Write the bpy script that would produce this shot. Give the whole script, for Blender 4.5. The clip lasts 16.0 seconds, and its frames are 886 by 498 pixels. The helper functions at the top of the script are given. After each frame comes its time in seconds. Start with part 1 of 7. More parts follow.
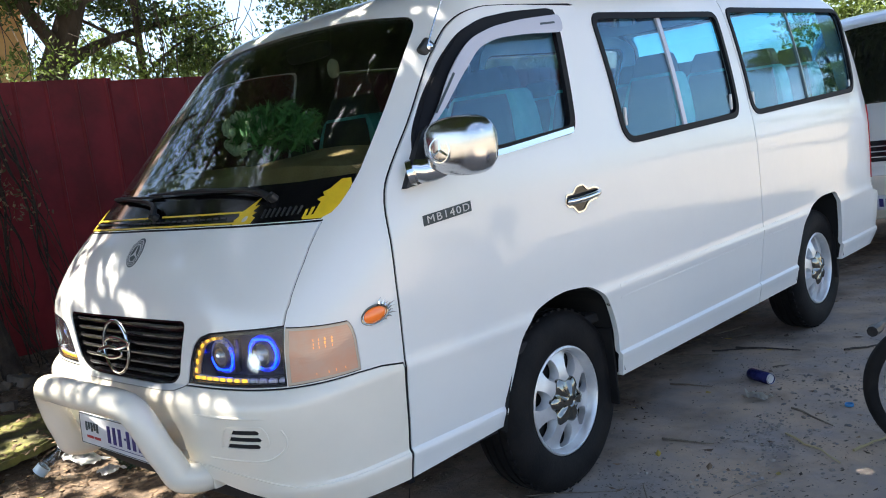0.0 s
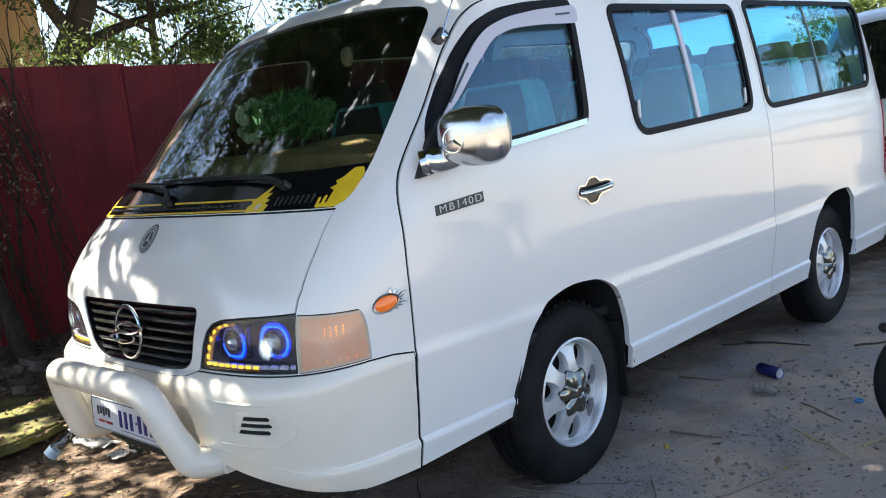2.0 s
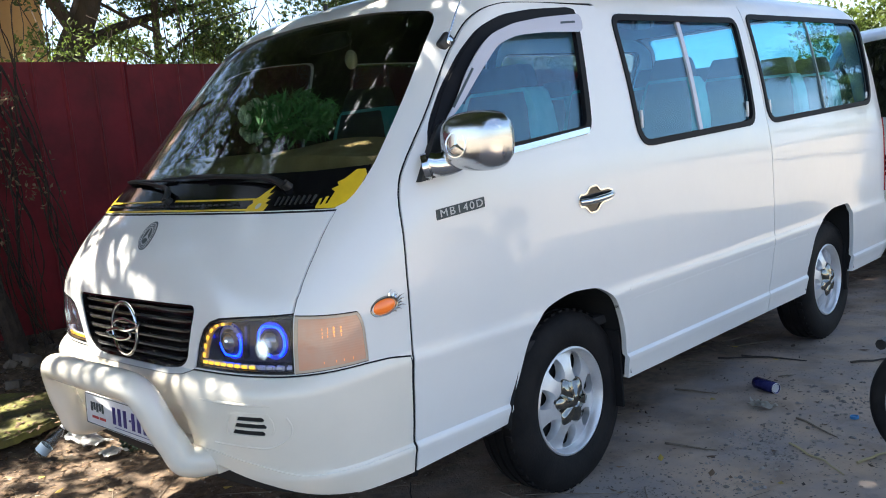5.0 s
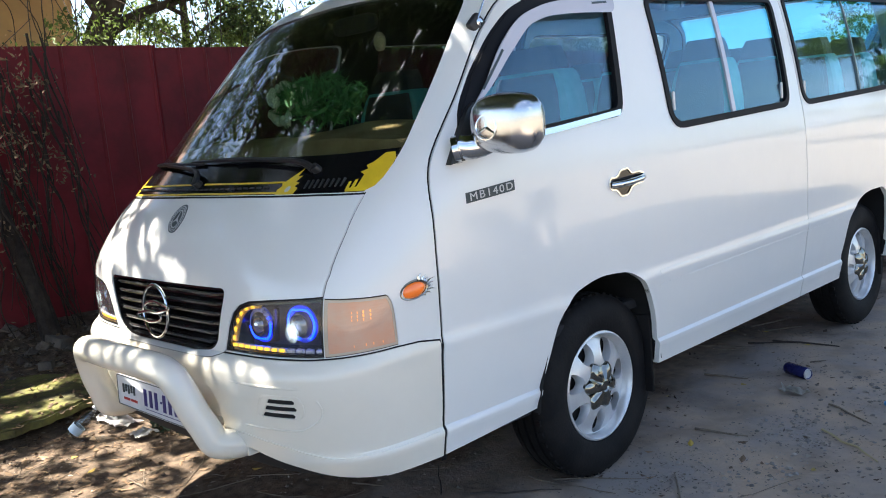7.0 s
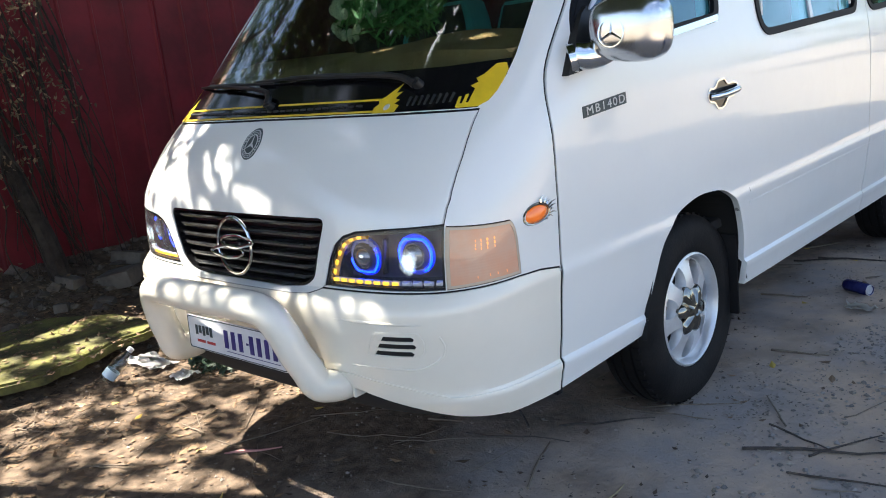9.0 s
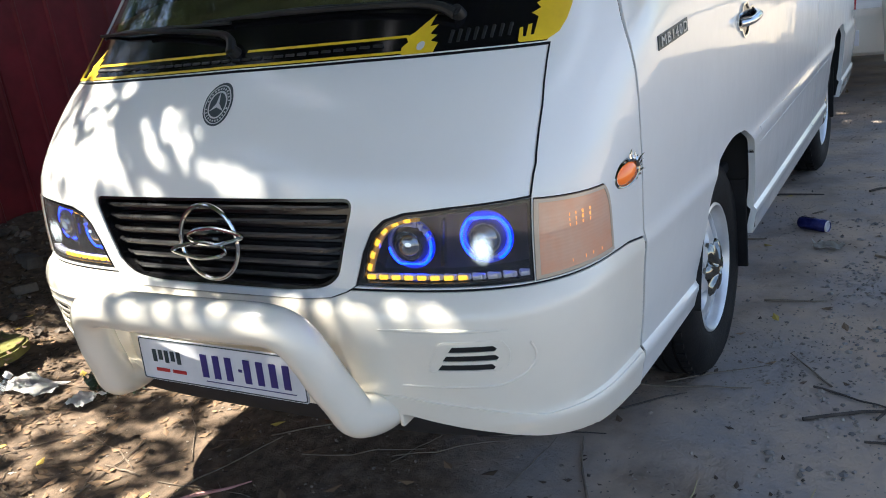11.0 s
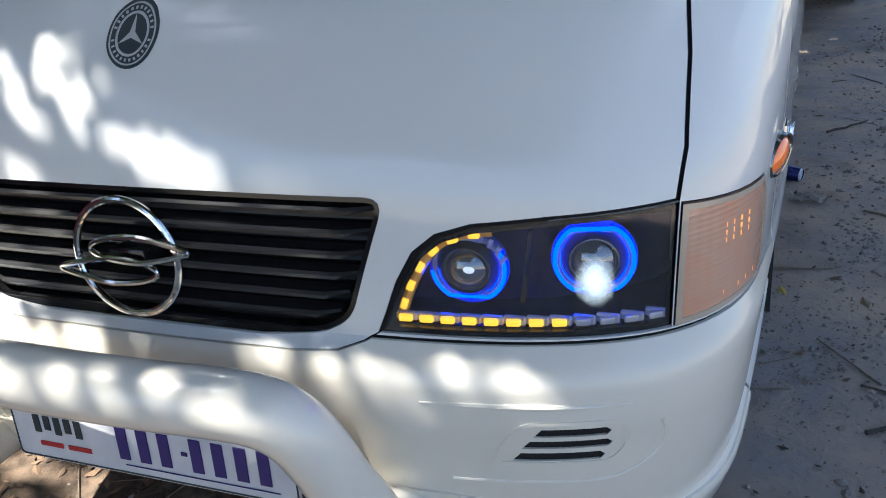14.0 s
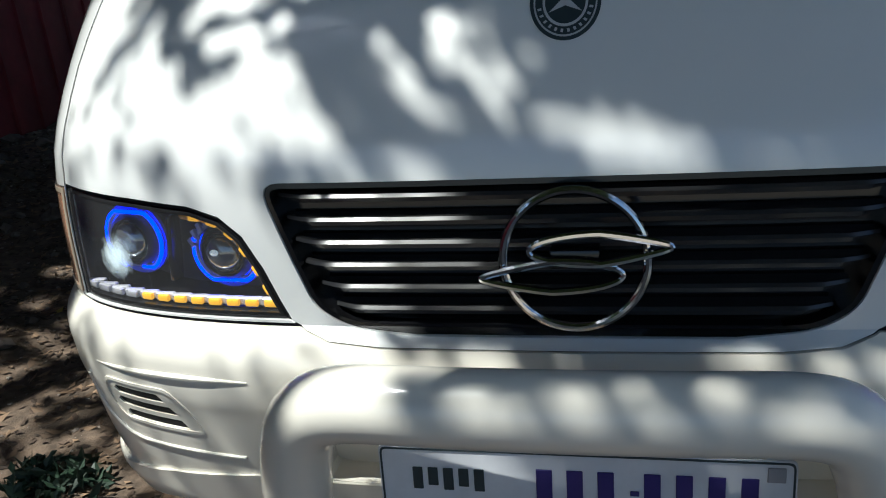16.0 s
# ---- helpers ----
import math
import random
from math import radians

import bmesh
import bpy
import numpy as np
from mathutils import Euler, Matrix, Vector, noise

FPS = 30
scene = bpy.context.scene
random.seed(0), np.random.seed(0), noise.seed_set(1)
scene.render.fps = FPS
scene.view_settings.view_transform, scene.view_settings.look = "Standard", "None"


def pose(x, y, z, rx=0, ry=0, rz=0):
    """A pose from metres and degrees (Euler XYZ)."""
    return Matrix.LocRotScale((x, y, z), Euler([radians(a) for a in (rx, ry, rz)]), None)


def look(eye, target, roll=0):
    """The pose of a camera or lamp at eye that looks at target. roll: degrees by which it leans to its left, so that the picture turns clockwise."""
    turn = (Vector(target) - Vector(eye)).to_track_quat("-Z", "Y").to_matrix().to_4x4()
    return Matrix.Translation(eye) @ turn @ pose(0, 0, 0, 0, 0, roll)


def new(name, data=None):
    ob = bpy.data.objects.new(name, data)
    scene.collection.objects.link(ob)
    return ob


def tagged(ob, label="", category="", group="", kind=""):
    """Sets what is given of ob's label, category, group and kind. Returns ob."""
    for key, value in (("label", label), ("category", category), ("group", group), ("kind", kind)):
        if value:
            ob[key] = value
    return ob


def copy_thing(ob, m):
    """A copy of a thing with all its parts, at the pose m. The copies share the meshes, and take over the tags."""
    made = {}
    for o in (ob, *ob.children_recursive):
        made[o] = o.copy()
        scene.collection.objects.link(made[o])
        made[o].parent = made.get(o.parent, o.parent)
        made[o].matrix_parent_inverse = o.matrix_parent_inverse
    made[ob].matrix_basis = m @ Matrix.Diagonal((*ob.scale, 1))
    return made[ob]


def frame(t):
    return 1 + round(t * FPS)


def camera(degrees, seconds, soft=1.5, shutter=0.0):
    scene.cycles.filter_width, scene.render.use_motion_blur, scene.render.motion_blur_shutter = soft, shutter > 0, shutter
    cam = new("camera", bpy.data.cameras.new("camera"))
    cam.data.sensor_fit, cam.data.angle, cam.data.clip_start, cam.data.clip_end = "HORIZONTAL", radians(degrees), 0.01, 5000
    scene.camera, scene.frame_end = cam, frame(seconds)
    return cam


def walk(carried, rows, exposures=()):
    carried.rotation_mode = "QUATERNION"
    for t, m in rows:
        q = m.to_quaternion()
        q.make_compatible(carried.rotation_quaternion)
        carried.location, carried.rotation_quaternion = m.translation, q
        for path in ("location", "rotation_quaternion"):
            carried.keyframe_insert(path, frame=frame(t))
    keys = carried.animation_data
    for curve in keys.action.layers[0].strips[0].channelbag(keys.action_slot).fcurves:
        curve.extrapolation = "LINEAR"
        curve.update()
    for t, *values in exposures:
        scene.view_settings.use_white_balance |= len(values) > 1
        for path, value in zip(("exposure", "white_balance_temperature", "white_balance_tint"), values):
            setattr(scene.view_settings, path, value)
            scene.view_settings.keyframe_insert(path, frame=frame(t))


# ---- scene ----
cam = camera(53.44, 16.0, 1.0)
K = 6150
EXPOSURES = [(t, e, K if t < 13 else 5800 if t < 15 else 5450, 10 if t < 15 else 5) for t, e in ((0, 2.25), (7.0, 2.3), (9.0, 2.35), (11.4, 2.08), (12.0, 1.96), (12.5, 2.0), (13.5, 2.03), (14.5, 1.6), (15.2, 0.74), (16.0, 0.70))]
PATH = [
    (0, (2.773, -1.229, 1.401), (1.391, 0.196, 1.152), -7.6),
    (0.5, (2.772, -1.226, 1.401), (1.386, 0.194, 1.149), -7.5),
    (1, (2.773, -1.224, 1.4), (1.381, 0.189, 1.143), -7.6),
    (1.5, (2.769, -1.226, 1.403), (1.374, 0.182, 1.139), -7.4),
    (2, (2.769, -1.237, 1.403), (1.373, 0.169, 1.134), -6.9),
    (2.5, (2.776, -1.243, 1.4), (1.379, 0.161, 1.126), -6.4),
    (3, (2.776, -1.252, 1.405), (1.379, 0.15, 1.119), -5.8),
    (3.5, (2.768, -1.244, 1.401), (1.374, 0.164, 1.124), -5.3),
    (6, (2.756, -1.239, 1.392), (1.363, 0.175, 1.145), -5.6),
    (6.5, (2.75, -1.237, 1.396), (1.344, 0.161, 1.135), -5.5),
    (7, (2.738, -1.239, 1.392), (1.307, 0.129, 1.108), -5.5),
    (7.5, (2.683, -1.26, 1.384), (1.222, 0.068, 1.06), -5.7),
    (8, (2.469, -1.339, 1.388), (1.029, -0.002, 1.016), -6.4),
    (8.5, (2.355, -1.379, 1.399), (0.985, 0.017, 0.982), -6.8),
    (9, (2.267, -1.41, 1.391), (0.918, -0.006, 0.937), -6.7),
    (9.2, (2.236, -1.402, 1.381), (0.887, 0.002, 0.925), -6.8),
    (11.3, (1.357, -1.278, 1.388), (0.421, 0.369, 0.747), -7.8),
    (11.5, (1.298, -1.222, 1.378), (0.399, 0.439, 0.718), -7.5),
    (12, (1.144, -1.012, 1.372), (0.312, 0.675, 0.691), -7.4),
    (12.5, (1.066, -0.922, 1.356), (0.302, 0.788, 0.654), -6.5),
    (13, (1.003, -0.846, 1.326), (0.28, 0.868, 0.591), -5.5),
    (13.5, (0.979, -0.818, 1.315), (0.28, 0.898, 0.562), -4.6),
    (14, (0.855, -0.856, 1.354), (0.168, 0.833, 0.532), -5.2),
    (14.5, (0.654, -0.952, 1.339), (0.028, 0.755, 0.507), -5.3),
    (15, (0.506, -0.967, 1.341), (-0.093, 0.742, 0.493), -6.4),
    (15.5, (0.307, -0.901, 1.339), (-0.299, 0.82, 0.52), -8.0),
    (16, (0.078, -0.946, 1.262), (-0.343, 0.879, 0.563), -5.3),
]
walk(cam, [(t, look(eye, target, roll)) for t, eye, target, roll in PATH], EXPOSURES)

# ---- world and sun ----
TO_SUN = Vector((-0.43, -0.25, 1.0)).normalized()
world = bpy.data.worlds.new("world")
scene.world = world
world.use_nodes = True
sky = world.node_tree.nodes.new("ShaderNodeTexSky")
sky.sky_type, sky.sun_disc = "NISHITA", False
sky.sun_elevation = math.asin(TO_SUN.z)
sky.sun_rotation = math.atan2(TO_SUN.x, TO_SUN.y)
sky.air_density, sky.dust_density, sky.ozone_density = 1.0, 1.2, 1.0
background = world.node_tree.nodes["Background"]
background.inputs["Strength"].default_value = 0.067
wt = world.node_tree
way, stretch_sky, puffs, cover, cloud_mix = (wt.nodes.new("ShaderNode" + k) for k in ("TexCoord", "Mapping", "TexNoise", "MapRange", "Mix"))
stretch_sky.inputs["Scale"].default_value = (1.0, 1.0, 2.6)
puffs.inputs["Scale"].default_value, puffs.inputs["Detail"].default_value, puffs.inputs["Roughness"].default_value = 4.2, 7, 0.6
cover.inputs["From Min"].default_value, cover.inputs["From Max"].default_value = 0.53, 0.68
cover.inputs["To Max"].default_value = 0.75
cloud_mix.data_type = "RGBA"
cloud_mix.inputs[7].default_value = (6.4, 7.0, 8.2, 1)
wt.links.new(way.outputs["Generated"], stretch_sky.inputs["Vector"])
wt.links.new(stretch_sky.outputs["Vector"], puffs.inputs["Vector"])
wt.links.new(puffs.outputs["Fac"], cover.inputs["Value"])
wt.links.new(cover.outputs["Result"], cloud_mix.inputs[0])
wt.links.new(sky.outputs["Color"], cloud_mix.inputs[6])
wt.links.new(cloud_mix.outputs[2], background.inputs["Color"])
sun = new("sun", bpy.data.lights.new("sun", "SUN"))
sun.data.energy, sun.data.angle, sun.data.color = 5.0, radians(0.55), (1.0, 0.90, 0.74)
sun.matrix_world = look(TO_SUN * 30, (0, 0, 0))


# ---- materials ----
def material(name, base=(0.5, 0.5, 0.5), rough=0.5, metal=0.0, coat=0.0, second=None, scale=6.0, detail=6.0, bump=0.0, bump_scale=40.0,
             rough_var=0.0, emit=None, strength=0.0, low=0.4, high=0.6, random_value=0.0, island=0.0, stretch=(1, 1, 1)):
    """A procedural surface: two colours mixed by noise at one scale, finer noise in roughness and relief."""
    m = bpy.data.materials.new(name)
    m.use_nodes = True
    nt = m.node_tree
    b = nt.nodes["Principled BSDF"]
    link = nt.links.new
    b.inputs["Base Color"].default_value = (*base, 1)
    b.inputs["Roughness"].default_value = rough
    b.inputs["Metallic"].default_value = metal
    b.inputs["Coat Weight"].default_value = coat
    b.inputs["Coat Roughness"].default_value = 0.04
    coords = nt.nodes.new("ShaderNodeTexCoord")
    mapping = nt.nodes.new("ShaderNodeMapping")
    mapping.inputs["Scale"].default_value = stretch
    link(coords.outputs["Object"], mapping.inputs["Vector"])
    colour = None
    if second:
        n = nt.nodes.new("ShaderNodeTexNoise")
        n.inputs["Scale"].default_value, n.inputs["Detail"].default_value = scale, detail
        n.inputs["Roughness"].default_value = 0.62
        link(mapping.outputs["Vector"], n.inputs["Vector"])
        ramp = nt.nodes.new("ShaderNodeValToRGB")
        ramp.color_ramp.elements[0].position, ramp.color_ramp.elements[1].position = low, high
        ramp.color_ramp.elements[0].color, ramp.color_ramp.elements[1].color = (*base, 1), (*second, 1)
        link(n.outputs["Fac"], ramp.inputs["Fac"])
        colour = ramp.outputs["Color"]
    if random_value or island:
        info = nt.nodes.new("ShaderNodeNewGeometry" if island else "ShaderNodeObjectInfo")
        hsv = nt.nodes.new("ShaderNodeHueSaturation")
        span = nt.nodes.new("ShaderNodeMapRange")
        amount = island or random_value
        span.inputs["To Min"].default_value, span.inputs["To Max"].default_value = 1 - amount, 1 + amount
        link(info.outputs["Random Per Island" if island else "Random"], span.inputs["Value"])
        link(span.outputs["Result"], hsv.inputs["Value"])
        hsv.inputs["Color"].default_value = (*base, 1)
        if colour:
            link(colour, hsv.inputs["Color"])
        colour = hsv.outputs["Color"]
    if colour:
        link(colour, b.inputs["Base Color"])
    if bump or rough_var:
        n = nt.nodes.new("ShaderNodeTexNoise")
        n.inputs["Scale"].default_value, n.inputs["Detail"].default_value = bump_scale, 5
        link(mapping.outputs["Vector"], n.inputs["Vector"])
        if bump:
            bp = nt.nodes.new("ShaderNodeBump")
            bp.inputs["Strength"].default_value, bp.inputs["Distance"].default_value = bump, 0.01
            link(n.outputs["Fac"], bp.inputs["Height"])
            link(bp.outputs["Normal"], b.inputs["Normal"])
        if rough_var:
            span = nt.nodes.new("ShaderNodeMapRange")
            span.inputs["To Min"].default_value, span.inputs["To Max"].default_value = max(0.02, rough - rough_var), min(1, rough + rough_var)
            link(n.outputs["Fac"], span.inputs["Value"])
            link(span.outputs["Result"], b.inputs["Roughness"])
    if emit:
        b.inputs["Emission Color"].default_value = (*emit, 1)
        b.inputs["Emission Strength"].default_value = strength
    return m


def glass(name, tint, r0=0.04, film=(1, 1, 1)):
    """Thin tinted glazing: clear through, and glossy the more the flatter it is seen."""
    m = bpy.data.materials.new(name)
    m.use_nodes = True
    nt = m.node_tree
    nt.nodes.remove(nt.nodes["Principled BSDF"])
    out = nt.nodes["Material Output"]
    clear, gloss, mix, weight, power, grow = (nt.nodes.new("ShaderNode" + k) for k in ("BsdfTransparent", "BsdfGlossy", "MixShader", "LayerWeight", "Math", "MapRange"))
    clear.inputs["Color"].default_value = (*tint, 1)
    gloss.inputs["Roughness"].default_value = 0.0
    gloss.inputs["Color"].default_value = (*film, 1)
    weight.inputs["Blend"].default_value = 0.5
    power.operation = "POWER"
    power.inputs[1].default_value = 5.0
    grow.inputs["To Min"].default_value, grow.inputs["To Max"].default_value = r0, 1.0
    nt.links.new(weight.outputs["Facing"], power.inputs[0])
    nt.links.new(power.outputs["Value"], grow.inputs["Value"])
    nt.links.new(grow.outputs["Result"], mix.inputs["Fac"])
    nt.links.new(clear.outputs["BSDF"], mix.inputs[1])
    nt.links.new(gloss.outputs["BSDF"], mix.inputs[2])
    nt.links.new(mix.outputs["Shader"], out.inputs["Surface"])
    return m


def peel(m, rough, depth, size=9.0):
    """Clear coat with a faint orange-peel ripple."""
    nt = m.node_tree
    b = nt.nodes["Principled BSDF"]
    b.inputs["Coat Roughness"].default_value = rough
    coords, n, bump = (nt.nodes.new("ShaderNode" + k) for k in ("TexCoord", "TexNoise", "Bump"))
    n.inputs["Scale"].default_value, n.inputs["Detail"].default_value = size, 3
    bump.inputs["Strength"].default_value, bump.inputs["Distance"].default_value = depth, 0.01
    nt.links.new(coords.outputs["Object"], n.inputs["Vector"])
    nt.links.new(n.outputs["Fac"], bump.inputs["Height"])
    nt.links.new(bump.outputs["Normal"], b.inputs["Coat Normal"])


PAINT = material("white_paint", (0.80, 0.80, 0.775), 0.32, coat=1.0, second=(0.77, 0.775, 0.76), scale=1.3, rough_var=0.06, bump_scale=3.0)
CREAM = material("cream_white_paint", (0.83, 0.785, 0.685), 0.35, coat=0.8, second=(0.79, 0.75, 0.655), scale=2.0, rough_var=0.06, bump_scale=4.0)
peel(PAINT, 0.055, 0.20, 5.0)
peel(CREAM, 0.14, 0.12)
GAP = material("dark_inner_metal", (0.02, 0.02, 0.02), 0.7)
BLACK = material("black_plastic", (0.012, 0.012, 0.013), 0.42, second=(0.02, 0.02, 0.02), scale=9, rough_var=0.1, bump=0.08, bump_scale=200)
GLOSSBLACK = material("gloss_black", (0.008, 0.008, 0.009), 0.16, rough_var=0.06, bump_scale=12)
RUBBER = material("rubber", (0.006, 0.006, 0.007), 0.7, second=(0.013, 0.012, 0.012), scale=7, bump=0.15, bump_scale=90)
SEAL = material("rubber_seal", (0.006, 0.006, 0.008), 0.6)
CHROME = material("chrome", (0.76, 0.76, 0.75), 0.10, 1.0, rough_var=0.04, bump_scale=25)
ALLOY = material("silver_alloy", (0.72, 0.73, 0.74), 0.33, 0.5, second=(0.64, 0.64, 0.65), scale=12, rough_var=0.08, bump_scale=30)
WINDSHIELD = glass("windshield_glass", (0.63, 0.69, 0.67), 0.07)
SIDEGLASS = glass("side_glass", (0.88, 0.94, 0.98), 0.078, (0.62, 0.86, 1.0))
# Back pane's tint puts the blue of the sky behind into the glass.
BACKGLASS = glass("sky_tinted_back_glass", (0.40, 0.74, 0.92), 0.04)
# Far panes are tinted darker to dim the light seen across the cabin.
FARGLASS = glass("dimming_far_glass", (0.50, 0.56, 0.57), 0.06)
LAMPGLASS = glass("lamp_glass", (0.96, 0.96, 0.97), 0.018)


def dusty(m, share):
    """A thin film of dust that scatters sunlight off a clear lens."""
    nt = m.node_tree
    out = nt.nodes["Material Output"]
    dust, mix = nt.nodes.new("ShaderNodeBsdfDiffuse"), nt.nodes.new("ShaderNodeMixShader")
    dust.inputs["Color"].default_value = (0.75, 0.76, 0.78, 1)
    mix.inputs["Fac"].default_value = share
    nt.links.new(out.inputs["Surface"].links[0].from_socket, mix.inputs[1])
    nt.links.new(dust.outputs["BSDF"], mix.inputs[2])
    nt.links.new(mix.outputs["Shader"], out.inputs["Surface"])


dusty(LAMPGLASS, 0.02)
YELLOW = material("yellow_film", (0.75, 0.52, 0.02), 0.35, second=(0.65, 0.44, 0.02), scale=9)
LINER = material("grey_liner", (0.025, 0.025, 0.027), 0.8)
SLAT = material("slat_black", (0.026, 0.026, 0.028), 0.22, second=(0.030, 0.030, 0.030), scale=20, rough_var=0.05, bump_scale=20)

SLAT.node_tree.nodes["Principled BSDF"].inputs["Specular IOR Level"].default_value = 0.6
for dull in (SEAL, RUBBER, GAP, LINER):
    dull.node_tree.nodes["Principled BSDF"].inputs["Specular IOR Level"].default_value = 0.2
# ---- shape of the van: half width, front line and rear line by height ----
def table(z, rows):
    """Smooth interpolation in rows of (key, value)."""
    ks = [r[0] for r in rows]
    if z <= ks[0]:
        return rows[0][1]
    if z >= ks[-1]:
        return rows[-1][1]
    i = max(n for n, k in enumerate(ks[:-1]) if k <= z)

    def slope(j):
        if j == 0 or j == len(rows) - 1:
            a, b = (0, 1) if j == 0 else (j - 1, j)
            return (rows[b][1] - rows[a][1]) / (rows[b][0] - rows[a][0])
        d0 = (rows[j][1] - rows[j - 1][1]) / (rows[j][0] - rows[j - 1][0])
        d1 = (rows[j + 1][1] - rows[j][1]) / (rows[j + 1][0] - rows[j][0])
        return 0.0 if d0 * d1 <= 0 else 2 * d0 * d1 / (d0 + d1)

    h = ks[i + 1] - ks[i]
    u = (z - ks[i]) / h
    p0, p1, m0, m1 = rows[i][1], rows[i + 1][1], slope(i) * h, slope(i + 1) * h
    return (2 * u**3 - 3 * u**2 + 1) * p0 + (u**3 - 2 * u**2 + u) * m0 + (3 * u**2 - 2 * u**3) * p1 + (u**3 - u**2) * m1


HALF = [(0.36, 0.862), (0.44, 0.878), (0.462, 0.884), (0.478, 0.874), (0.55, 0.884), (0.70, 0.899), (0.735, 0.904), (0.765, 0.898),
        (0.95, 0.905), (1.15, 0.907), (1.28, 0.898), (1.34, 0.888), (1.50, 0.865), (1.70, 0.826), (1.82, 0.796), (1.89, 0.766),
        (1.945, 0.715), (1.98, 0.63), (2.005, 0.50), (2.022, 0.32), (2.03, 0.10)]
FRONT = [(0.36, 0.127), (0.41, 0.077), (0.48, 0.052), (0.56, 0.037), (0.63, 0.029), (0.66, 0.022), (0.71, 0.023), (0.745, 0.040), (0.765, 0.063),
         (0.85, 0.064), (0.96, 0.073), (1.06, 0.107), (1.154, 0.160), (1.225, 0.231), (1.30, 0.312), (1.60, 0.63), (1.85, 0.90), (1.89, 0.955),
         (1.925, 1.03), (1.96, 1.16), (1.985, 1.32), (2.005, 1.55), (2.022, 1.95), (2.03, 2.5)]
REAR = [(0.36, 4.78), (0.45, 4.90), (0.70, 4.92), (0.73, 4.80), (1.25, 4.78), (1.60, 4.75), (1.85, 4.71), (1.93, 4.62), (1.975, 4.45), (2.005, 4.15), (2.022, 3.8), (2.03, 3.3)]
DEEP = [(0.36, 0.535), (0.95, 0.513), (1.21, 0.50), (1.5, 0.36), (1.85, 0.22), (2.03, 0.2)]
POWER = [(0.36, 4.4), (0.72, 4.4), (0.95, 4.0), (1.21, 3.1), (1.5, 2.9), (2.03, 2.6)]
BOW = [(0.36, 0.02), (0.95, 0.015), (1.21, 0.055), (1.85, 0.06), (2.03, 0.05)]


def taper(y):
    u = min(1.0, max(0.0, (1.9 - y) / 1.5))
    v = min(1.0, max(0.0, (y - 3.8) / 1.4))
    return 1 - 0.048 * u * u - 0.02 * v * v


def side_x(y, z):
    return table(z, HALF) * taper(y)


def front_y(x, z):
    """The front's depth at a half width x, before the taper."""
    w = table(z, HALF) * 0.958
    s = min(0.9999, abs(x) / w)
    p = table(z, POWER)
    return table(z, FRONT) + table(z, BOW) * s * s + table(z, DEEP) * (1 - (1 - s**p) ** (1 / p))


# ---- mesh helpers ----
def part(name, bm, mat, parent=None, label="", smooth=True, angle=32):
    """Links a bmesh as one mesh object, under a thing or a part if given."""
    me = bpy.data.meshes.new(name)
    if isinstance(bm, bpy.types.Mesh):
        me = bm
        me.name = name
    else:
        bmesh.ops.recalc_face_normals(bm, faces=bm.faces)
        bm.to_mesh(me)
        bm.free()
    me.materials.clear()
    me.materials.append(mat)
    me.polygons.foreach_set("material_index", [0] * len(me.polygons))
    me.polygons.foreach_set("use_smooth", [smooth] * len(me.polygons))
    if smooth:
        me.set_sharp_from_angle(angle=radians(angle))
    ob = new(name, me)
    if parent:
        ob.parent = parent
    if label:
        ob["label"] = label
    return ob


def empty(name, label, category, group="", m=None, kind=""):
    ob = new(name)
    ob.empty_display_size = 0.1
    if m is not None:
        ob.matrix_basis = m
    return tagged(ob, label, category, group, kind)


def box(x0, x1, y0, y1, z0, z1, bevel=0.0, segments=2, bm=None):
    b = bm or bmesh.new()
    r = bmesh.ops.create_cube(b, size=1, matrix=Matrix.Translation(((x0 + x1) / 2, (y0 + y1) / 2, (z0 + z1) / 2)) @ Matrix.Diagonal((x1 - x0, y1 - y0, z1 - z0, 1)))
    if bevel:
        es = list({e for v in r["verts"] for e in v.link_edges})
        bmesh.ops.bevel(b, geom=es, offset=bevel, segments=segments, affect="EDGES", profile=0.5)
    return b


def prism(poly, axis, a, b, bm=None):
    """A closed prism: poly in (y, z) along x, in (x, z) along y, or in (x, y) along z."""
    bm = bm or bmesh.new()

    def put(p, d):
        return {"x": (d, p[0], p[1]), "y": (p[0], d, p[1]), "z": (p[0], p[1], d)}[axis]

    lo, hi = [bm.verts.new(put(p, a)) for p in poly], [bm.verts.new(put(p, b)) for p in poly]
    bm.faces.new(lo)
    bm.faces.new(hi)
    n = len(poly)
    for i in range(n):
        bm.faces.new((lo[i], lo[(i + 1) % n], hi[(i + 1) % n], hi[i]))
    bmesh.ops.recalc_face_normals(bm, faces=bm.faces)
    return bm


def rounded(poly, r, n=5):
    """Rounds the corners of a closed polygon; r may be one radius or one for each corner."""
    out = []
    rs = r if isinstance(r, (list, tuple)) else [r] * len(poly)
    for i, p in enumerate(poly):
        p, q, s = Vector(p), Vector(poly[i - 1]), Vector(poly[(i + 1) % len(poly)])
        if rs[i] <= 0:
            out.append(tuple(p))
            continue
        d = min(rs[i], (q - p).length * 0.45, (s - p).length * 0.45)
        a, b = p + (q - p).normalized() * d, p + (s - p).normalized() * d
        for k in range(n + 1):
            u = k / n
            out.append(tuple((1 - u) ** 2 * a + 2 * u * (1 - u) * p + u * u * b))
    return out


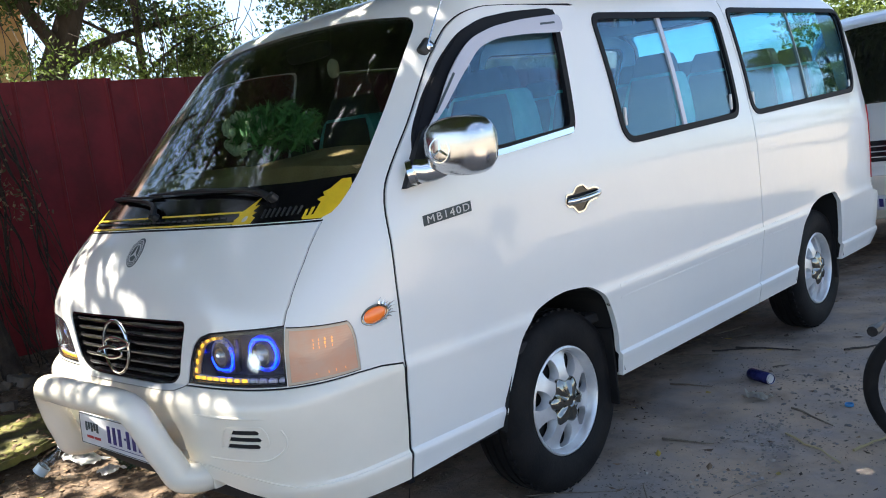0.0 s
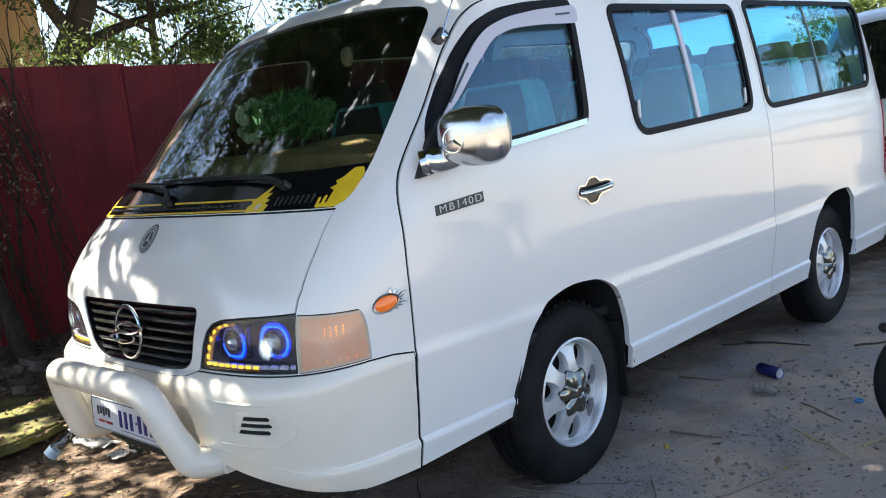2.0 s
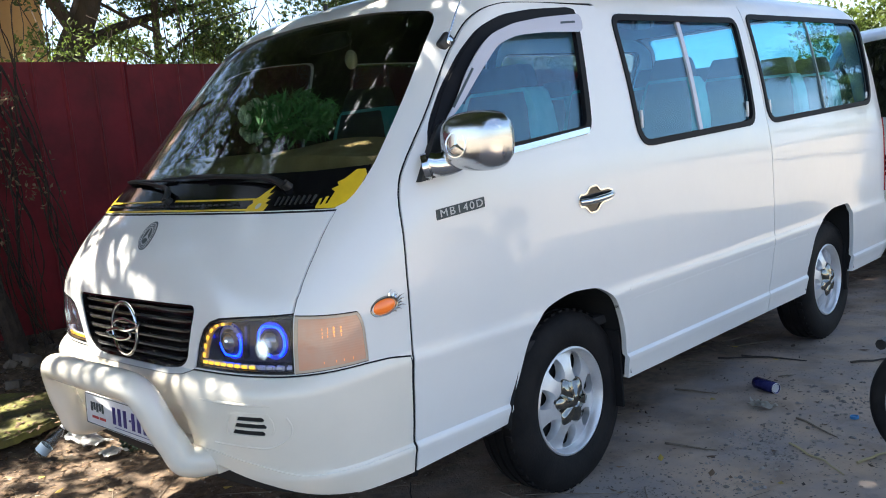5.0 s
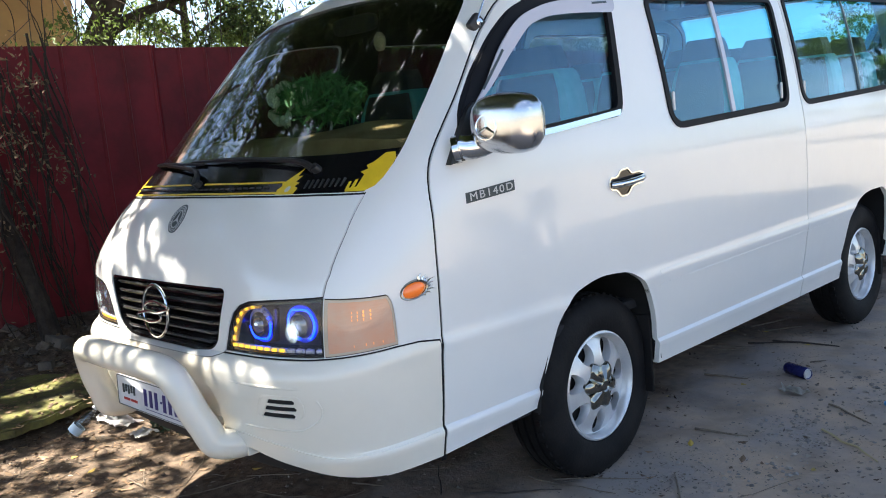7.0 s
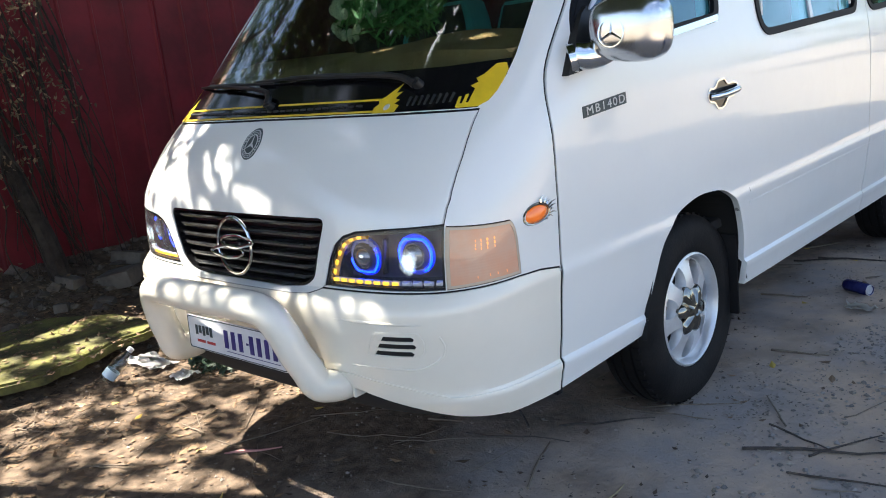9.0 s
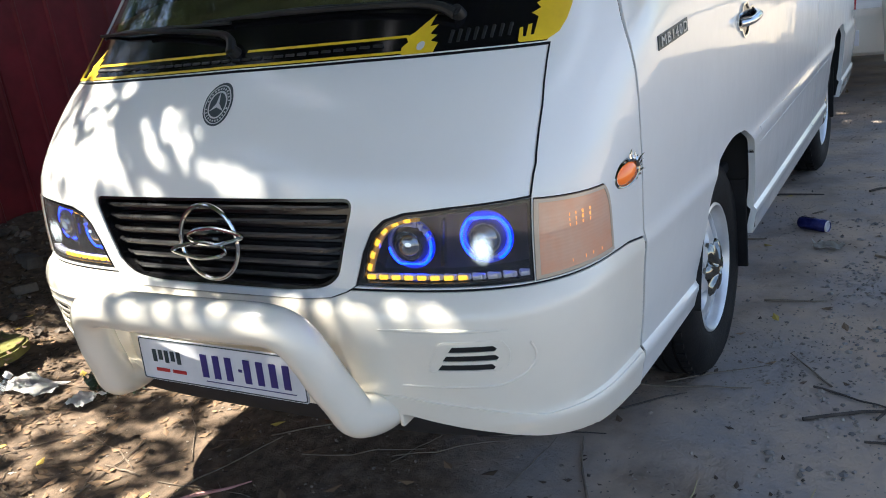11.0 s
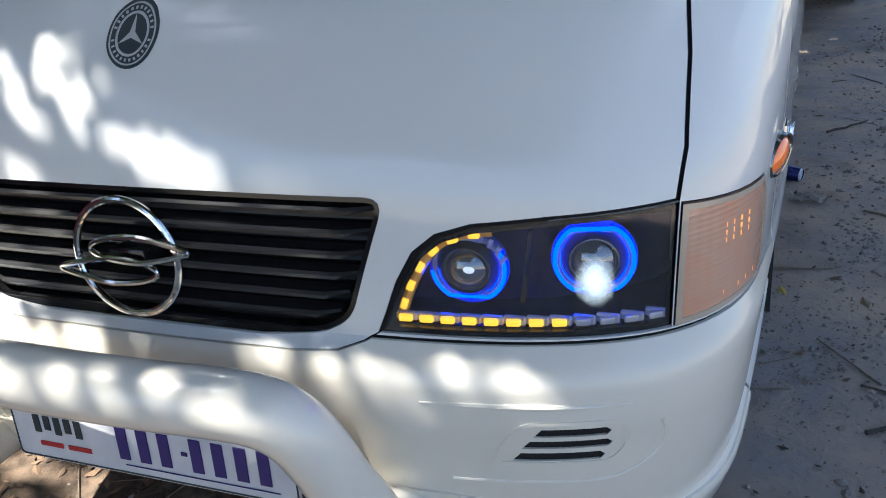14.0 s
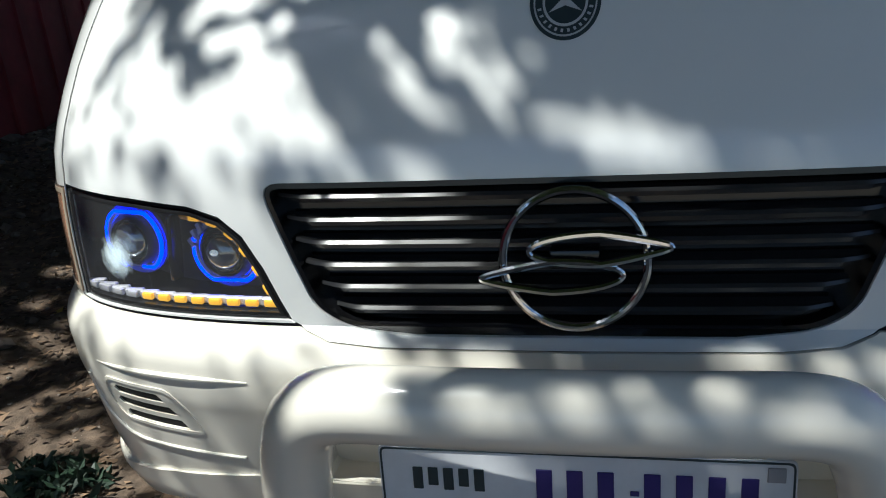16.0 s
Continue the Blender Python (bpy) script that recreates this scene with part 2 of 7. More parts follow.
def inset(poly, d):
    """A closed polygon moved inwards by d (outwards if negative)."""
    area = sum(poly[i - 1][0] * p[1] - p[0] * poly[i - 1][1] for i, p in enumerate(poly))
    sign = 1 if area > 0 else -1
    out = []
    for i, p in enumerate(poly):
        p, q, s = Vector(p), Vector(poly[i - 1]), Vector(poly[(i + 1) % len(poly)])
        e0, e1 = (p - q), (s - p)
        if e0.length < 1e-9 or e1.length < 1e-9:
            out.append(tuple(p))
            continue
        n0, n1 = Vector((-e0.y, e0.x)).normalized() * sign, Vector((-e1.y, e1.x)).normalized() * sign
        m = n0 + n1
        m = m / max(0.35, m.dot(m) / 2) if m.length > 1e-6 else n0
        out.append(tuple(p + m * d))
    return out


def mirror(poly):
    return [(-p[0], p[1]) for p in reversed(poly)]


def lathe(profile, axis="x", n=64, bm=None, closed=True):
    """Turns a profile of (along the axis, radius) round an axis."""
    bm = bm or bmesh.new()
    rings = []
    for k in range(n):
        a = 2 * math.pi * k / n
        c, s = math.cos(a), math.sin(a)
        rings.append([bm.verts.new({"x": (d, r * c, r * s), "y": (r * c, d, r * s), "z": (r * c, r * s, d)}[axis]) for d, r in profile])
    m = len(profile)
    for k in range(n):
        p, q = rings[k], rings[(k + 1) % n]
        for i in range(m if closed else m - 1):
            bm.faces.new((p[i], p[(i + 1) % m], q[(i + 1) % m], q[i]))
    return bm


def tube(points, radius, n=10, bm=None, loop=False, flat=1.0):
    """A round bar along points; radius may be one or one for each point."""
    bm = bm or bmesh.new()
    pts = [Vector(p) for p in points]
    rs = radius if isinstance(radius, (list, tuple)) else [radius] * len(pts)
    rings, up = [], Vector((0.13, 0.21, 1)).normalized()
    for i, p in enumerate(pts):
        a = pts[i - 1] if (i or loop) else p
        b = pts[(i + 1) % len(pts)] if (i < len(pts) - 1 or loop) else p
        d = (b - a).normalized()
        u = (up - d * up.dot(d))
        u = u.normalized() if u.length > 1e-3 else d.orthogonal().normalized()
        up = u
        v = d.cross(u)
        rings.append([bm.verts.new(p + (u * math.cos(2 * math.pi * k / n) + v * math.sin(2 * math.pi * k / n) * flat) * rs[i]) for k in range(n)])
    for i in range(len(pts) if loop else len(pts) - 1):
        p, q = rings[i], rings[(i + 1) % len(pts)]
        for k in range(n):
            bm.faces.new((p[k], p[(k + 1) % n], q[(k + 1) % n], q[k]))
    if not loop:
        bm.faces.new(rings[0])
        bm.faces.new(rings[-1])
    return bm


def smoothed(points, n=6, loop=False):
    """A Catmull-Rom curve through points."""
    pts = [Vector(p) for p in points]
    out = []
    m = len(pts)
    for i in range(m if loop else m - 1):
        if loop:
            a, b, c, d = pts[i - 1], pts[i], pts[(i + 1) % m], pts[(i + 2) % m]
        else:
            a, b, c, d = pts[max(0, i - 1)], pts[i], pts[i + 1], pts[min(m - 1, i + 2)]
        for k in range(n):
            u = k / n
            out.append(0.5 * ((2 * b) + (c - a) * u + (2 * a - 5 * b + 4 * c - d) * u * u + (3 * b - a - 3 * c + d) * u**3))
    if not loop:
        out.append(pts[-1])
    return out


def carve(mesh, *steps):
    """Boolean steps ("DIFFERENCE" or "INTERSECT", bmesh) on a copy of a mesh."""
    ob = new("work", mesh.copy())
    cutters = []
    for kind, bm in steps:
        me = bpy.data.meshes.new("cutter")
        bm.to_mesh(me)
        bm.free()
        c = new("cutter", me)
        cutters.append(c)
        mod = ob.modifiers.new("cut", "BOOLEAN")
        mod.operation, mod.object, mod.solver = kind, c, "EXACT"
    deps = bpy.context.evaluated_depsgraph_get()
    deps.update()
    done = bpy.data.meshes.new_from_object(ob.evaluated_get(deps))
    for o in (ob, *cutters):
        me = o.data
        bpy.data.objects.remove(o)
        bpy.data.meshes.remove(me)
    return done


# ---- the van's hull: rings of points by height ----
LEVELS = [0.36, 0.385, 0.41, 0.44, 0.455, 0.466, 0.478, 0.50, 0.54, 0.58, 0.62, 0.645, 0.66, 0.685, 0.71, 0.725, 0.738, 0.75, 0.765, 0.785, 0.82, 0.86, 0.90,
          0.94, 0.98, 1.02, 1.06, 1.10, 1.14, 1.18, 1.21, 1.24, 1.27, 1.30, 1.34, 1.39, 1.45, 1.51, 1.57, 1.63, 1.69, 1.75, 1.80, 1.84, 1.87, 1.895, 1.915,
          1.932, 1.948, 1.962, 1.974, 1.985, 1.995, 2.004, 2.012, 2.018, 2.023, 2.027, 2.03]
NF, NS, NR = 30, 44, 8


def ring(z, d):
    """Half an outline at a height, moved inwards by d: points from the middle of the front to the middle of the rear."""
    dz = 0.004
    slope = (table(z + dz, HALF) - table(z - dz, HALF)) / (2 * dz)
    rake = (table(z + dz, FRONT) - table(z - dz, FRONT)) / (2 * dz)
    k = math.sqrt(1 + slope * slope)
    zz = z + d * slope / k if z > 1.3 else max(z, 0.36 + d)
    w = table(z, HALF) - d / k
    dy = d * min(3.0, math.sqrt(1 + rake * rake)) if z < 1.9 else d
    yc, b, deep, p = table(z, FRONT) + dy, table(z, BOW), table(z, DEEP), table(z, POWER)
    pts = []
    for i in range(NF + 1):
        th = (math.pi / 2) * (i / NF) ** 1.5
        s = math.sin(th) ** (2 / p)
        pts.append((w * s, yc + b * s * s + deep * (1 - math.cos(th) ** (2 / p))))
    y0, y1 = pts[-1][1], table(z, REAR) - d - 0.16
    for i in range(1, NS):
        pts.append((w, y0 + (y1 - y0) * i / NS))
    for i in range(NR + 1):
        th = math.pi / 2 * (i / NR)
        pts.append((w * (1 - 0.06) * math.cos(th) ** 0.35 + w * 0.06 * math.cos(th), y1 + 0.16 * math.sin(th)))
    return [(x * taper(y), y, zz) for x, y in pts]


def hull(d, bm=None):
    bm = bm or bmesh.new()
    rows = []
    for z in LEVELS:
        half = ring(z, d)
        full = half + [(-x, y, h) for x, y, h in reversed(half[1:-1])]
        rows.append([bm.verts.new(p) for p in full])
    n = len(rows[0])
    for a, b in zip(rows, rows[1:]):
        for i in range(n):
            bm.faces.new((a[i], a[(i + 1) % n], b[(i + 1) % n], b[i]))
    bm.faces.new(list(reversed(rows[0])))
    bm.faces.new(rows[-1])
    return bm


def shell(d0, d1):
    """The hull between two depths, as one closed mesh with a hollow."""
    bm = hull(d1)
    for f in bm.faces:
        f.normal_flip()
    hull(d0, bm)
    me = bpy.data.meshes.new("shell")
    bm.to_mesh(me)
    bm.free()
    return me


# ---- outlines of the van's openings and panels: (y, z) on the side, (x, z) on the front ----
DOOR = [(0.509, 0.25), (0.509, 0.72), (0.515, 0.785), (0.515, 1.036), (0.525, 1.188), (0.562, 1.278), (0.622, 1.350), (0.730, 1.476), (0.80, 1.562), (0.872, 1.648), (0.928, 1.708), (0.987, 1.765), (1.058, 1.808), (1.163, 1.832), (1.324, 1.839), (1.733, 1.848), (1.705, 1.75), (1.642, 1.532), (1.612, 1.360), (1.605, 1.209), (1.620, 1.03), (1.632, 0.90), (1.62, 0.70), (1.50, 0.60), (1.20, 0.25)]
DOOR_WINDOW = [(0.690, 1.320), (0.722, 1.420), (0.805, 1.527), (0.922, 1.649), (1.020, 1.728), (1.138, 1.772), (1.300, 1.796), (1.560, 1.814), (1.550, 1.727), (1.525, 1.581),
               (1.499, 1.402), (1.479, 1.368), (1.072, 1.335)]
DOOR = rounded(DOOR, 0.05, 3)
DOOR_WINDOW = rounded(DOOR_WINDOW, 0.045, 3)
MID_WINDOW = rounded([(1.800, 1.805), (2.885, 1.822), (2.860, 1.318), (1.812, 1.283)], [0.06, 0.06, 0.08, 0.09])
REAR_WINDOW = rounded([(3.010, 1.845), (4.57, 1.862), (4.483, 1.355), (3.010, 1.312)], [0.06, 0.10, 0.10, 0.09])
ARCH_FRONT = rounded([(0.925, 0.30), (0.945, 0.45), (1.045, 0.69), (1.13, 0.765), (1.285, 0.800), (1.469, 0.783), (1.570, 0.72), (1.628, 0.60), (1.657, 0.45), (1.675, 0.30)],
                     [0, 0.05, 0.12, 0.08, 0.1, 0.1, 0.09, 0.09, 0.05, 0], 4)
ARCH_REAR = rounded([(3.425, 0.30), (3.437, 0.50), (3.530, 0.72), (3.74, 0.800), (4.03, 0.80), (4.085, 0.67), (4.120, 0.47), (4.13, 0.30)], [0, 0.06, 0.1, 0.09, 0.07, 0.07, 0.05, 0], 4)
BUMPER = [(-0.4, 0.2), (0.511, 0.2), (0.511, 0.755), (0.43, 0.768), (0.345, 0.771), (0.15, 0.768), (-0.4, 0.768)]
WIND = rounded([(0.0, 1.226), (0.35, 1.224), (0.60, 1.219), (0.728, 1.214), (0.752, 1.27), (0.754, 1.32), (0.735, 1.50), (0.668, 1.815), (0.40, 1.852), (0.0, 1.862)],
               [0, 0, 0, 0.02, 0.03, 0.1, 0.2, 0.06, 0.2, 0], 5)
WIND = WIND + mirror(WIND[1:-1])
BONNET_SIDE = [(0.735, 1.2115), (0.752, 1.10), (0.758, 1.00), (0.752, 0.938)]
LAMP_TOP = [(0.752, 0.938), (0.60, 0.932), (0.51, 0.925), (0.465, 0.912), (0.435, 0.888), (0.41, 0.845), (0.392, 0.80), (0.378, 0.772)]
BONNET = [(0.0, 1.2235), (0.35, 1.2215), (0.60, 1.2165)] + BONNET_SIDE + LAMP_TOP[1:] + [(0.357, 0.760), (0.320, 0.749), (0.25, 0.744), (0.0, 0.743)]
BONNET = BONNET + mirror(BONNET[1:-1])
LAMP = LAMP_TOP + [(0.55, 0.771), (0.748, 0.770)]
LENS = [(0.7495, 0.770), (0.7535, 0.938), (0.83, 0.928), (0.95, 0.915), (0.95, 0.778)]
GRILLE = rounded([(-0.400, 0.962), (0.400, 0.962), (0.358, 0.845), (0.338, 0.79), (0.295, 0.764), (0.20, 0.757), (-0.20, 0.757), (-0.295, 0.764), (-0.338, 0.79), (-0.358, 0.845)],
                 [0.03, 0.03, 0.03, 0.04, 0.03, 0, 0, 0.03, 0.04, 0.03], 4)

BACK_WINDOW = rounded([(-0.76, 1.30), (0.72, 1.30), (0.62, 1.94), (-0.66, 1.94)], 0.05, 4)
INTAKE = rounded([(-0.36, 0.525), (0.36, 0.525), (0.34, 0.665), (-0.34, 0.665)], 0.03, 3)


def circle(r, n=48, cx=0.0, cz=0.0):
    return [(cx + r * math.cos(2 * math.pi * k / n), cz + r * math.sin(2 * math.pi * k / n)) for k in range(n)]


LENS_SIDE = rounded([(-0.6, 0.74), (0.356, 0.74), (0.356, 0.802), (0.352, 0.880), (0.340, 0.922), (0.30, 0.948), (0.22, 0.965), (-0.6, 0.965)], [0, 0, 0, 0.05, 0.03, 0.04, 0.05, 0], 5)


def lens_solid(s, grow=0.0):
    """The corner lens's cutting solid: its front outline met with its side outline."""
    bm = prism(inset(LENS if s > 0 else mirror(LENS), -grow), "y", -0.6, 0.5)
    me = bpy.data.meshes.new("lens")
    bm.to_mesh(me)
    bm.free()
    done = carve(me, ("INTERSECT", prism(inset(LENS_SIDE, -grow), "x", 0.3 * s if s > 0 else -1.4, 1.4 if s > 0 else -0.3)))
    bpy.data.meshes.remove(me)
    out = bmesh.new()
    out.from_mesh(done)
    bpy.data.meshes.remove(done)
    return out


def front_at(x, z):
    """The hull's front at a true x, with the taper undone."""
    y = front_y(x, z)
    for _ in range(3):
        y = front_y(x / (taper(y) / 0.958), z)
    return y


CHIN = [(-0.80, 0.2), (0.80, 0.2), (0.80, 0.388), (0.64, 0.440), (0.46, 0.482), (-0.46, 0.482), (-0.64, 0.440), (-0.80, 0.388)]


def build_van():
    van = empty("van", "white passenger minibus parked beside a red metal fence", "van")
    skin = shell(0.0, 0.022)
    gap = 0.0055
    wide = [(y + (0.0055 if y < 1.08 and z > 0.6 else 0.003), z - (0.006 if z > 1.84 else 0)) for y, z in inset(DOOR, 0.003)]
    body = carve(skin, ("DIFFERENCE", prism(DOOR, "x", 0.45, 1.3)), ("DIFFERENCE", prism(BUMPER, "x", -1.3, 1.3)),
                 ("DIFFERENCE", prism(WIND, "y", -0.6, 1.15)), ("DIFFERENCE", prism(BONNET, "y", -0.6, 0.62)),
                 ("DIFFERENCE", prism(LAMP, "y", -0.6, 0.40)), ("DIFFERENCE", prism(mirror(LAMP), "y", -0.6, 0.40)),
                 ("DIFFERENCE", lens_solid(1)), ("DIFFERENCE", lens_solid(-1)),
                 ("DIFFERENCE", prism(MID_WINDOW, "x", -1.3, 1.3)), ("DIFFERENCE", prism(REAR_WINDOW, "x", -1.3, 1.3)),
                 ("DIFFERENCE", prism(ARCH_FRONT, "x", 0.5, 1.3)), ("DIFFERENCE", prism(ARCH_FRONT, "x", -1.3, -0.5)),
                 ("DIFFERENCE", prism(ARCH_REAR, "x", 0.5, 1.3)), ("DIFFERENCE", prism(ARCH_REAR, "x", -1.3, -0.5)),
                 ("DIFFERENCE", prism(DOOR_WINDOW, "x", -1.3, -0.5)), ("DIFFERENCE", box(-1.3, 1.3, 0.2, 5.3, 0.2, 0.376)), ("DIFFERENCE", prism(BACK_WINDOW, "y", 4.3, 5.3)),
                 ("DIFFERENCE", prism([(2.946, 0.3), (2.952, 0.3), (2.957, 0.444), (3.002, 0.759), (2.991, 1.32), (2.981, 1.89), (2.975, 1.89), (2.985, 1.32), (2.996, 0.759), (2.951, 0.444)], "x", 0.5, 1.3)))
    part("body", body, PAINT, van)
    door = carve(skin, ("INTERSECT", prism(wide, "x", 0.45, 1.3)), ("DIFFERENCE", prism(DOOR_WINDOW, "x", 0.4, 1.3)), ("DIFFERENCE", prism(ARCH_FRONT, "x", 0.4, 1.3)),
                 ("DIFFERENCE", prism([(0.3, 0.1), (1.3, 0.1), (1.3, 0.44), (0.95, 0.412), (0.51, 0.384), (0.3, 0.384)], "x", 0.4, 1.3)))
    door = part("door", door, PAINT, van, "white driver's door with chrome handle")
    bumper = carve(skin, ("INTERSECT", prism(inset(BUMPER, 0.0055), "x", -1.3, 1.3)), ("DIFFERENCE", prism(inset(BONNET, -0.0005), "y", -0.6, 0.62)),
                   ("DIFFERENCE", vent_slots()), ("DIFFERENCE", box(-1.3, 1.3, -0.6, 0.6, 0.2, 0.384)), ("DIFFERENCE", prism(CHIN, "y", -0.6, 0.45)), ("DIFFERENCE", prism(INTAKE, "y", -0.6, 0.3)))
    bumper = part("bumper", bumper, CREAM, van, "cream-white moulded front bumper")
    lid = [(x, z - (0.0035 if z < 0.80 else 0.0)) for x, z in inset(BONNET, gap)]
    bonnet = carve(skin, ("INTERSECT", prism(lid, "y", -0.6, 0.62)), ("DIFFERENCE", prism(GRILLE, "y", -0.6, 0.5)))
    bonnet = part("bonnet", bonnet, PAINT, van)
    bpy.data.meshes.remove(skin)
    return van, door, bumper, bonnet


def vent_slots():
    bm = bmesh.new()
    for sx in (1, -1):
        for k, (x0, x1, z) in enumerate(((0.586, 0.684, 0.651), (0.569, 0.684, 0.629), (0.555, 0.674, 0.607))):
            poly = [(x0, z - 0.0075), (x0 + 0.012, z + 0.0065), (x1 - 0.006, z + 0.0065), (x1, z), (x1 - 0.006, z - 0.0075)]
            prism([(sx * p[0], p[1]) for p in poly], "y", -0.3, 0.45, bm)
    return bm


van, door, bumper, bonnet = build_van()


def glazing(name, mat, poly, axis, a, b, d0, d1, parent, label=""):
    sheet = shell(d0, d1)
    me = carve(sheet, ("INTERSECT", prism(poly, axis, a, b)))
    bpy.data.meshes.remove(sheet)
    ob = part(name, me, mat, parent, label)
    ob.visible_shadow = False
    return ob


def ring_seal(name, outer, inner, axis, a, b, d0, d1, mat, parent, label="", cuts=()):
    sheet = shell(d0, d1)
    me = carve(sheet, ("INTERSECT", prism(outer, axis, a, b)), ("DIFFERENCE", prism(inner, axis, a - 0.1, b + 0.1)), *cuts)
    bpy.data.meshes.remove(sheet)
    return part(name, me, mat, parent, label)


glazing("windshield", WINDSHIELD, inset(WIND, 0.004), "y", -0.6, 1.15, 0.004, 0.009, van, "dark tinted raked windshield")
ring_seal("windshield_seal", inset(WIND, -0.001), inset(WIND, 0.028), "y", -0.6, 1.15, 0.0005, 0.0035, SEAL, van)
mid_glass = glazing("window", SIDEGLASS, inset(MID_WINDOW, 0.004), "x", 0.4, 1.3, 0.010, 0.014, van, "sliding side window in a black seal")
ring_seal("seal", inset(MID_WINDOW, -0.006), inset(MID_WINDOW, 0.020), "x", 0.4, 1.3, -0.006, 0.010, SEAL, mid_glass)
rear_glass = glazing("window", SIDEGLASS, inset(REAR_WINDOW, 0.004), "x", 0.4, 1.3, 0.010, 0.014, van, "rear side window in a black seal")
ring_seal("seal", inset(REAR_WINDOW, -0.006), inset(REAR_WINDOW, 0.020), "x", 0.4, 1.3, -0.006, 0.010, SEAL, rear_glass)
glazing("window", SIDEGLASS, inset(DOOR_WINDOW, 0.003), "x", 0.4, 1.3, 0.012, 0.016, door, "driver's door glass")
ring_seal("door_gasket", inset(DOOR, -0.001), inset(DOOR, 0.013), "x", 0.45, 1.3, 0.004, 0.021, SEAL, van, "", [("DIFFERENCE", prism(ARCH_FRONT, "x", 0.3, 1.4))])
ring_seal("bonnet_gasket", inset(BONNET, -0.001), inset(BONNET, 0.009), "y", -0.6, 0.62, 0.004, 0.021, SEAL, van)
ring_seal("bumper_gasket", inset(BUMPER, -0.001), inset(BUMPER, 0.009), "x", -1.3, 1.3, 0.004, 0.021, SEAL, van)
DOOR_RIM = inset(DOOR_WINDOW, 0.016)
ring_seal("door_seal", inset(DOOR_WINDOW, -0.014), DOOR_RIM, "x", 0.4, 1.3, -0.004, 0.011, SEAL, door)
glazing("back_window", BACKGLASS, inset(BACK_WINDOW, 0.004), "y", 4.3, 5.3, 0.010, 0.014, van)
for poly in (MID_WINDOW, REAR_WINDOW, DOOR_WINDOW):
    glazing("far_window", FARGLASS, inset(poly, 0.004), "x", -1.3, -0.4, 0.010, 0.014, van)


def tyre_mesh():
    """Tyre with x outwards, hub at the origin: sidewall, shoulder and grooved tread."""
    bm = lathe([(0.0, 0.2050), (0.012, 0.2116), (0.022, 0.2332), (0.026, 0.2662), (0.021, 0.3038), (0.008, 0.3282), (-0.008, 0.3395), (-0.018, 0.3433),
                (-0.038, 0.3461), (-0.040, 0.3386), (-0.048, 0.3386), (-0.050, 0.3471), (-0.078, 0.3480), (-0.080, 0.3395), (-0.090, 0.3395), (-0.092, 0.3480),
                (-0.118, 0.3471), (-0.120, 0.3395), (-0.128, 0.3395), (-0.130, 0.3461), (-0.150, 0.3424), (-0.168, 0.3301), (-0.178, 0.2944), (-0.175, 0.2379), (-0.16, 0.2050)], "x", 72)
    for k in range(48):
        a = 2 * math.pi * k / 48
        t = box(-0.036, -0.012, -0.010, 0.010, 0.3405, 0.3485)
        bmesh.ops.transform(t, matrix=Matrix.Rotation(a, 4, "X"), verts=t.verts)
        me = bpy.data.meshes.new("t")
        t.to_mesh(me)
        t.free()
        bm.from_mesh(me)
        bpy.data.meshes.remove(me)
    return bm


def rim_mesh():
    """Alloy rim: barrel, lip and a dished face with seven rounded openings, whose walls slope."""
    face = lathe([(0.004, 0.012), (0.006, 0.050), (0.004, 0.085), (0.000, 0.115), (-0.009, 0.145), (-0.020, 0.170), (-0.026, 0.189), (-0.050, 0.189), (-0.046, 0.165), (-0.038, 0.12), (-0.036, 0.012)], "x", 98)
    me = bpy.data.meshes.new("face")
    bmesh.ops.recalc_face_normals(face, faces=face.faces)
    face.to_mesh(me)
    face.free()
    cut = []
    for k in range(7):
        a = 2 * math.pi * k / 7
        bm = bmesh.new()
        rows = []
        for x, g in ((0.05, 1.9), (0.004, 1.42), (-0.008, 1.28), (-0.020, 1.16), (-0.06, 1.10)):
            row = []
            for i in range(28):
                u = 2 * math.pi * i / 28
                r = 0.143 + 0.038 * g * math.cos(u)
                t = (0.029 + 0.008 * math.cos(u)) * g * math.sin(u)
                r = min(r, 0.184)
                row.append(bm.verts.new((x, r * math.sin(a) + t * math.cos(a), r * math.cos(a) - t * math.sin(a))))
            rows.append(row)
        for p, q in zip(rows, rows[1:]):
            for i in range(28):
                bm.faces.new((p[i], p[(i + 1) % 28], q[(i + 1) % 28], q[i]))
        bm.faces.new(rows[0])
        bm.faces.new(rows[-1])
        bmesh.ops.recalc_face_normals(bm, faces=bm.faces)
        cut.append(("DIFFERENCE", bm))
    done = carve(me, *cut)
    bpy.data.meshes.remove(me)
    bm = lathe([(0.0, 0.208), (0.010, 0.207), (0.013, 0.200), (0.006, 0.193), (-0.010, 0.188), (-0.06, 0.184), (-0.15, 0.180), (-0.15, 0.188), (-0.04, 0.195)], "x", 72)
    bmesh.ops.recalc_face_normals(bm, faces=bm.faces)
    bm.from_mesh(done)
    bpy.data.meshes.remove(done)
    return bm


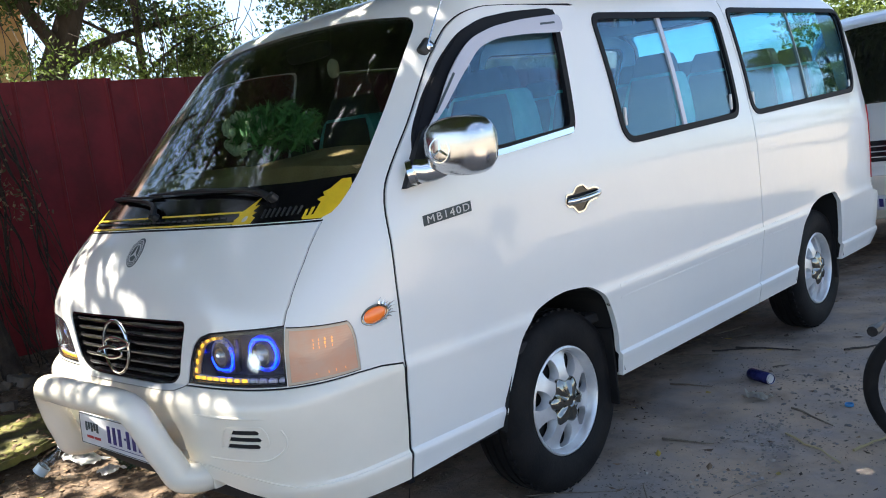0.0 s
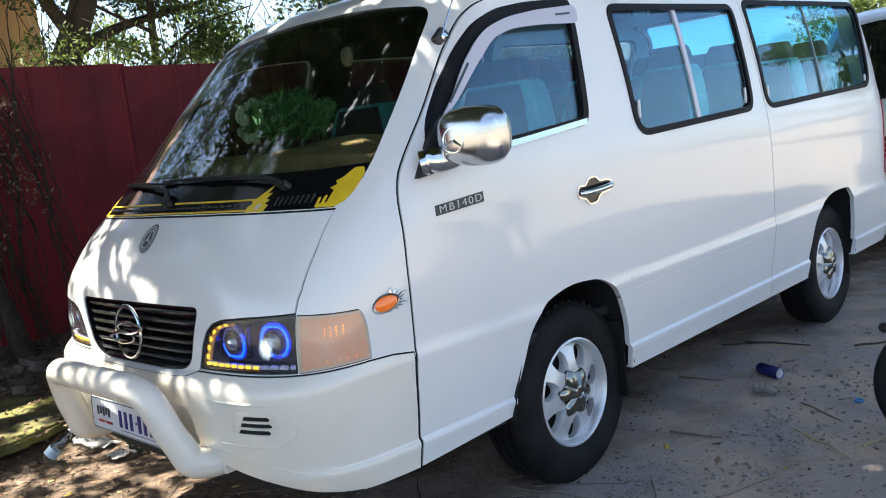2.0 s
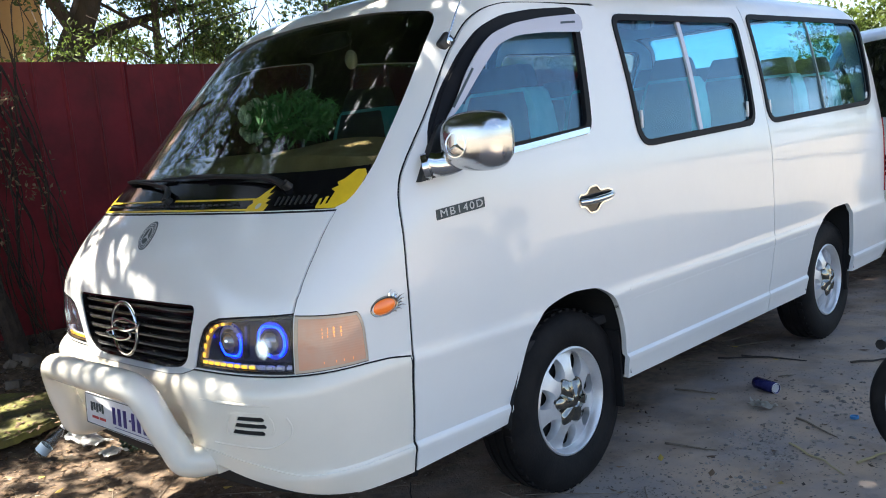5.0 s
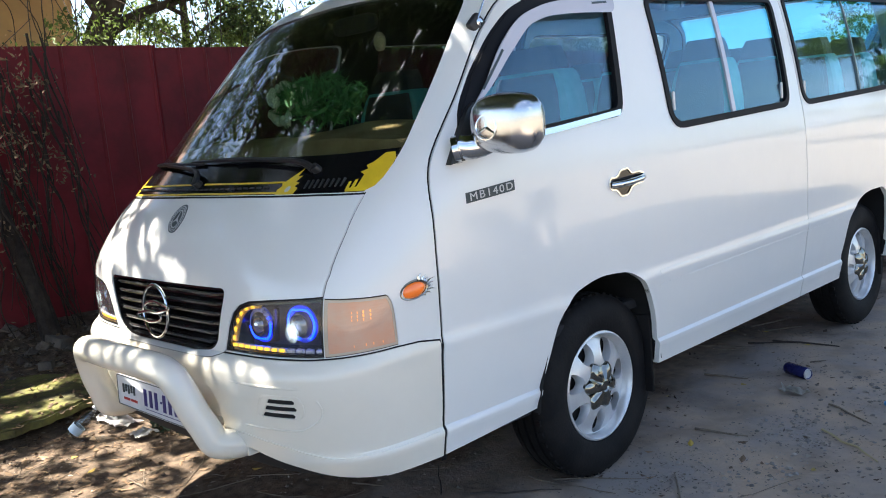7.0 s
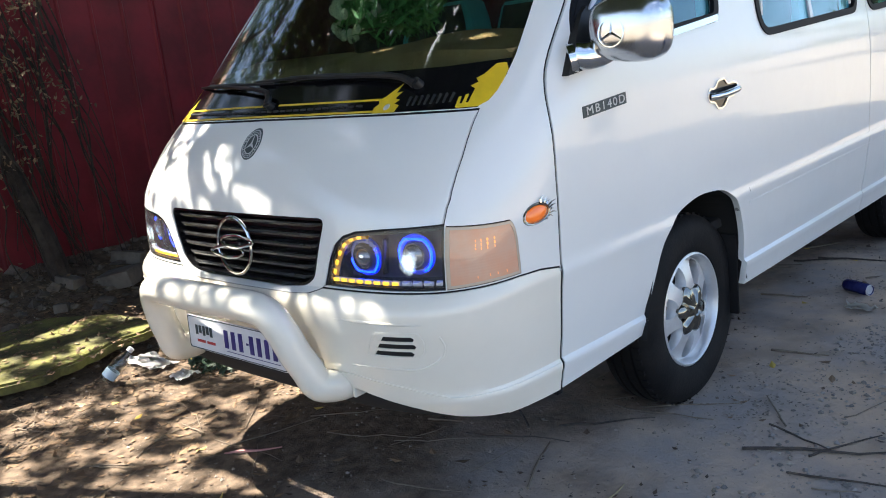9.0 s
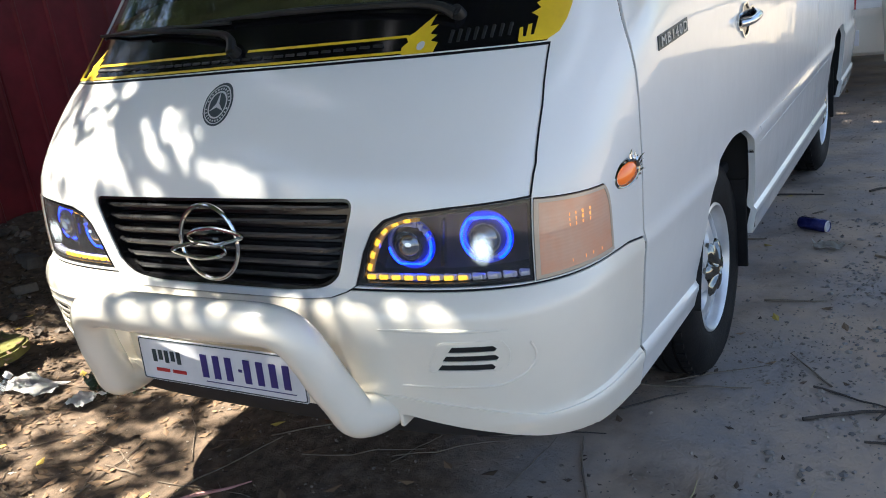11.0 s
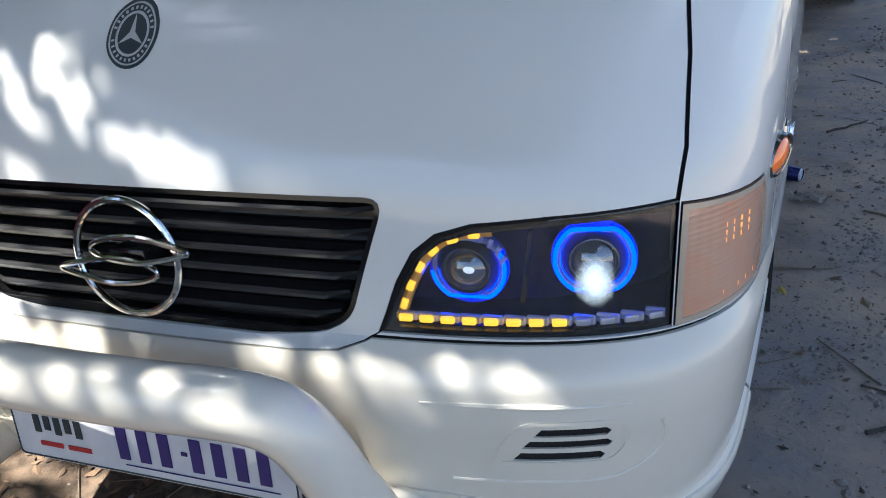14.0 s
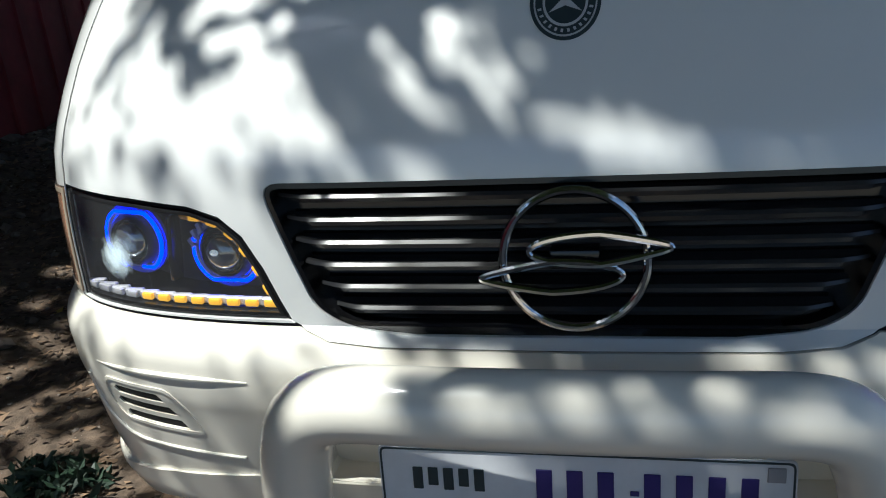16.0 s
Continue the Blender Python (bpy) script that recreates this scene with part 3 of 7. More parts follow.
def cap_mesh():
    """Chromed centre cap with six lobes and dimples between them."""
    bm = bmesh.new()
    n, rows = 72, []
    for r, x in ((0.0, 0.021), (0.016, 0.0215), (0.021, 0.026), (0.027, 0.024), (0.040, 0.023), (0.060, 0.020), (0.078, 0.013), (0.086, 0.002), (0.087, -0.008)):
        row = []
        for k in range(n):
            a = 2 * math.pi * k / n
            lobe = 1 + 0.13 * math.cos(6 * a) * (r / 0.087) ** 2
            dip = 0.012 * max(0.0, -math.cos(6 * a)) * (1 if 0.038 < r < 0.08 else 0)
            row.append(bm.verts.new((x + 0.004 - dip, r * lobe * math.sin(a), r * lobe * math.cos(a))))
        rows.append(row)
    for p, q in zip(rows, rows[1:]):
        for k in range(n):
            bm.faces.new((p[k], p[(k + 1) % n], q[(k + 1) % n], q[k]))
    bmesh.ops.remove_doubles(bm, verts=bm.verts, dist=0.0005)
    return bm


def back_disc():
    return lathe([(-0.06, 0.02), (-0.055, 0.185), (-0.065, 0.187), (-0.07, 0.02)], "x", 40)


DARKCHROME = material("dark_chrome", (0.30, 0.30, 0.27), 0.10, 1.0, rough_var=0.04, bump_scale=25)
HUBS = ((0.795, 1.362, 0.360), (0.795, 3.905, 0.364), (-0.795, 1.362, 0.360), (-0.795, 3.905, 0.364))
first = None
for c in HUBS:
    s = 1 if c[0] > 0 else -1
    turn = 23 if c[1] < 2 else -9
    m = pose(*c) @ (pose(0, 0, 0, turn, 0, 0) if s > 0 else pose(0, 0, 0, 0, 0, 180))
    if first is None:
        first = part("wheel", tyre_mesh(), RUBBER, van, "black tyre on a silver seven-spoke alloy rim")
        part("rim", rim_mesh(), ALLOY, first, "silver alloy rim")
        part("cap", cap_mesh(), DARKCHROME, first, "lobed chrome centre cap")
        part("brake_disc", back_disc(), GAP, first)
        first.matrix_basis = m
    else:
        copy_thing(first, m)
for poly in (ARCH_FRONT, ARCH_REAR):
    for s in (1, -1):
        bm = prism(inset(poly, -0.012), "x", s * 0.48, s * 0.872)
        outer = [f for f in bm.faces if all(abs(abs(v.co.x) - 0.872) < 1e-4 for v in f.verts) or all(v.co.z < 0.32 for v in f.verts)]
        bmesh.ops.delete(bm, geom=outer, context="FACES")
        bmesh.ops.bisect_plane(bm, geom=bm.verts[:] + bm.edges[:] + bm.faces[:], plane_co=(0, 0, 0.395), plane_no=(0, 0, 1), clear_inner=True)
        part("wheel_housing", bm, GAP, van, smooth=False)


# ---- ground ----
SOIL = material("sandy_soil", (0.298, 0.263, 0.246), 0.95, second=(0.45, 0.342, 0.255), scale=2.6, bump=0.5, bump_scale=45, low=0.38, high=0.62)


def mould_and_shade(m):
    """Dark leaf mould beside the fence, with a ragged edge; its colour also deepens shade under the van."""
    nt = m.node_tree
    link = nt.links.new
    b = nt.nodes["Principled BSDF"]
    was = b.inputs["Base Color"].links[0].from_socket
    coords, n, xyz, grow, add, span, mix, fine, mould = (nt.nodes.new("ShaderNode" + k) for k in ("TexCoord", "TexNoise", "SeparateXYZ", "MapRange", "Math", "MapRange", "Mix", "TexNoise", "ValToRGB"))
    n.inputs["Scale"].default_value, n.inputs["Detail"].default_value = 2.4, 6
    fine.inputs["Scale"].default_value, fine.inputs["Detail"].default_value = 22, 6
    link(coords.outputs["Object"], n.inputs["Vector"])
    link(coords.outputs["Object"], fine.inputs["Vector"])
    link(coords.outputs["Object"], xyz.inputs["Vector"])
    # Mask runs on past the fence strip, painting the ground beneath the van darker.
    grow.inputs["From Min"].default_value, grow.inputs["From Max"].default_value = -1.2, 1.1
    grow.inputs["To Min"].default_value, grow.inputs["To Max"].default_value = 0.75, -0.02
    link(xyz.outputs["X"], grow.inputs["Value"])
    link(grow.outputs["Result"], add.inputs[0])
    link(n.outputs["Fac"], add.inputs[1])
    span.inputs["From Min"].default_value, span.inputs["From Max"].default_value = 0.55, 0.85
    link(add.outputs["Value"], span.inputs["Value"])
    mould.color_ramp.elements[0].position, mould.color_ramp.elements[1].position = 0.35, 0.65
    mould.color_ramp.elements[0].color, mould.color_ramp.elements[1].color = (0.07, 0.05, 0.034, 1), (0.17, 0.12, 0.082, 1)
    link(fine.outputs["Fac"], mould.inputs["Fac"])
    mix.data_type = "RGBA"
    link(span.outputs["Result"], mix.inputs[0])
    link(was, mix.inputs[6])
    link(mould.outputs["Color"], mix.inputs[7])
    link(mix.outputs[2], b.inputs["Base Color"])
    # Unseen far ground, dulled in colour to tame its bounce on the panels.
    edge, far_span, far_ground_mix = (nt.nodes.new("ShaderNode" + k) for k in ("VectorMath", "MapRange", "Mix"))
    edge.operation = "LENGTH"
    link(coords.outputs["Object"], edge.inputs[0])
    far_span.inputs["From Min"].default_value, far_span.inputs["From Max"].default_value = 7.0, 9.5
    link(edge.outputs["Value"], far_span.inputs["Value"])
    far_ground_mix.data_type = "RGBA"
    far_ground_mix.inputs[7].default_value = (0.25, 0.215, 0.165, 1)
    link(far_span.outputs["Result"], far_ground_mix.inputs[0])
    link(mix.outputs[2], far_ground_mix.inputs[6])
    link(far_ground_mix.outputs[2], b.inputs["Base Color"])
    clod, bump = nt.nodes.new("ShaderNodeTexNoise"), nt.nodes.new("ShaderNodeBump")
    clod.inputs["Scale"].default_value, clod.inputs["Detail"].default_value, clod.inputs["Roughness"].default_value = 9.0, 9, 0.72
    link(coords.outputs["Object"], clod.inputs["Vector"])
    bump.inputs["Strength"].default_value, bump.inputs["Distance"].default_value = 0.45, 0.05
    link(clod.outputs["Fac"], bump.inputs["Height"])
    link(b.inputs["Normal"].links[0].from_socket, bump.inputs["Normal"])
    link(bump.outputs["Normal"], b.inputs["Normal"])


mould_and_shade(SOIL)


def ground_z(x, y):
    bank = 0.36 * max(0.0, min(1.0, (-1.7 - x) / 1.5)) ** 1.4
    rough = noise.noise((x * 0.9, y * 0.9, 0.0)) * 0.02 + noise.noise((x * 3.5, y * 3.5, 3.0)) * 0.008
    if x < -1.0:
        rough += noise.noise((x * 6, y * 6, 7.0)) * 0.03 * min(1, (-1.0 - x))
    under = 1.0 if (x * x + (y - 2) ** 2) > 30 else 0.6
    stand = 0.014 * max(0.0, 1 - (max(0.0, abs(x) - 0.9) / 0.5) ** 2) * max(0.0, 1 - (max(0.0, abs(y - 2.6) - 1.6) / 0.6) ** 2) if abs(x) < 1.4 and 0.4 < y < 4.8 else 0.0
    return bank + (rough - 0.004) * under - 0.002 + stand


def build_ground():
    xs = sorted(set([round(-6 + 0.08 * i, 3) for i in range(125)] + [-400, -150, -60, -30, -15, -9, 5, 6, 8, 11, 16, 30, 60, 150, 400]))
    ys = sorted(set([round(-3 + 0.08 * i, 3) for i in range(140)] + [-400, -150, -60, -30, -15, -8, -5, 9, 11, 14, 20, 30, 60, 150, 400]))
    bm = bmesh.new()
    g = [[bm.verts.new((x, y, ground_z(x, y) if abs(x) < 9 and -5 < y < 12 else 0.0)) for x in xs] for y in ys]
    for a, b in zip(g, g[1:]):
        for i in range(len(xs) - 1):
            bm.faces.new((a[i], a[i + 1], b[i + 1], b[i]))
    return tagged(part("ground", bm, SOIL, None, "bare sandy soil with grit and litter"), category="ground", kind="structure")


build_ground()

# ---- fence ----
FENCE = material("red_sheet", (0.185, 0.017, 0.025), 0.6, second=(0.11, 0.013, 0.017), scale=2.2, rough_var=0.1, bump=0.05, bump_scale=20)
FENCE.node_tree.nodes["Principled BSDF"].inputs["Specular IOR Level"].default_value = 0.25
fence = empty("fence", "dark red ribbed sheet metal fence behind the van", "fence", m=pose(-3.2, 0, 0))


def fence_sheet():
    """One ribbed sheet, 1.05 m wide: flat pans with a raised rib at every 0.21 m."""
    bm = bmesh.new()
    prof = []
    for k in range(5):
        y = k * 0.21
        prof += [(0.0, y), (0.0, y + 0.170), (0.012, y + 0.180), (0.012, y + 0.190), (0.0, y + 0.200)]
    prof.append((0.0, 1.07))
    rows = []
    for x, y in prof:
        rows.append([bm.verts.new((x + dx, y, z)) for dx in (0.0,) for z in (0.0, 1.0, 2.08)] + [bm.verts.new((x - 0.002, y, z)) for z in (2.08, 1.0, 0.0)])
    for a, b in zip(rows, rows[1:]):
        for i in range(6):
            bm.faces.new((a[i], a[(i + 1) % 6], b[(i + 1) % 6], b[i]))
    bm.faces.new(rows[0])
    bm.faces.new(rows[-1])
    return bm


sheet0 = part("panel", fence_sheet(), FENCE, fence, smooth=False)
sheet0.matrix_basis = pose(0, -4.5, 0.145)
for k in range(1, 20):
    c = new("panel", sheet0.data)
    c.parent = fence
    c.matrix_basis = pose(random.uniform(-0.006, 0.006), -4.5 + 1.05 * k, 0.145 - 0.021 * k + random.uniform(-0.006, 0.006), 0, random.uniform(-0.4, 0.4), 0)


# ---- van: lining behind the joints ----
def lining():
    sheet = shell(0.024, 0.027)
    steps = [("DIFFERENCE", prism(inset(WIND, -0.004), "y", -0.6, 1.2))]
    steps += [("DIFFERENCE", prism(inset(p, -0.004), "x", -1.3, 1.3)) for p in (MID_WINDOW, REAR_WINDOW, DOOR_WINDOW)]
    steps += [("DIFFERENCE", prism(inset(p, -0.004), "y", -0.6, 0.5)) for p in (GRILLE, LAMP, mirror(LAMP))] + [("DIFFERENCE", lens_solid(1, 0.004)), ("DIFFERENCE", lens_solid(-1, 0.004))]
    steps += [("DIFFERENCE", prism(inset(p, -0.01), "x", a, b)) for p in (ARCH_FRONT, ARCH_REAR) for a, b in ((0.4, 1.3), (-1.3, -0.4))]
    steps += [("DIFFERENCE", prism(INTAKE, "y", -0.6, 0.3)), ("DIFFERENCE", prism(inset(BACK_WINDOW, -0.004), "y", 4.2, 5.3))]
    me = carve(sheet, *steps)
    bpy.data.meshes.remove(sheet)
    return me


part("lining", lining(), LINER, van, "dark grey inner lining")
# Sky blue that shows in the side windows is put into this trim's colour.
HEADLINER = material("headliner", (0.50, 0.78, 0.92), 0.16, coat=1.0, second=(0.44, 0.70, 0.85), scale=6, rough_var=0.05, bump_scale=20)


def headliner():
    sheet = shell(0.032, 0.036)
    steps = [("INTERSECT", box(-1.2, 1.2, 2.95, 5.2, 0.80, 2.2)), ("DIFFERENCE", prism(inset(WIND, -0.02), "y", -0.6, 1.25))]
    steps += [("DIFFERENCE", prism(inset(p, -0.012), "x", -1.3, 1.3)) for p in (MID_WINDOW, REAR_WINDOW, DOOR_WINDOW)]
    steps += [("DIFFERENCE", prism(inset(BACK_WINDOW, -0.004), "y", 4.2, 5.3))]
    me = carve(sheet, *steps)
    bpy.data.meshes.remove(sheet)
    return me


part("headliner", headliner(), HEADLINER, van, "cabin trim coloured and glossed to carry sky blue")


# ---- van: grille, emblem and badge ----
def slice_of(poly, axis, a, b, d0, d1, *cuts):
    sheet = shell(d0, d1)
    me = carve(sheet, ("INTERSECT", prism(poly, axis, a, b)), *cuts)
    bpy.data.meshes.remove(sheet)
    return me


grille = part("grille", slice_of(inset(GRILLE, -0.004), "y", -0.6, 0.5, 0.040, 0.044), GLOSSBLACK, bonnet, "gloss black grille with horizontal slats")
part("grille_frame", slice_of(inset(GRILLE, 0.001), "y", -0.6, 0.5, 0.003, 0.042, ("DIFFERENCE", prism(inset(GRILLE, 0.008), "y", -0.7, 0.7))), GLOSSBLACK, grille)
for k in range(6):
    z = 0.940 - k * 0.0305
    u = (0.962 - z) / 0.205
    half = 0.384 - 0.060 * u - (0.02 if k == 5 else 0) - (0.012 if k == 4 else 0)
    bm = bmesh.new()
    rows = []
    for i in range(41):
        x = -half + 2 * half * i / 40
        y = front_at(x, z) + 0.004
        end = min(1.0, (half - abs(x)) / 0.03)
        rows.append([bm.verts.new((x, y + a, z + b)) for a, b in ((0.030, 0.006), (0.004 + 0.012 * (1 - end), 0.005), (0.0 + 0.014 * (1 - end), 0.001), (0.003 + 0.014 * (1 - end), -0.0055 * end), (0.030, -0.0055))])
    for p, q in zip(rows, rows[1:]):
        for i in range(5):
            bm.faces.new((p[i], p[(i + 1) % 5], q[(i + 1) % 5], q[i]))
    bm.faces.new(rows[0])
    bm.faces.new(rows[-1])
    part("slat", bm, SLAT, grille, angle=25)

emblem = part("emblem", tube([(0.086 * math.cos(a), 0, 0.086 * math.sin(a)) for a in [2 * math.pi * k / 64 for k in range(64)]], 0.0056, 10, loop=True), CHROME, bonnet, "round chrome emblem")
emblem.matrix_basis = pose(0.010, 0.038, 0.869, -4, 0, 0)


def lens_loop(cx, cz, length, height, tip):
    """A pointed leaf-shaped loop of chrome wire."""
    pts = []
    for k in range(40):
        u = 2 * math.pi * k / 40
        x = math.cos(u)
        z = math.sin(u) * (1 - 0.55 * max(0, tip * x))
        pts.append((cx + x * length, -0.010, cz + z * height + 0.10 * x * height))
    return tube(pts, [0.0037 + 0.0014 * abs(math.sin(2 * math.pi * k / 40)) for k in range(40)], 8, loop=True)


part("emblem_loop", lens_loop(0.030, 0.016, 0.083, 0.019, 1), CHROME, emblem)
part("emblem_loop", lens_loop(-0.028, -0.018, 0.085, 0.019, -1), CHROME, emblem)
part("emblem_stay", box(-0.03, 0.03, 0.0, 0.06, -0.012, 0.012, 0.003), GLOSSBLACK, emblem)

BADGE = material("badge_film", (0.55, 0.56, 0.56), 0.35, second=(0.5, 0.5, 0.5), scale=30)
INK = material("dark_ink", (0.03, 0.045, 0.05), 0.4)


def decal(name, poly, parent, mat, axis="y", a=-0.6, b=0.8, d0=-0.0012, d1=-0.0002, cuts=(), label=""):
    return part(name, slice_of(poly, axis, a, b, d0, d1, *cuts), mat, parent, label)


badge = decal("badge", circle(0.043, 48, 0.002, 1.157), bonnet, INK, label="round dark and silver sticker badge")
decal("badge_ring", circle(0.0385, 48, 0.002, 1.157), badge, BADGE, d0=-0.0022, d1=-0.0012, cuts=[("DIFFERENCE", prism(circle(0.0365, 48, 0.002, 1.157), "y", -1, 1))])
decal("badge_ring", circle(0.0275, 48, 0.002, 1.157), badge, BADGE, d0=-0.0022, d1=-0.0012, cuts=[("DIFFERENCE", prism(circle(0.0245, 48, 0.002, 1.157), "y", -1, 1))])
for k in range(3):
    a = math.pi / 2 + k * 2 * math.pi / 3
    c, s = math.cos(a), math.sin(a)
    ray = [(0.002 + 0.0235 * c, 1.157 + 0.0235 * s), (0.002 - 0.0045 * s, 1.157 + 0.0045 * c), (0.002 + 0.0045 * s, 1.157 - 0.0045 * c)]
    decal("badge_ray", ray, badge, BADGE, d0=-0.0022, d1=-0.0012)
for k in range(26):
    a = 2 * math.pi * k / 26
    if abs(math.sin(a)) < 0.12:
        continue
    cx, cz = 0.002 + 0.032 * math.cos(a), 1.157 + 0.032 * math.sin(a)
    t = [(cx + 0.0028 * math.cos(a + q), cz + 0.0022 * math.sin(a + q)) for q in (0.6, 2.5, 3.7, 5.7)]
    decal("badge_mark", t, badge, BADGE, d0=-0.0020, d1=-0.0012)

# ---- van: headlamps and corner lenses ----
BLUE = material("blue_light_ring", (0.02, 0.05, 0.9), 0.3, emit=(0.004, 0.022, 1.0), strength=3.4)
AMBER = material("amber_light", (0.9, 0.4, 0.02), 0.3, emit=(1.0, 0.50, 0.03), strength=0.40)
CLEAR = material("clear_plastic", (0.62, 0.62, 0.64), 0.15, 0.3)
LAMPDARK = material("lamp_inside", (0.020, 0.016, 0.055), 0.3, 0.1, second=(0.010, 0.008, 0.03), scale=40, stretch=(1, 1, 0.12))
RINGCLEAR = material("clear_light_guide", (0.30, 0.34, 0.72), 0.12, coat=1.0)
# Clear guide: glow of the amber lights is put into its colour.
AMBERCLEAR = material("amber_glow_plastic", (0.75, 0.40, 0.07), 0.15, coat=1.0)
# Tray's blue puts the rings' reflected light into its base colour.
RINGTRAY = material("blue_lit_tray", (0.08, 0.12, 0.75), 0.3, 0.4)
WHITE = material("white_light", (1, 1, 1), 0.3, emit=(0.85, 1.0, 0.95), strength=0.14)
# White reflection in the outer lens, painted as emission on an added patch.
PAINTED_GLOW = material("painted_white_glow", (0.9, 1.0, 0.97), 0.3, emit=(0.88, 1.0, 0.95), strength=0.30)


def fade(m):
    """A painted glow that thins out from its middle to a ragged edge."""
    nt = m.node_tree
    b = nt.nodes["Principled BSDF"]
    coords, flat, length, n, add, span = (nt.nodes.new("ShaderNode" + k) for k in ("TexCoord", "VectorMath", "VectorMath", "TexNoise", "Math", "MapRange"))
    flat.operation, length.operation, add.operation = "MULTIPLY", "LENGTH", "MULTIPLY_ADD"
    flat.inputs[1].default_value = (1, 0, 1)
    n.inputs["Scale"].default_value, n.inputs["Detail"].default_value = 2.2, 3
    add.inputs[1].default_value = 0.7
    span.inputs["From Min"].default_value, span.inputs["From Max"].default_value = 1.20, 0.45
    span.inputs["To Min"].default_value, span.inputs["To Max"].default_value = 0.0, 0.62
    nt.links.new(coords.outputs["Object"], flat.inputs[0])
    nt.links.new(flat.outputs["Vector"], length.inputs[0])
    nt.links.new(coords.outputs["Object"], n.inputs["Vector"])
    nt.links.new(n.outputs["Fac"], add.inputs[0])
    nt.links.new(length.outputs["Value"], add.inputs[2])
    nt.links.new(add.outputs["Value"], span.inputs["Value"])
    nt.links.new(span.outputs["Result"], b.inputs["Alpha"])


fade(PAINTED_GLOW)
BALL = material("projector_lens", (0.24, 0.27, 0.28), 0.04, 0.7, coat=1.0)
# Lens colour is warmed part-way towards its lit indicator glow.
CORNER = material("corner_lens", (0.63, 0.39, 0.27), 0.25, coat=1.0, second=(0.70, 0.32, 0.18), scale=9, low=0.4, high=0.75, bump=0.35, bump_scale=240)


def ribs(m, scale):
    """Fine moulded ribs across a lens."""
    nt = m.node_tree
    b = nt.nodes["Principled BSDF"]
    coords, wave, cross, add, bump = (nt.nodes.new("ShaderNode" + k) for k in ("TexCoord", "TexWave", "TexWave", "Math", "Bump"))
    wave.bands_direction, cross.bands_direction = "Z", "X"
    for w, f in ((wave, scale), (cross, scale * 0.6)):
        w.inputs["Scale"].default_value = f
        nt.links.new(coords.outputs["Object"], w.inputs["Vector"])
    nt.links.new(wave.outputs["Fac"], add.inputs[0])
    nt.links.new(cross.outputs["Fac"], add.inputs[1])
    bump.inputs["Strength"].default_value, bump.inputs["Distance"].default_value = 0.11, 0.002
    nt.links.new(add.outputs["Value"], bump.inputs["Height"])
    nt.links.new(bump.outputs["Normal"], b.inputs["Normal"])


ribs(CORNER, 42.0)
LENSRIM = material("lens_rim", (0.50, 0.41, 0.31), 0.3, coat=0.8)
BULB = material("orange_bulb", (0.9, 0.35, 0.1), 0.3, emit=(1.0, 0.34, 0.06), strength=0.34)


def octagon(r, flat):
    """A round ring cut flat at the foot and the head, in (x, z)."""
    pts = []
    for k in range(48):
        a = 2 * math.pi * k / 48 - math.pi / 2
        pts.append((r * math.cos(a), max(-flat * r, min(flat * r, r * math.sin(a)))))
    return pts


def arc_ring(r, flat, a0, a1, radius, depth=0.0):
    """A stretch of a flat-footed ring between two angles, in degrees."""
    pts = []
    for k in range(41):
        a = radians(a0 + (a1 - a0) * k / 40)
        pts.append((r * math.cos(a), depth, max(-flat * r, min(flat * r, r * math.sin(a)))))
    return tube(pts, radius, 8)


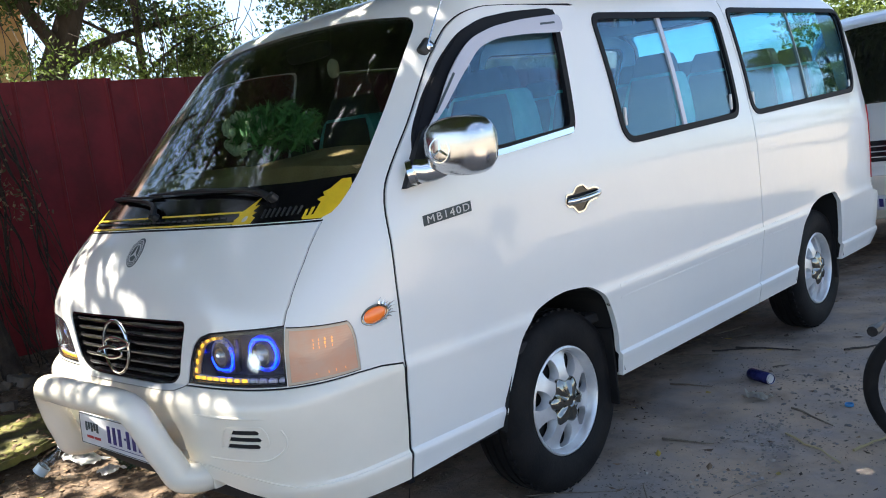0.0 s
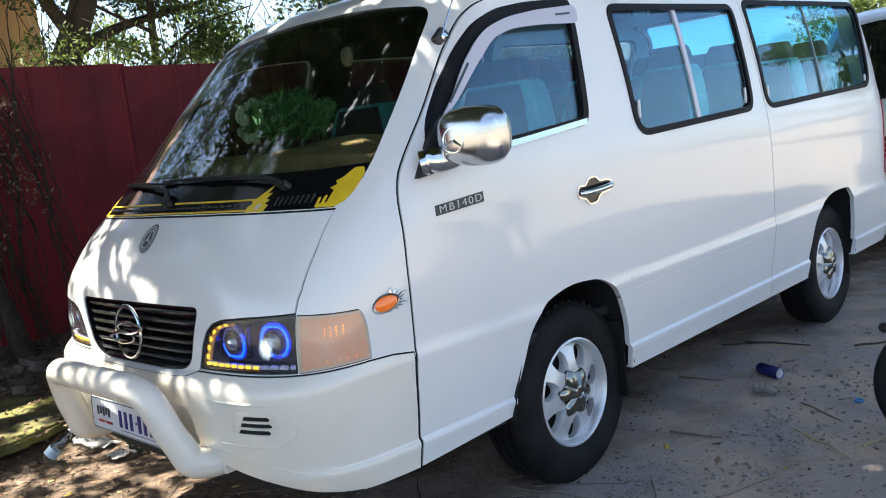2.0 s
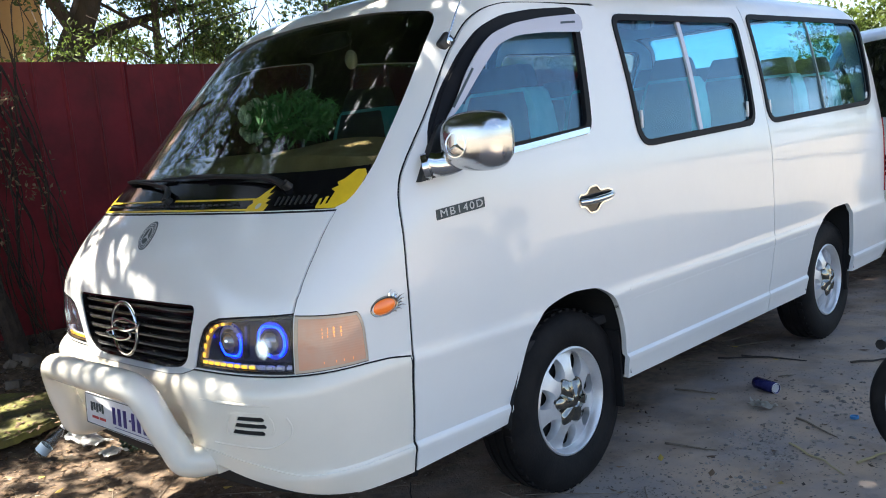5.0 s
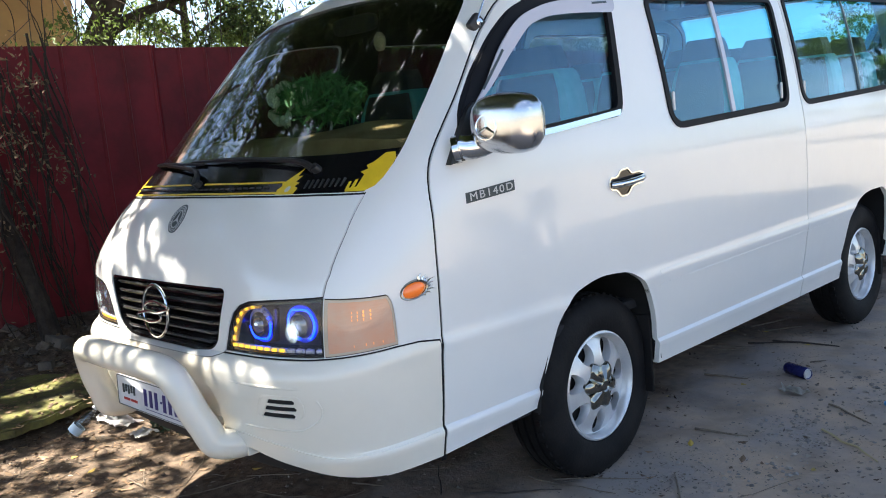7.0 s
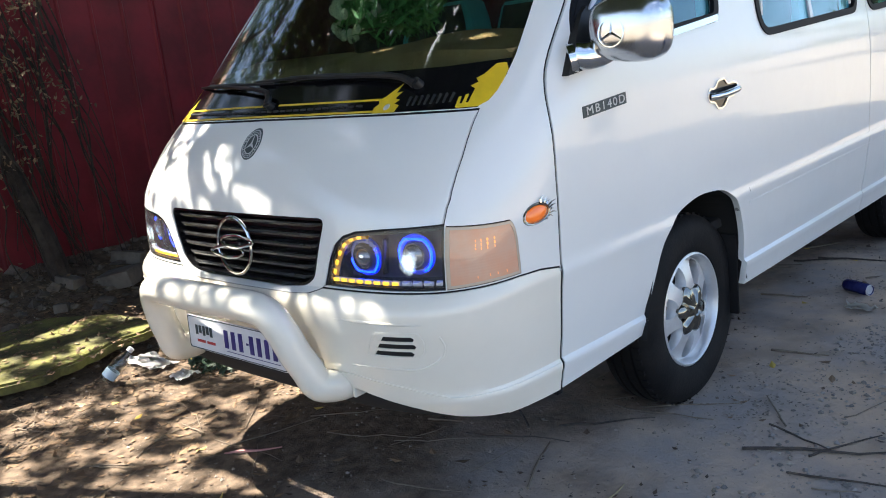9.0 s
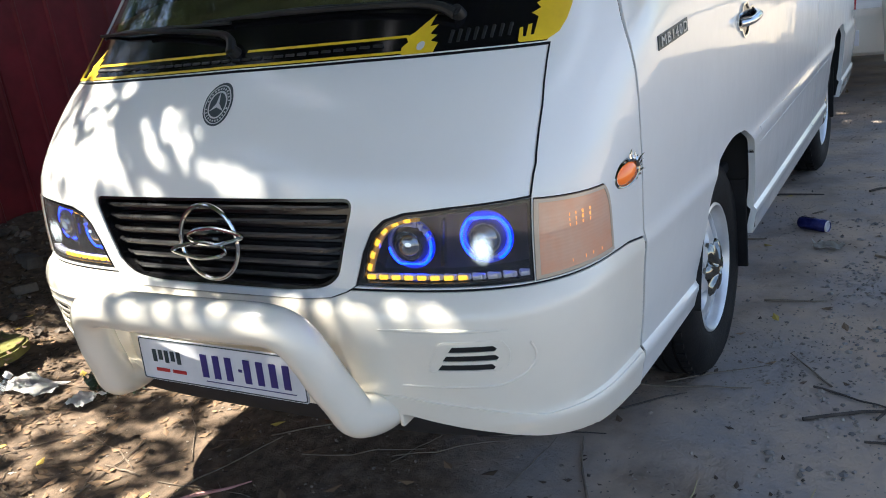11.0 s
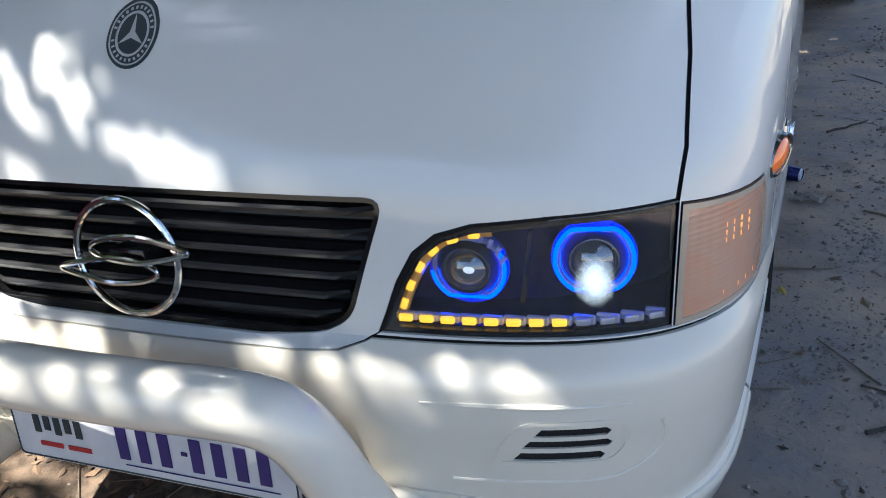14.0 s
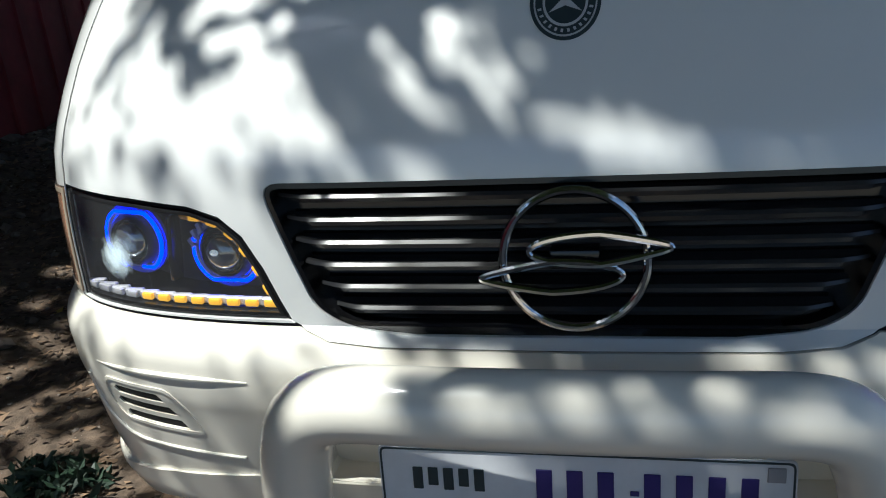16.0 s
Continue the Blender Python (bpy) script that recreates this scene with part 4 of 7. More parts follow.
def headlamp(s):
    poly = LAMP if s > 0 else mirror(LAMP)
    lamp = glazing("headlamp", LAMPGLASS, inset(poly, 0.004), "y", -0.6, 0.45, 0.002, 0.005, van, "headlamp with blue light rings and amber strip")
    part("lamp_housing", slice_of(inset(poly, -0.002), "y", -0.6, 0.5, 0.086, 0.090), LAMPDARK, lamp)
    part("lamp_frame", slice_of(inset(poly, 0.001), "y", -0.6, 0.5, 0.004, 0.090, ("DIFFERENCE", prism(inset(poly, 0.009), "y", -0.7, 0.7))), GLOSSBLACK, lamp)
    for cx, cz, r in ((0.486, 0.848, 0.050), (0.648, 0.857, 0.051)):
        y = front_at(cx, cz) + 0.052
        turn = pose(s * cx, y, cz, 0, 0, s * (4 if cx < 0.55 else 12))
        small = cx < 0.55
        # the inner lamp's ring is lit along its foot and one side, the outer one nearly all round
        arc = (188, 395) if small else (-62, 262)
        if s < 0:
            arc = (180 - arc[1], 180 - arc[0])
        part("light_ring", arc_ring(r, 0.84, *arc, 0.0030), BLUE, lamp, "glowing blue ring").matrix_basis = turn
        part("light_ring", arc_ring(r * 0.88, 0.86, *arc, 0.0016, 0.004), BLUE, lamp, "glowing blue ring").matrix_basis = turn
        part("ring_cover", tube([(x, 0.003, z) for x, z in octagon(r * 0.94, 0.85)], 0.0042, 8, loop=True), RINGCLEAR, lamp, "clear lilac light guide").matrix_basis = turn
        part("ring_tray", lathe([(0.006, r * 0.80), (0.006, r * 1.10), (0.012, r * 1.10), (0.012, r * 0.80)], "y", 40), RINGTRAY, lamp).matrix_basis = turn
        part("bezel", lathe([(-0.004, r * 0.60), (-0.010, r * 0.66), (-0.002, r * 0.80), (0.006, r * 0.84), (0.026, r * 0.84), (0.026, r * 0.58)], "y", 40), BLACK, lamp).matrix_basis = turn
        ball = bmesh.new()
        bmesh.ops.create_uvsphere(ball, u_segments=32, v_segments=18, radius=r * 0.60, matrix=Matrix.Diagonal((1, 0.7, 1, 1)))
        part("projector_lens", ball, BALL, lamp, "clear projector lens").matrix_basis = turn
        rim = [(r * 0.615 * math.cos(a), -0.004, r * 0.615 * math.sin(a)) for a in [2 * math.pi * k / 40 for k in range(40)]]
        part("lens_rim", tube(rim, 0.0017, 6, loop=True), CHROME, lamp).matrix_basis = turn
        glow = bmesh.new()
        if small:
            bmesh.ops.create_uvsphere(glow, u_segments=16, v_segments=8, radius=0.0065, matrix=Matrix.Diagonal((1.3, 0.4, 0.8, 1)))
            part("lamp_bulb", glow, WHITE, lamp, "lit white bulb").matrix_basis = turn @ pose(s * 0.006, -0.019, 0.006)
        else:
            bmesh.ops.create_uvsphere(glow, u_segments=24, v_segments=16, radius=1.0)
            part("lamp_bulb", glow, PAINTED_GLOW, lamp, "painted white glow in front of the lens").matrix_basis = turn @ pose(0, -0.040, -0.012) @ Matrix.Diagonal((0.031, 0.006, 0.042, 1))
    fin = part("divider", box(-0.004, 0.004, -0.012, 0.012, -0.050, 0.05, 0.003), GLOSSBLACK, lamp)
    fin.matrix_basis = pose(s * 0.566, front_at(0.566, 0.85) + 0.044, 0.855, 0, 8, s * 12)
    # crystal teeth on the shoulder of the inner ring
    for k in range(4):
        a = radians(18 + 16 * k)
        x, z = 0.486 + 0.052 * math.cos(a), 0.848 + 0.050 * math.sin(a)
        tooth = part("crystal_tooth", box(-0.0035, 0.0035, -0.004, 0.004, -0.007, 0.007, 0.0015), RINGCLEAR, lamp)
        tooth.matrix_basis = pose(s * x, front_at(x, z) + 0.046, z, 0, s * (90 - math.degrees(a)) * 0.5, s * 10)
    n = 12
    tray = bmesh.new()
    for i in range(n):
        x = 0.409 + (0.728 - 0.409) * i / (n - 1)
        z = 0.7895 - 0.003 * i / (n - 1)
        y = front_at(x, z) + 0.014
        lit = i < 8
        yaw = s * math.degrees(math.atan2(front_at(x + 0.01, z) - front_at(x - 0.01, z), 0.02))
        led = part("amber_light" if lit else "light_cover", box(-0.0095, 0.0095, -0.003, 0.004, -0.0050, 0.0050, 0.0022), AMBER if lit else CLEAR, lamp, "lit amber light segment" if lit else "unlit clear light segment")
        led.matrix_basis = pose(s * x, y, z, 0, 0, yaw)
        box(s * x - 0.0152, s * x + 0.0152, y + 0.003, y + 0.012, z - 0.0058, z + 0.0062, 0.002, 1, tray)
    part("light_tray", tray, CLEAR, lamp, "clear plastic strip of light segments")
    # the strip climbs along the lamp's inner edge
    climb = smoothed([(0.404, 0.0, 0.802), (0.414, 0.0, 0.826), (0.427, 0.0, 0.853), (0.444, 0.0, 0.879), (0.466, 0.0, 0.899), (0.496, 0.0, 0.9105), (0.530, 0.0, 0.914)], 6)
    part("light_guide", tube([(s * q.x, front_at(q.x, q.z) + 0.021, q.z) for q in climb], 0.0085, 8), AMBERCLEAR, lamp, "clear light guide coloured with amber glow")
    for k in range(6):
        i = 3 + k * 6 - (1 if k == 5 else 0)
        q, d = climb[i], climb[min(i + 1, len(climb) - 1)] - climb[i - 1]
        led = part("amber_light", box(-0.0080, 0.0080, -0.003, 0.004, -0.0068, 0.0068, 0.003), AMBER, lamp, "lit amber light segment")
        led.matrix_basis = pose(s * q.x, front_at(q.x, q.z) + 0.013, q.z, 0, -s * math.degrees(math.atan2(d.z, d.x)), 0)
    return lamp


def corner_lens(s):
    sheet = shell(-0.001, 0.006)
    me = carve(sheet, ("INTERSECT", lens_solid(s, -0.003)))
    bpy.data.meshes.remove(sheet)
    lens = part("corner_lens", me, CORNER, van, "ribbed clear corner lens with orange bulb glow")
    for zc, rows, cols, strong in ((0.884, 3, 4, True), (0.800, 1, 5, False)):
        for i in range(cols):
            for j in range(rows):
                x, z = 0.806 + 0.0082 * i, zc + (j - rows / 2) * 0.0105
                w = 0.0028 if strong and j in (1, 2) and i > 1 else 0.0017
                o = part("bulb_glow", box(-w, w, -0.0012, 0.0012, -0.0042, 0.0042, 0.0008, 1), BULB, lens, "orange bulb glow between the ribs")
                o.matrix_basis = pose(s * x, front_at(x, z) + 0.0003, z, 0, 0, s * math.degrees(math.atan2(front_at(x + 0.005, z) - front_at(x - 0.005, z), 0.01)))
    edge = shell(-0.0022, 0.003)
    rim = carve(edge, ("INTERSECT", lens_solid(s, -0.003)), ("DIFFERENCE", lens_solid(s, -0.010)))
    bpy.data.meshes.remove(edge)
    part("lens_rim", rim, LENSRIM, lens, "smooth tan rim of the lens")
    return lens


for s in (1, -1):
    headlamp(s)
    corner_lens(s)
    sheet = shell(0.002, 0.020)
    part("lens_gasket", carve(sheet, ("INTERSECT", lens_solid(s, 0.003)), ("DIFFERENCE", lens_solid(s, -0.004))), SEAL, van)
    bpy.data.meshes.remove(sheet)

# ---- van: bumper details ----
part("intake_panel", slice_of(INTAKE, "y", -0.6, 0.5, 0.050, 0.054), CREAM, bumper)
part("intake_frame", slice_of(INTAKE, "y", -0.6, 0.5, 0.001, 0.052, ("DIFFERENCE", prism(inset(INTAKE, 0.006), "y", -0.7, 0.7))), CREAM, bumper)
for x0, x1 in ((-0.20, -0.13), (0.07, 0.14), (-0.05, 0.0)):
    y = front_at(0.1, 0.64)
    part("plate_clip", box(x0, x1, y - 0.012, y + 0.05, 0.640, 0.652, 0.003), CREAM, bumper)
for s in (1, -1):
    def on_front(x, z, off=0.0):
        return (s * x, front_at(x, z) - off, z)
    swage = [on_front(x, 0.560 + 0.03 * max(0, (x - 0.66) / 0.07) ** 2, 0.0) for x in (0.47, 0.52, 0.57, 0.62, 0.66, 0.69, 0.715, 0.732)]
    swage += [on_front(0.743, 0.607), on_front(0.748, 0.632), on_front(0.744, 0.657)]
    part("swage", tube(smoothed(swage, 5), [0.0028] * 51, 8), CREAM, bumper)
    pad = rounded([(0.527, 0.593), (0.547, 0.638), (0.574, 0.670), (0.697, 0.670), (0.708, 0.648), (0.702, 0.613), (0.682, 0.593)], 0.015, 3)
    pad = pad if s > 0 else mirror(pad)
    rim = slice_of(pad, "y", -0.6, 0.4, -0.0016, 0.004, ("DIFFERENCE", prism(inset(pad, 0.005), "y", -0.7, 0.6)))
    part("vent_rim", rim, CREAM, bumper)
    # Added black sheet: gives the slots the dark of a deep recess.
    part("vent_backing", slice_of(pad, "y", -0.6, 0.4, 0.003, 0.012), GAP, bumper)
    crease = [on_front(x, 0.694 - 0.05 * (x - 0.44) ** 2, 0.0) for x in (0.44, 0.48, 0.52, 0.57, 0.62, 0.67, 0.71)]
    part("swage", tube(smoothed(crease, 5), [0.0008 + 0.0042 * math.sin(math.pi * min(1, (k + 1) / 31)) for k in range(31)], 8), CREAM, bumper)
part("lower_lip", slice_of([(-1, 0.466), (-0.74, 0.472), (-0.62, 0.506), (-0.46, 0.530), (0.46, 0.530), (0.62, 0.506), (0.74, 0.472), (1, 0.466), (1, 0.385), (-1, 0.385)], "y", -0.6, 0.50, -0.004, 0.010, ("DIFFERENCE", prism(CHIN, "y", -0.7, 0.45))), CREAM, bumper)

bar_half = [(0.258, -0.093, 0.742), (0.310, -0.080, 0.715), (0.336, -0.064, 0.661), (0.350, -0.048, 0.606), (0.363, -0.028, 0.557), (0.374, -0.012, 0.513), (0.382, 0.008, 0.496), (0.392, 0.050, 0.485), (0.399, 0.092, 0.484), (0.406, 0.142, 0.486)]
bar_path = [(-x, y, z) for x, y, z in reversed(bar_half)] + [(-0.12, -0.105, 0.748), (0.0, -0.108, 0.749), (0.12, -0.105, 0.748)] + bar_half
bull_bar = part("bull_bar", tube(smoothed(bar_path, 6), 0.046, 20), CREAM, van, "white tubular bull bar")
for s in (1, -1):
    part("bar_bracket", box(s * 0.444 - 0.006, s * 0.444 + 0.006, 0.06, 0.15, 0.452, 0.493, 0.004), CREAM, bull_bar)

PLATEWHITE = material("plate_white", (0.70, 0.71, 0.74), 0.35, second=(0.62, 0.63, 0.66), scale=8)
PLATEBLUE = material("plate_blue", (0.035, 0.025, 0.16), 0.4)
PLATERED = material("plate_red", (0.45, 0.03, 0.03), 0.4)
plate = part("number_plate", prism(rounded([(-0.256, -0.055), (0.256, -0.055), (0.256, 0.055), (-0.256, 0.055)], 0.008, 3), "y", -0.002, 0.002), PLATEWHITE, van, "white number plate with dark blue characters")
plate.matrix_basis = pose(0.009, -0.017, 0.580, -3, 0.4, 0.2)


def on_plate(name, x0, x1, z0, z1, mat, lift=0.0042):
    return part(name, box(x0, x1, -lift, -0.002, z0, z1, 0.0008, 1), mat, plate)


edge = prism(rounded([(-0.254, -0.053), (0.254, -0.053), (0.254, 0.053), (-0.254, 0.053)], 0.008, 3), "y", -0.0032, -0.0021)
cut = prism(rounded([(-0.2515, -0.0505), (0.2515, -0.0505), (0.2515, 0.0505), (-0.2515, 0.0505)], 0.007, 3), "y", -0.1, 0.1)
base = bpy.data.meshes.new("edge")
edge.to_mesh(base)
edge.free()
part("plate_border", carve(base, ("DIFFERENCE", cut)), INK, plate)
for k in range(7):
    x = -0.053 + k * 0.038 + (0.018 if k > 2 else 0)
    on_plate("plate_bar", x, x + 0.020, -0.028, 0.030, PLATEBLUE)
on_plate("plate_bar", 0.0625, 0.0735, -0.002, 0.005, PLATEBLUE)
on_plate("plate_line", -0.045, 0.225, -0.0385, -0.0365, PLATEBLUE)
on_plate("plate_mark", 0.222, 0.243, 0.026, 0.046, material("plate_grey", (0.3, 0.3, 0.32), 0.5))
for k in range(5):
    on_plate("plate_script", -0.212 + k * 0.020, -0.212 + k * 0.020 + 0.013, 0.000 if k % 2 else -0.006, 0.026, INK)
for k in range(2):
    on_plate("plate_script", -0.207 + k * 0.055, -0.207 + k * 0.055 + 0.045, -0.030, -0.021, PLATERED)

# ---- van: side details ----
marker = part("side_marker", lathe([(0.0, 0.001), (-0.003, 0.045), (0.004, 0.045), (0.010, 0.041), (0.009, 0.037), (0.005, 0.035), (0.004, 0.001)], "x", 40), DARKCHROME, van, "oval orange side marker in a chrome surround")
marker.matrix_basis = Matrix.Translation((0.859, 0.4215, 0.922)) @ pose(0, 0, 0, 12, 0, -17) @ Matrix.Diagonal((1, 1.1, 0.62, 1))
ob = bmesh.new()
bmesh.ops.create_uvsphere(ob, u_segments=24, v_segments=12, radius=0.0365, matrix=Matrix.Diagonal((0.40, 1, 1, 1)))
part("marker_lens", ob, material("orange_lens", (0.75, 0.17, 0.02), 0.12, coat=1.0, emit=(1.0, 0.2, 0.02), strength=0.06), marker, "orange lens")
flames = bmesh.new()
for k in range(9):
    a = radians(-62 + 15 * k)
    r0, r1 = 0.043, 0.058 + 0.007 * (k % 3)
    tube([(0.004, r0 * math.cos(a), r0 * math.sin(a)), (0.004, (r0 + r1) / 2 * math.cos(a + 0.12), (r0 + r1) / 2 * math.sin(a + 0.12)), (0.002, r1 * math.cos(a + 0.05), r1 * math.sin(a + 0.05))], [0.004, 0.003, 0.0008], 6, flames)
part("marker_flames", flames, CHROME, marker, "chrome flame points")


def side_decal(name, poly, parent, mat, d0, d1, cuts=(), label=""):
    return part(name, slice_of(poly, "x", 0.3, 1.3, d0, d1, *cuts), mat, parent, label)


model = side_decal("model_badge", [(0.657, 1.142), (0.869, 1.158), (0.869, 1.191), (0.657, 1.174)], door, INK, -0.003, 0.001, label="dark badge with silver model letters")
curve = bpy.data.curves.new("letters", "FONT")
curve.body, curve.size, curve.extrude = "MB140D", 0.034, 0.0006
curve.space_character = 1.25
tmp = new("letters", curve)
bpy.context.view_layer.update()
letters = bpy.data.meshes.new_from_object(tmp.evaluated_get(bpy.context.evaluated_depsgraph_get()))
bpy.data.objects.remove(tmp)
span = max(v.co.x for v in letters.vertices)
letters = part("letters", letters, BADGE, model, "silver letters", smooth=False)
ya, yb = 0.668, 0.860
xa, xb = side_x(ya, 1.155) + 0.0042, side_x(yb, 1.17) + 0.0042
ang = math.atan2(-(xb - xa), yb - ya)
letters.matrix_basis = Matrix.Translation((xa, ya, 1.1485)) @ pose(0, 0, 0, 0, 0, math.degrees(ang)) @ pose(0, 0, 0, 4.3, 0, 0) @ pose(0, 0, 0, 90, 0, 90) @ Matrix.Diagonal(((yb - ya) / span, 1.0, 1.0, 1))

bowl = rounded([(1.354, 1.117), (1.367, 1.143), (1.407, 1.140), (1.427, 1.164), (1.477, 1.168), (1.497, 1.146), (1.542, 1.150), (1.579, 1.138), (1.582, 1.108), (1.532, 1.098), (1.497, 1.094),
                (1.472, 1.066), (1.422, 1.064), (1.402, 1.090), (1.367, 1.092)], 0.018, 3)
handle = side_decal("handle", bowl, door, CHROME, -0.005, 0.002, [("DIFFERENCE", prism(inset(bowl, 0.006), "x", 0.2, 1.5))], "chrome door handle with a dark bowl")
side_decal("handle_bowl", inset(bowl, 0.0055), handle, GLOSSBLACK, -0.0015, 0.001)
hx = side_x(1.462, 1.115)
grip = [(hx + 0.004, 1.367, 1.113), (hx + 0.022, 1.392, 1.114), (hx + 0.030, 1.432, 1.116), (hx + 0.031, 1.482, 1.119), (hx + 0.026, 1.532, 1.122), (hx + 0.006, 1.572, 1.124)]
part("handle_grip", tube(smoothed(grip, 4), 0.0115, 12, flat=1.0), CHROME, handle)

VISOR_FILM = material("visor_plastic", (0.50, 0.50, 0.56), 0.2, coat=0.6)
VISOR = [(0.735, 1.420), (0.815, 1.502), (0.880, 1.585), (0.963, 1.665), (1.039, 1.715), (1.163, 1.753), (1.327, 1.778), (1.570, 1.800), (1.560, 1.730), (1.340, 1.725), (1.170, 1.712), (1.064, 1.682), (0.934, 1.581), (0.810, 1.471)]
VISOR = rounded(VISOR, 0.04, 3)
visor = side_decal("rain_visor", VISOR, door, VISOR_FILM, -0.022, -0.018, label="pale translucent rain visor")
side_decal("visor_mark", [(1.43, 1.757), (1.52, 1.763), (1.521, 1.771), (1.431, 1.765)], visor, INK, -0.0228, -0.0218)
side_decal("visor_slot", [(0.79, 1.482), (0.91, 1.604), (0.916, 1.599), (0.797, 1.478)], visor, INK, -0.0228, -0.0218)
side_decal("window_channel", [(0.688, 1.33), (0.718, 1.42), (0.80, 1.533), (0.917, 1.656), (1.015, 1.736), (1.135, 1.78), (1.30, 1.804), (1.56, 1.82), (1.57, 1.785), (1.327, 1.752), (1.17, 1.733), (1.05, 1.69), (0.95, 1.62),
                             (0.88, 1.55), (0.81, 1.475), (0.755, 1.42), (0.74, 1.34)], door, SEAL, -0.006, 0.013, label="black window channel")
side_decal("window_strip", [(0.86, 1.305), (1.10, 1.322), (1.478, 1.357), (1.486, 1.379), (1.10, 1.342), (0.86, 1.325)], door, CHROME, -0.010, -0.002, label="bright strip under the door glass")
side_decal("mirror_foot", [(0.612, 1.264), (0.72, 1.280), (0.83, 1.300), (0.835, 1.335), (0.755, 1.445), (0.728, 1.425)], door, BLACK, -0.016, 0.004, label="black triangular mirror foot")


def superball(rx, ry, rz, p, n=36, m=20):
    """A rounded box-like ball."""
    bm = bmesh.new()
    rows = []

    def pw(v, e):
        return math.copysign(abs(v) ** e, v)

    for i in range(1, m):
        a = -math.pi / 2 + math.pi * i / m
        rows.append([bm.verts.new((rx * pw(math.cos(a), p) * pw(math.cos(b), p), ry * pw(math.cos(a), p) * pw(math.sin(b), p), rz * pw(math.sin(a), p))) for b in [2 * math.pi * k / n for k in range(n)]])
    for a, b in zip(rows, rows[1:]):
        for k in range(n):
            bm.faces.new((a[k], a[(k + 1) % n], b[(k + 1) % n], b[k]))
    bm.faces.new(rows[0])
    bm.faces.new(rows[-1])
    return bm


bm = superball(0.112, 0.085, 0.090, 0.62)
for v in bm.verts:
    if v.co.y > 0:
        v.co.y *= 0.55
    v.co.z *= 1 - 0.12 * (v.co.x < 0) * (v.co.x / -0.112)
SOFTCHROME = material("worn_chrome", (0.62, 0.62, 0.62), 0.20, 1.0, rough_var=0.05, bump_scale=18)
wing = part("wing_mirror", bm, SOFTCHROME, door, "chrome-capped wing mirror")
wing.matrix_basis = pose(0.998, 0.742, 1.372, 0, 3, 6)
part("mirror_ring", tube([(0.036 * math.cos(a), 0, 0.036 * math.sin(a)) for a in [2 * math.pi * k / 40 for k in range(40)]], 0.0028, 6, loop=True), CHROME, wing).matrix_basis = pose(-0.022, -0.085, -0.008, -6, 0, 0)
for k in range(3):
    a = math.pi / 2 + 2 * math.pi * k / 3
    part("mirror_ray", tube([(0, 0, 0), (0.034 * math.cos(a), 0, 0.034 * math.sin(a))], [0.0045, 0.0015], 6), CHROME, wing).matrix_basis = pose(-0.022, -0.085, -0.008, -6, 0, 0)
part("mirror_arm", tube(smoothed([(0.862, 0.655, 1.318), (0.885, 0.675, 1.310), (0.92, 0.705, 1.314), (0.955, 0.735, 1.330)], 4), [0.034, 0.035, 0.036, 0.037, 0.038, 0.038, 0.037, 0.036, 0.035, 0.034, 0.032, 0.03, 0.03], 14, flat=0.7), CHROME, wing, "chrome mirror arm").matrix_basis = wing.matrix_basis.inverted()
part("mirror_collar", tube([(0.850, 0.648, 1.305), (0.864, 0.660, 1.308)], 0.042, 14), CHROME, wing).matrix_basis = wing.matrix_basis.inverted()
part("mirror_glass", superball(0.098, 0.004, 0.076, 0.6), BALL, wing).matrix_basis = pose(0, 0.046, 0)

for g, y0, y1 in ((mid_glass, 2.330, 2.350), (rear_glass, 3.75, 3.775)):
    thin = 0.030 if g is mid_glass else 0.014
    side_decal("window_bar", [(y0 - thin / 2, 1.30), (y0 + thin / 2, 1.30), (y0 + thin / 2, 1.86), (y0 - thin / 2, 1.86)], g, VISOR_FILM if g is mid_glass else material("glass_edge", (0.16, 0.21, 0.22), 0.2), 0.002, 0.012,
               [("INTERSECT", prism(MID_WINDOW if g is mid_glass else REAR_WINDOW, "x", 0.3, 1.4))], "pale sliding glass edge")
for g, y in ((mid_glass, 1.868), (mid_glass, 2.815), (rear_glass, 3.065), (rear_glass, 4.44)):
    x = side_x(y, 1.40) - 0.006
    part("window_latch", box(x - 0.004, x + 0.006, y - 0.008, y + 0.008, 1.352, 1.425, 0.004), material("latch_white", (0.7, 0.7, 0.7), 0.3) if "latch_white" not in bpy.data.materials else bpy.data.materials["latch_white"], g)
for y0, x1, top in ((1.632, 0.853, 0.575), (4.115, 0.835, 0.55)):
    part("mud_flap", box(0.66, x1, y0, y0 + 0.014, 0.262, top, 0.006), RUBBER, van, "black rubber mud flap")
side_decal("side_swage", [(1.66, 0.735), (3.47, 0.742), (3.47, 0.757), (1.66, 0.750)], van, PAINT, -0.0013, 0.002)
side_decal("side_swage", [(1.66, 0.688), (3.44, 0.696), (3.44, 0.706), (1.66, 0.698)], van, PAINT, -0.0011, 0.002)

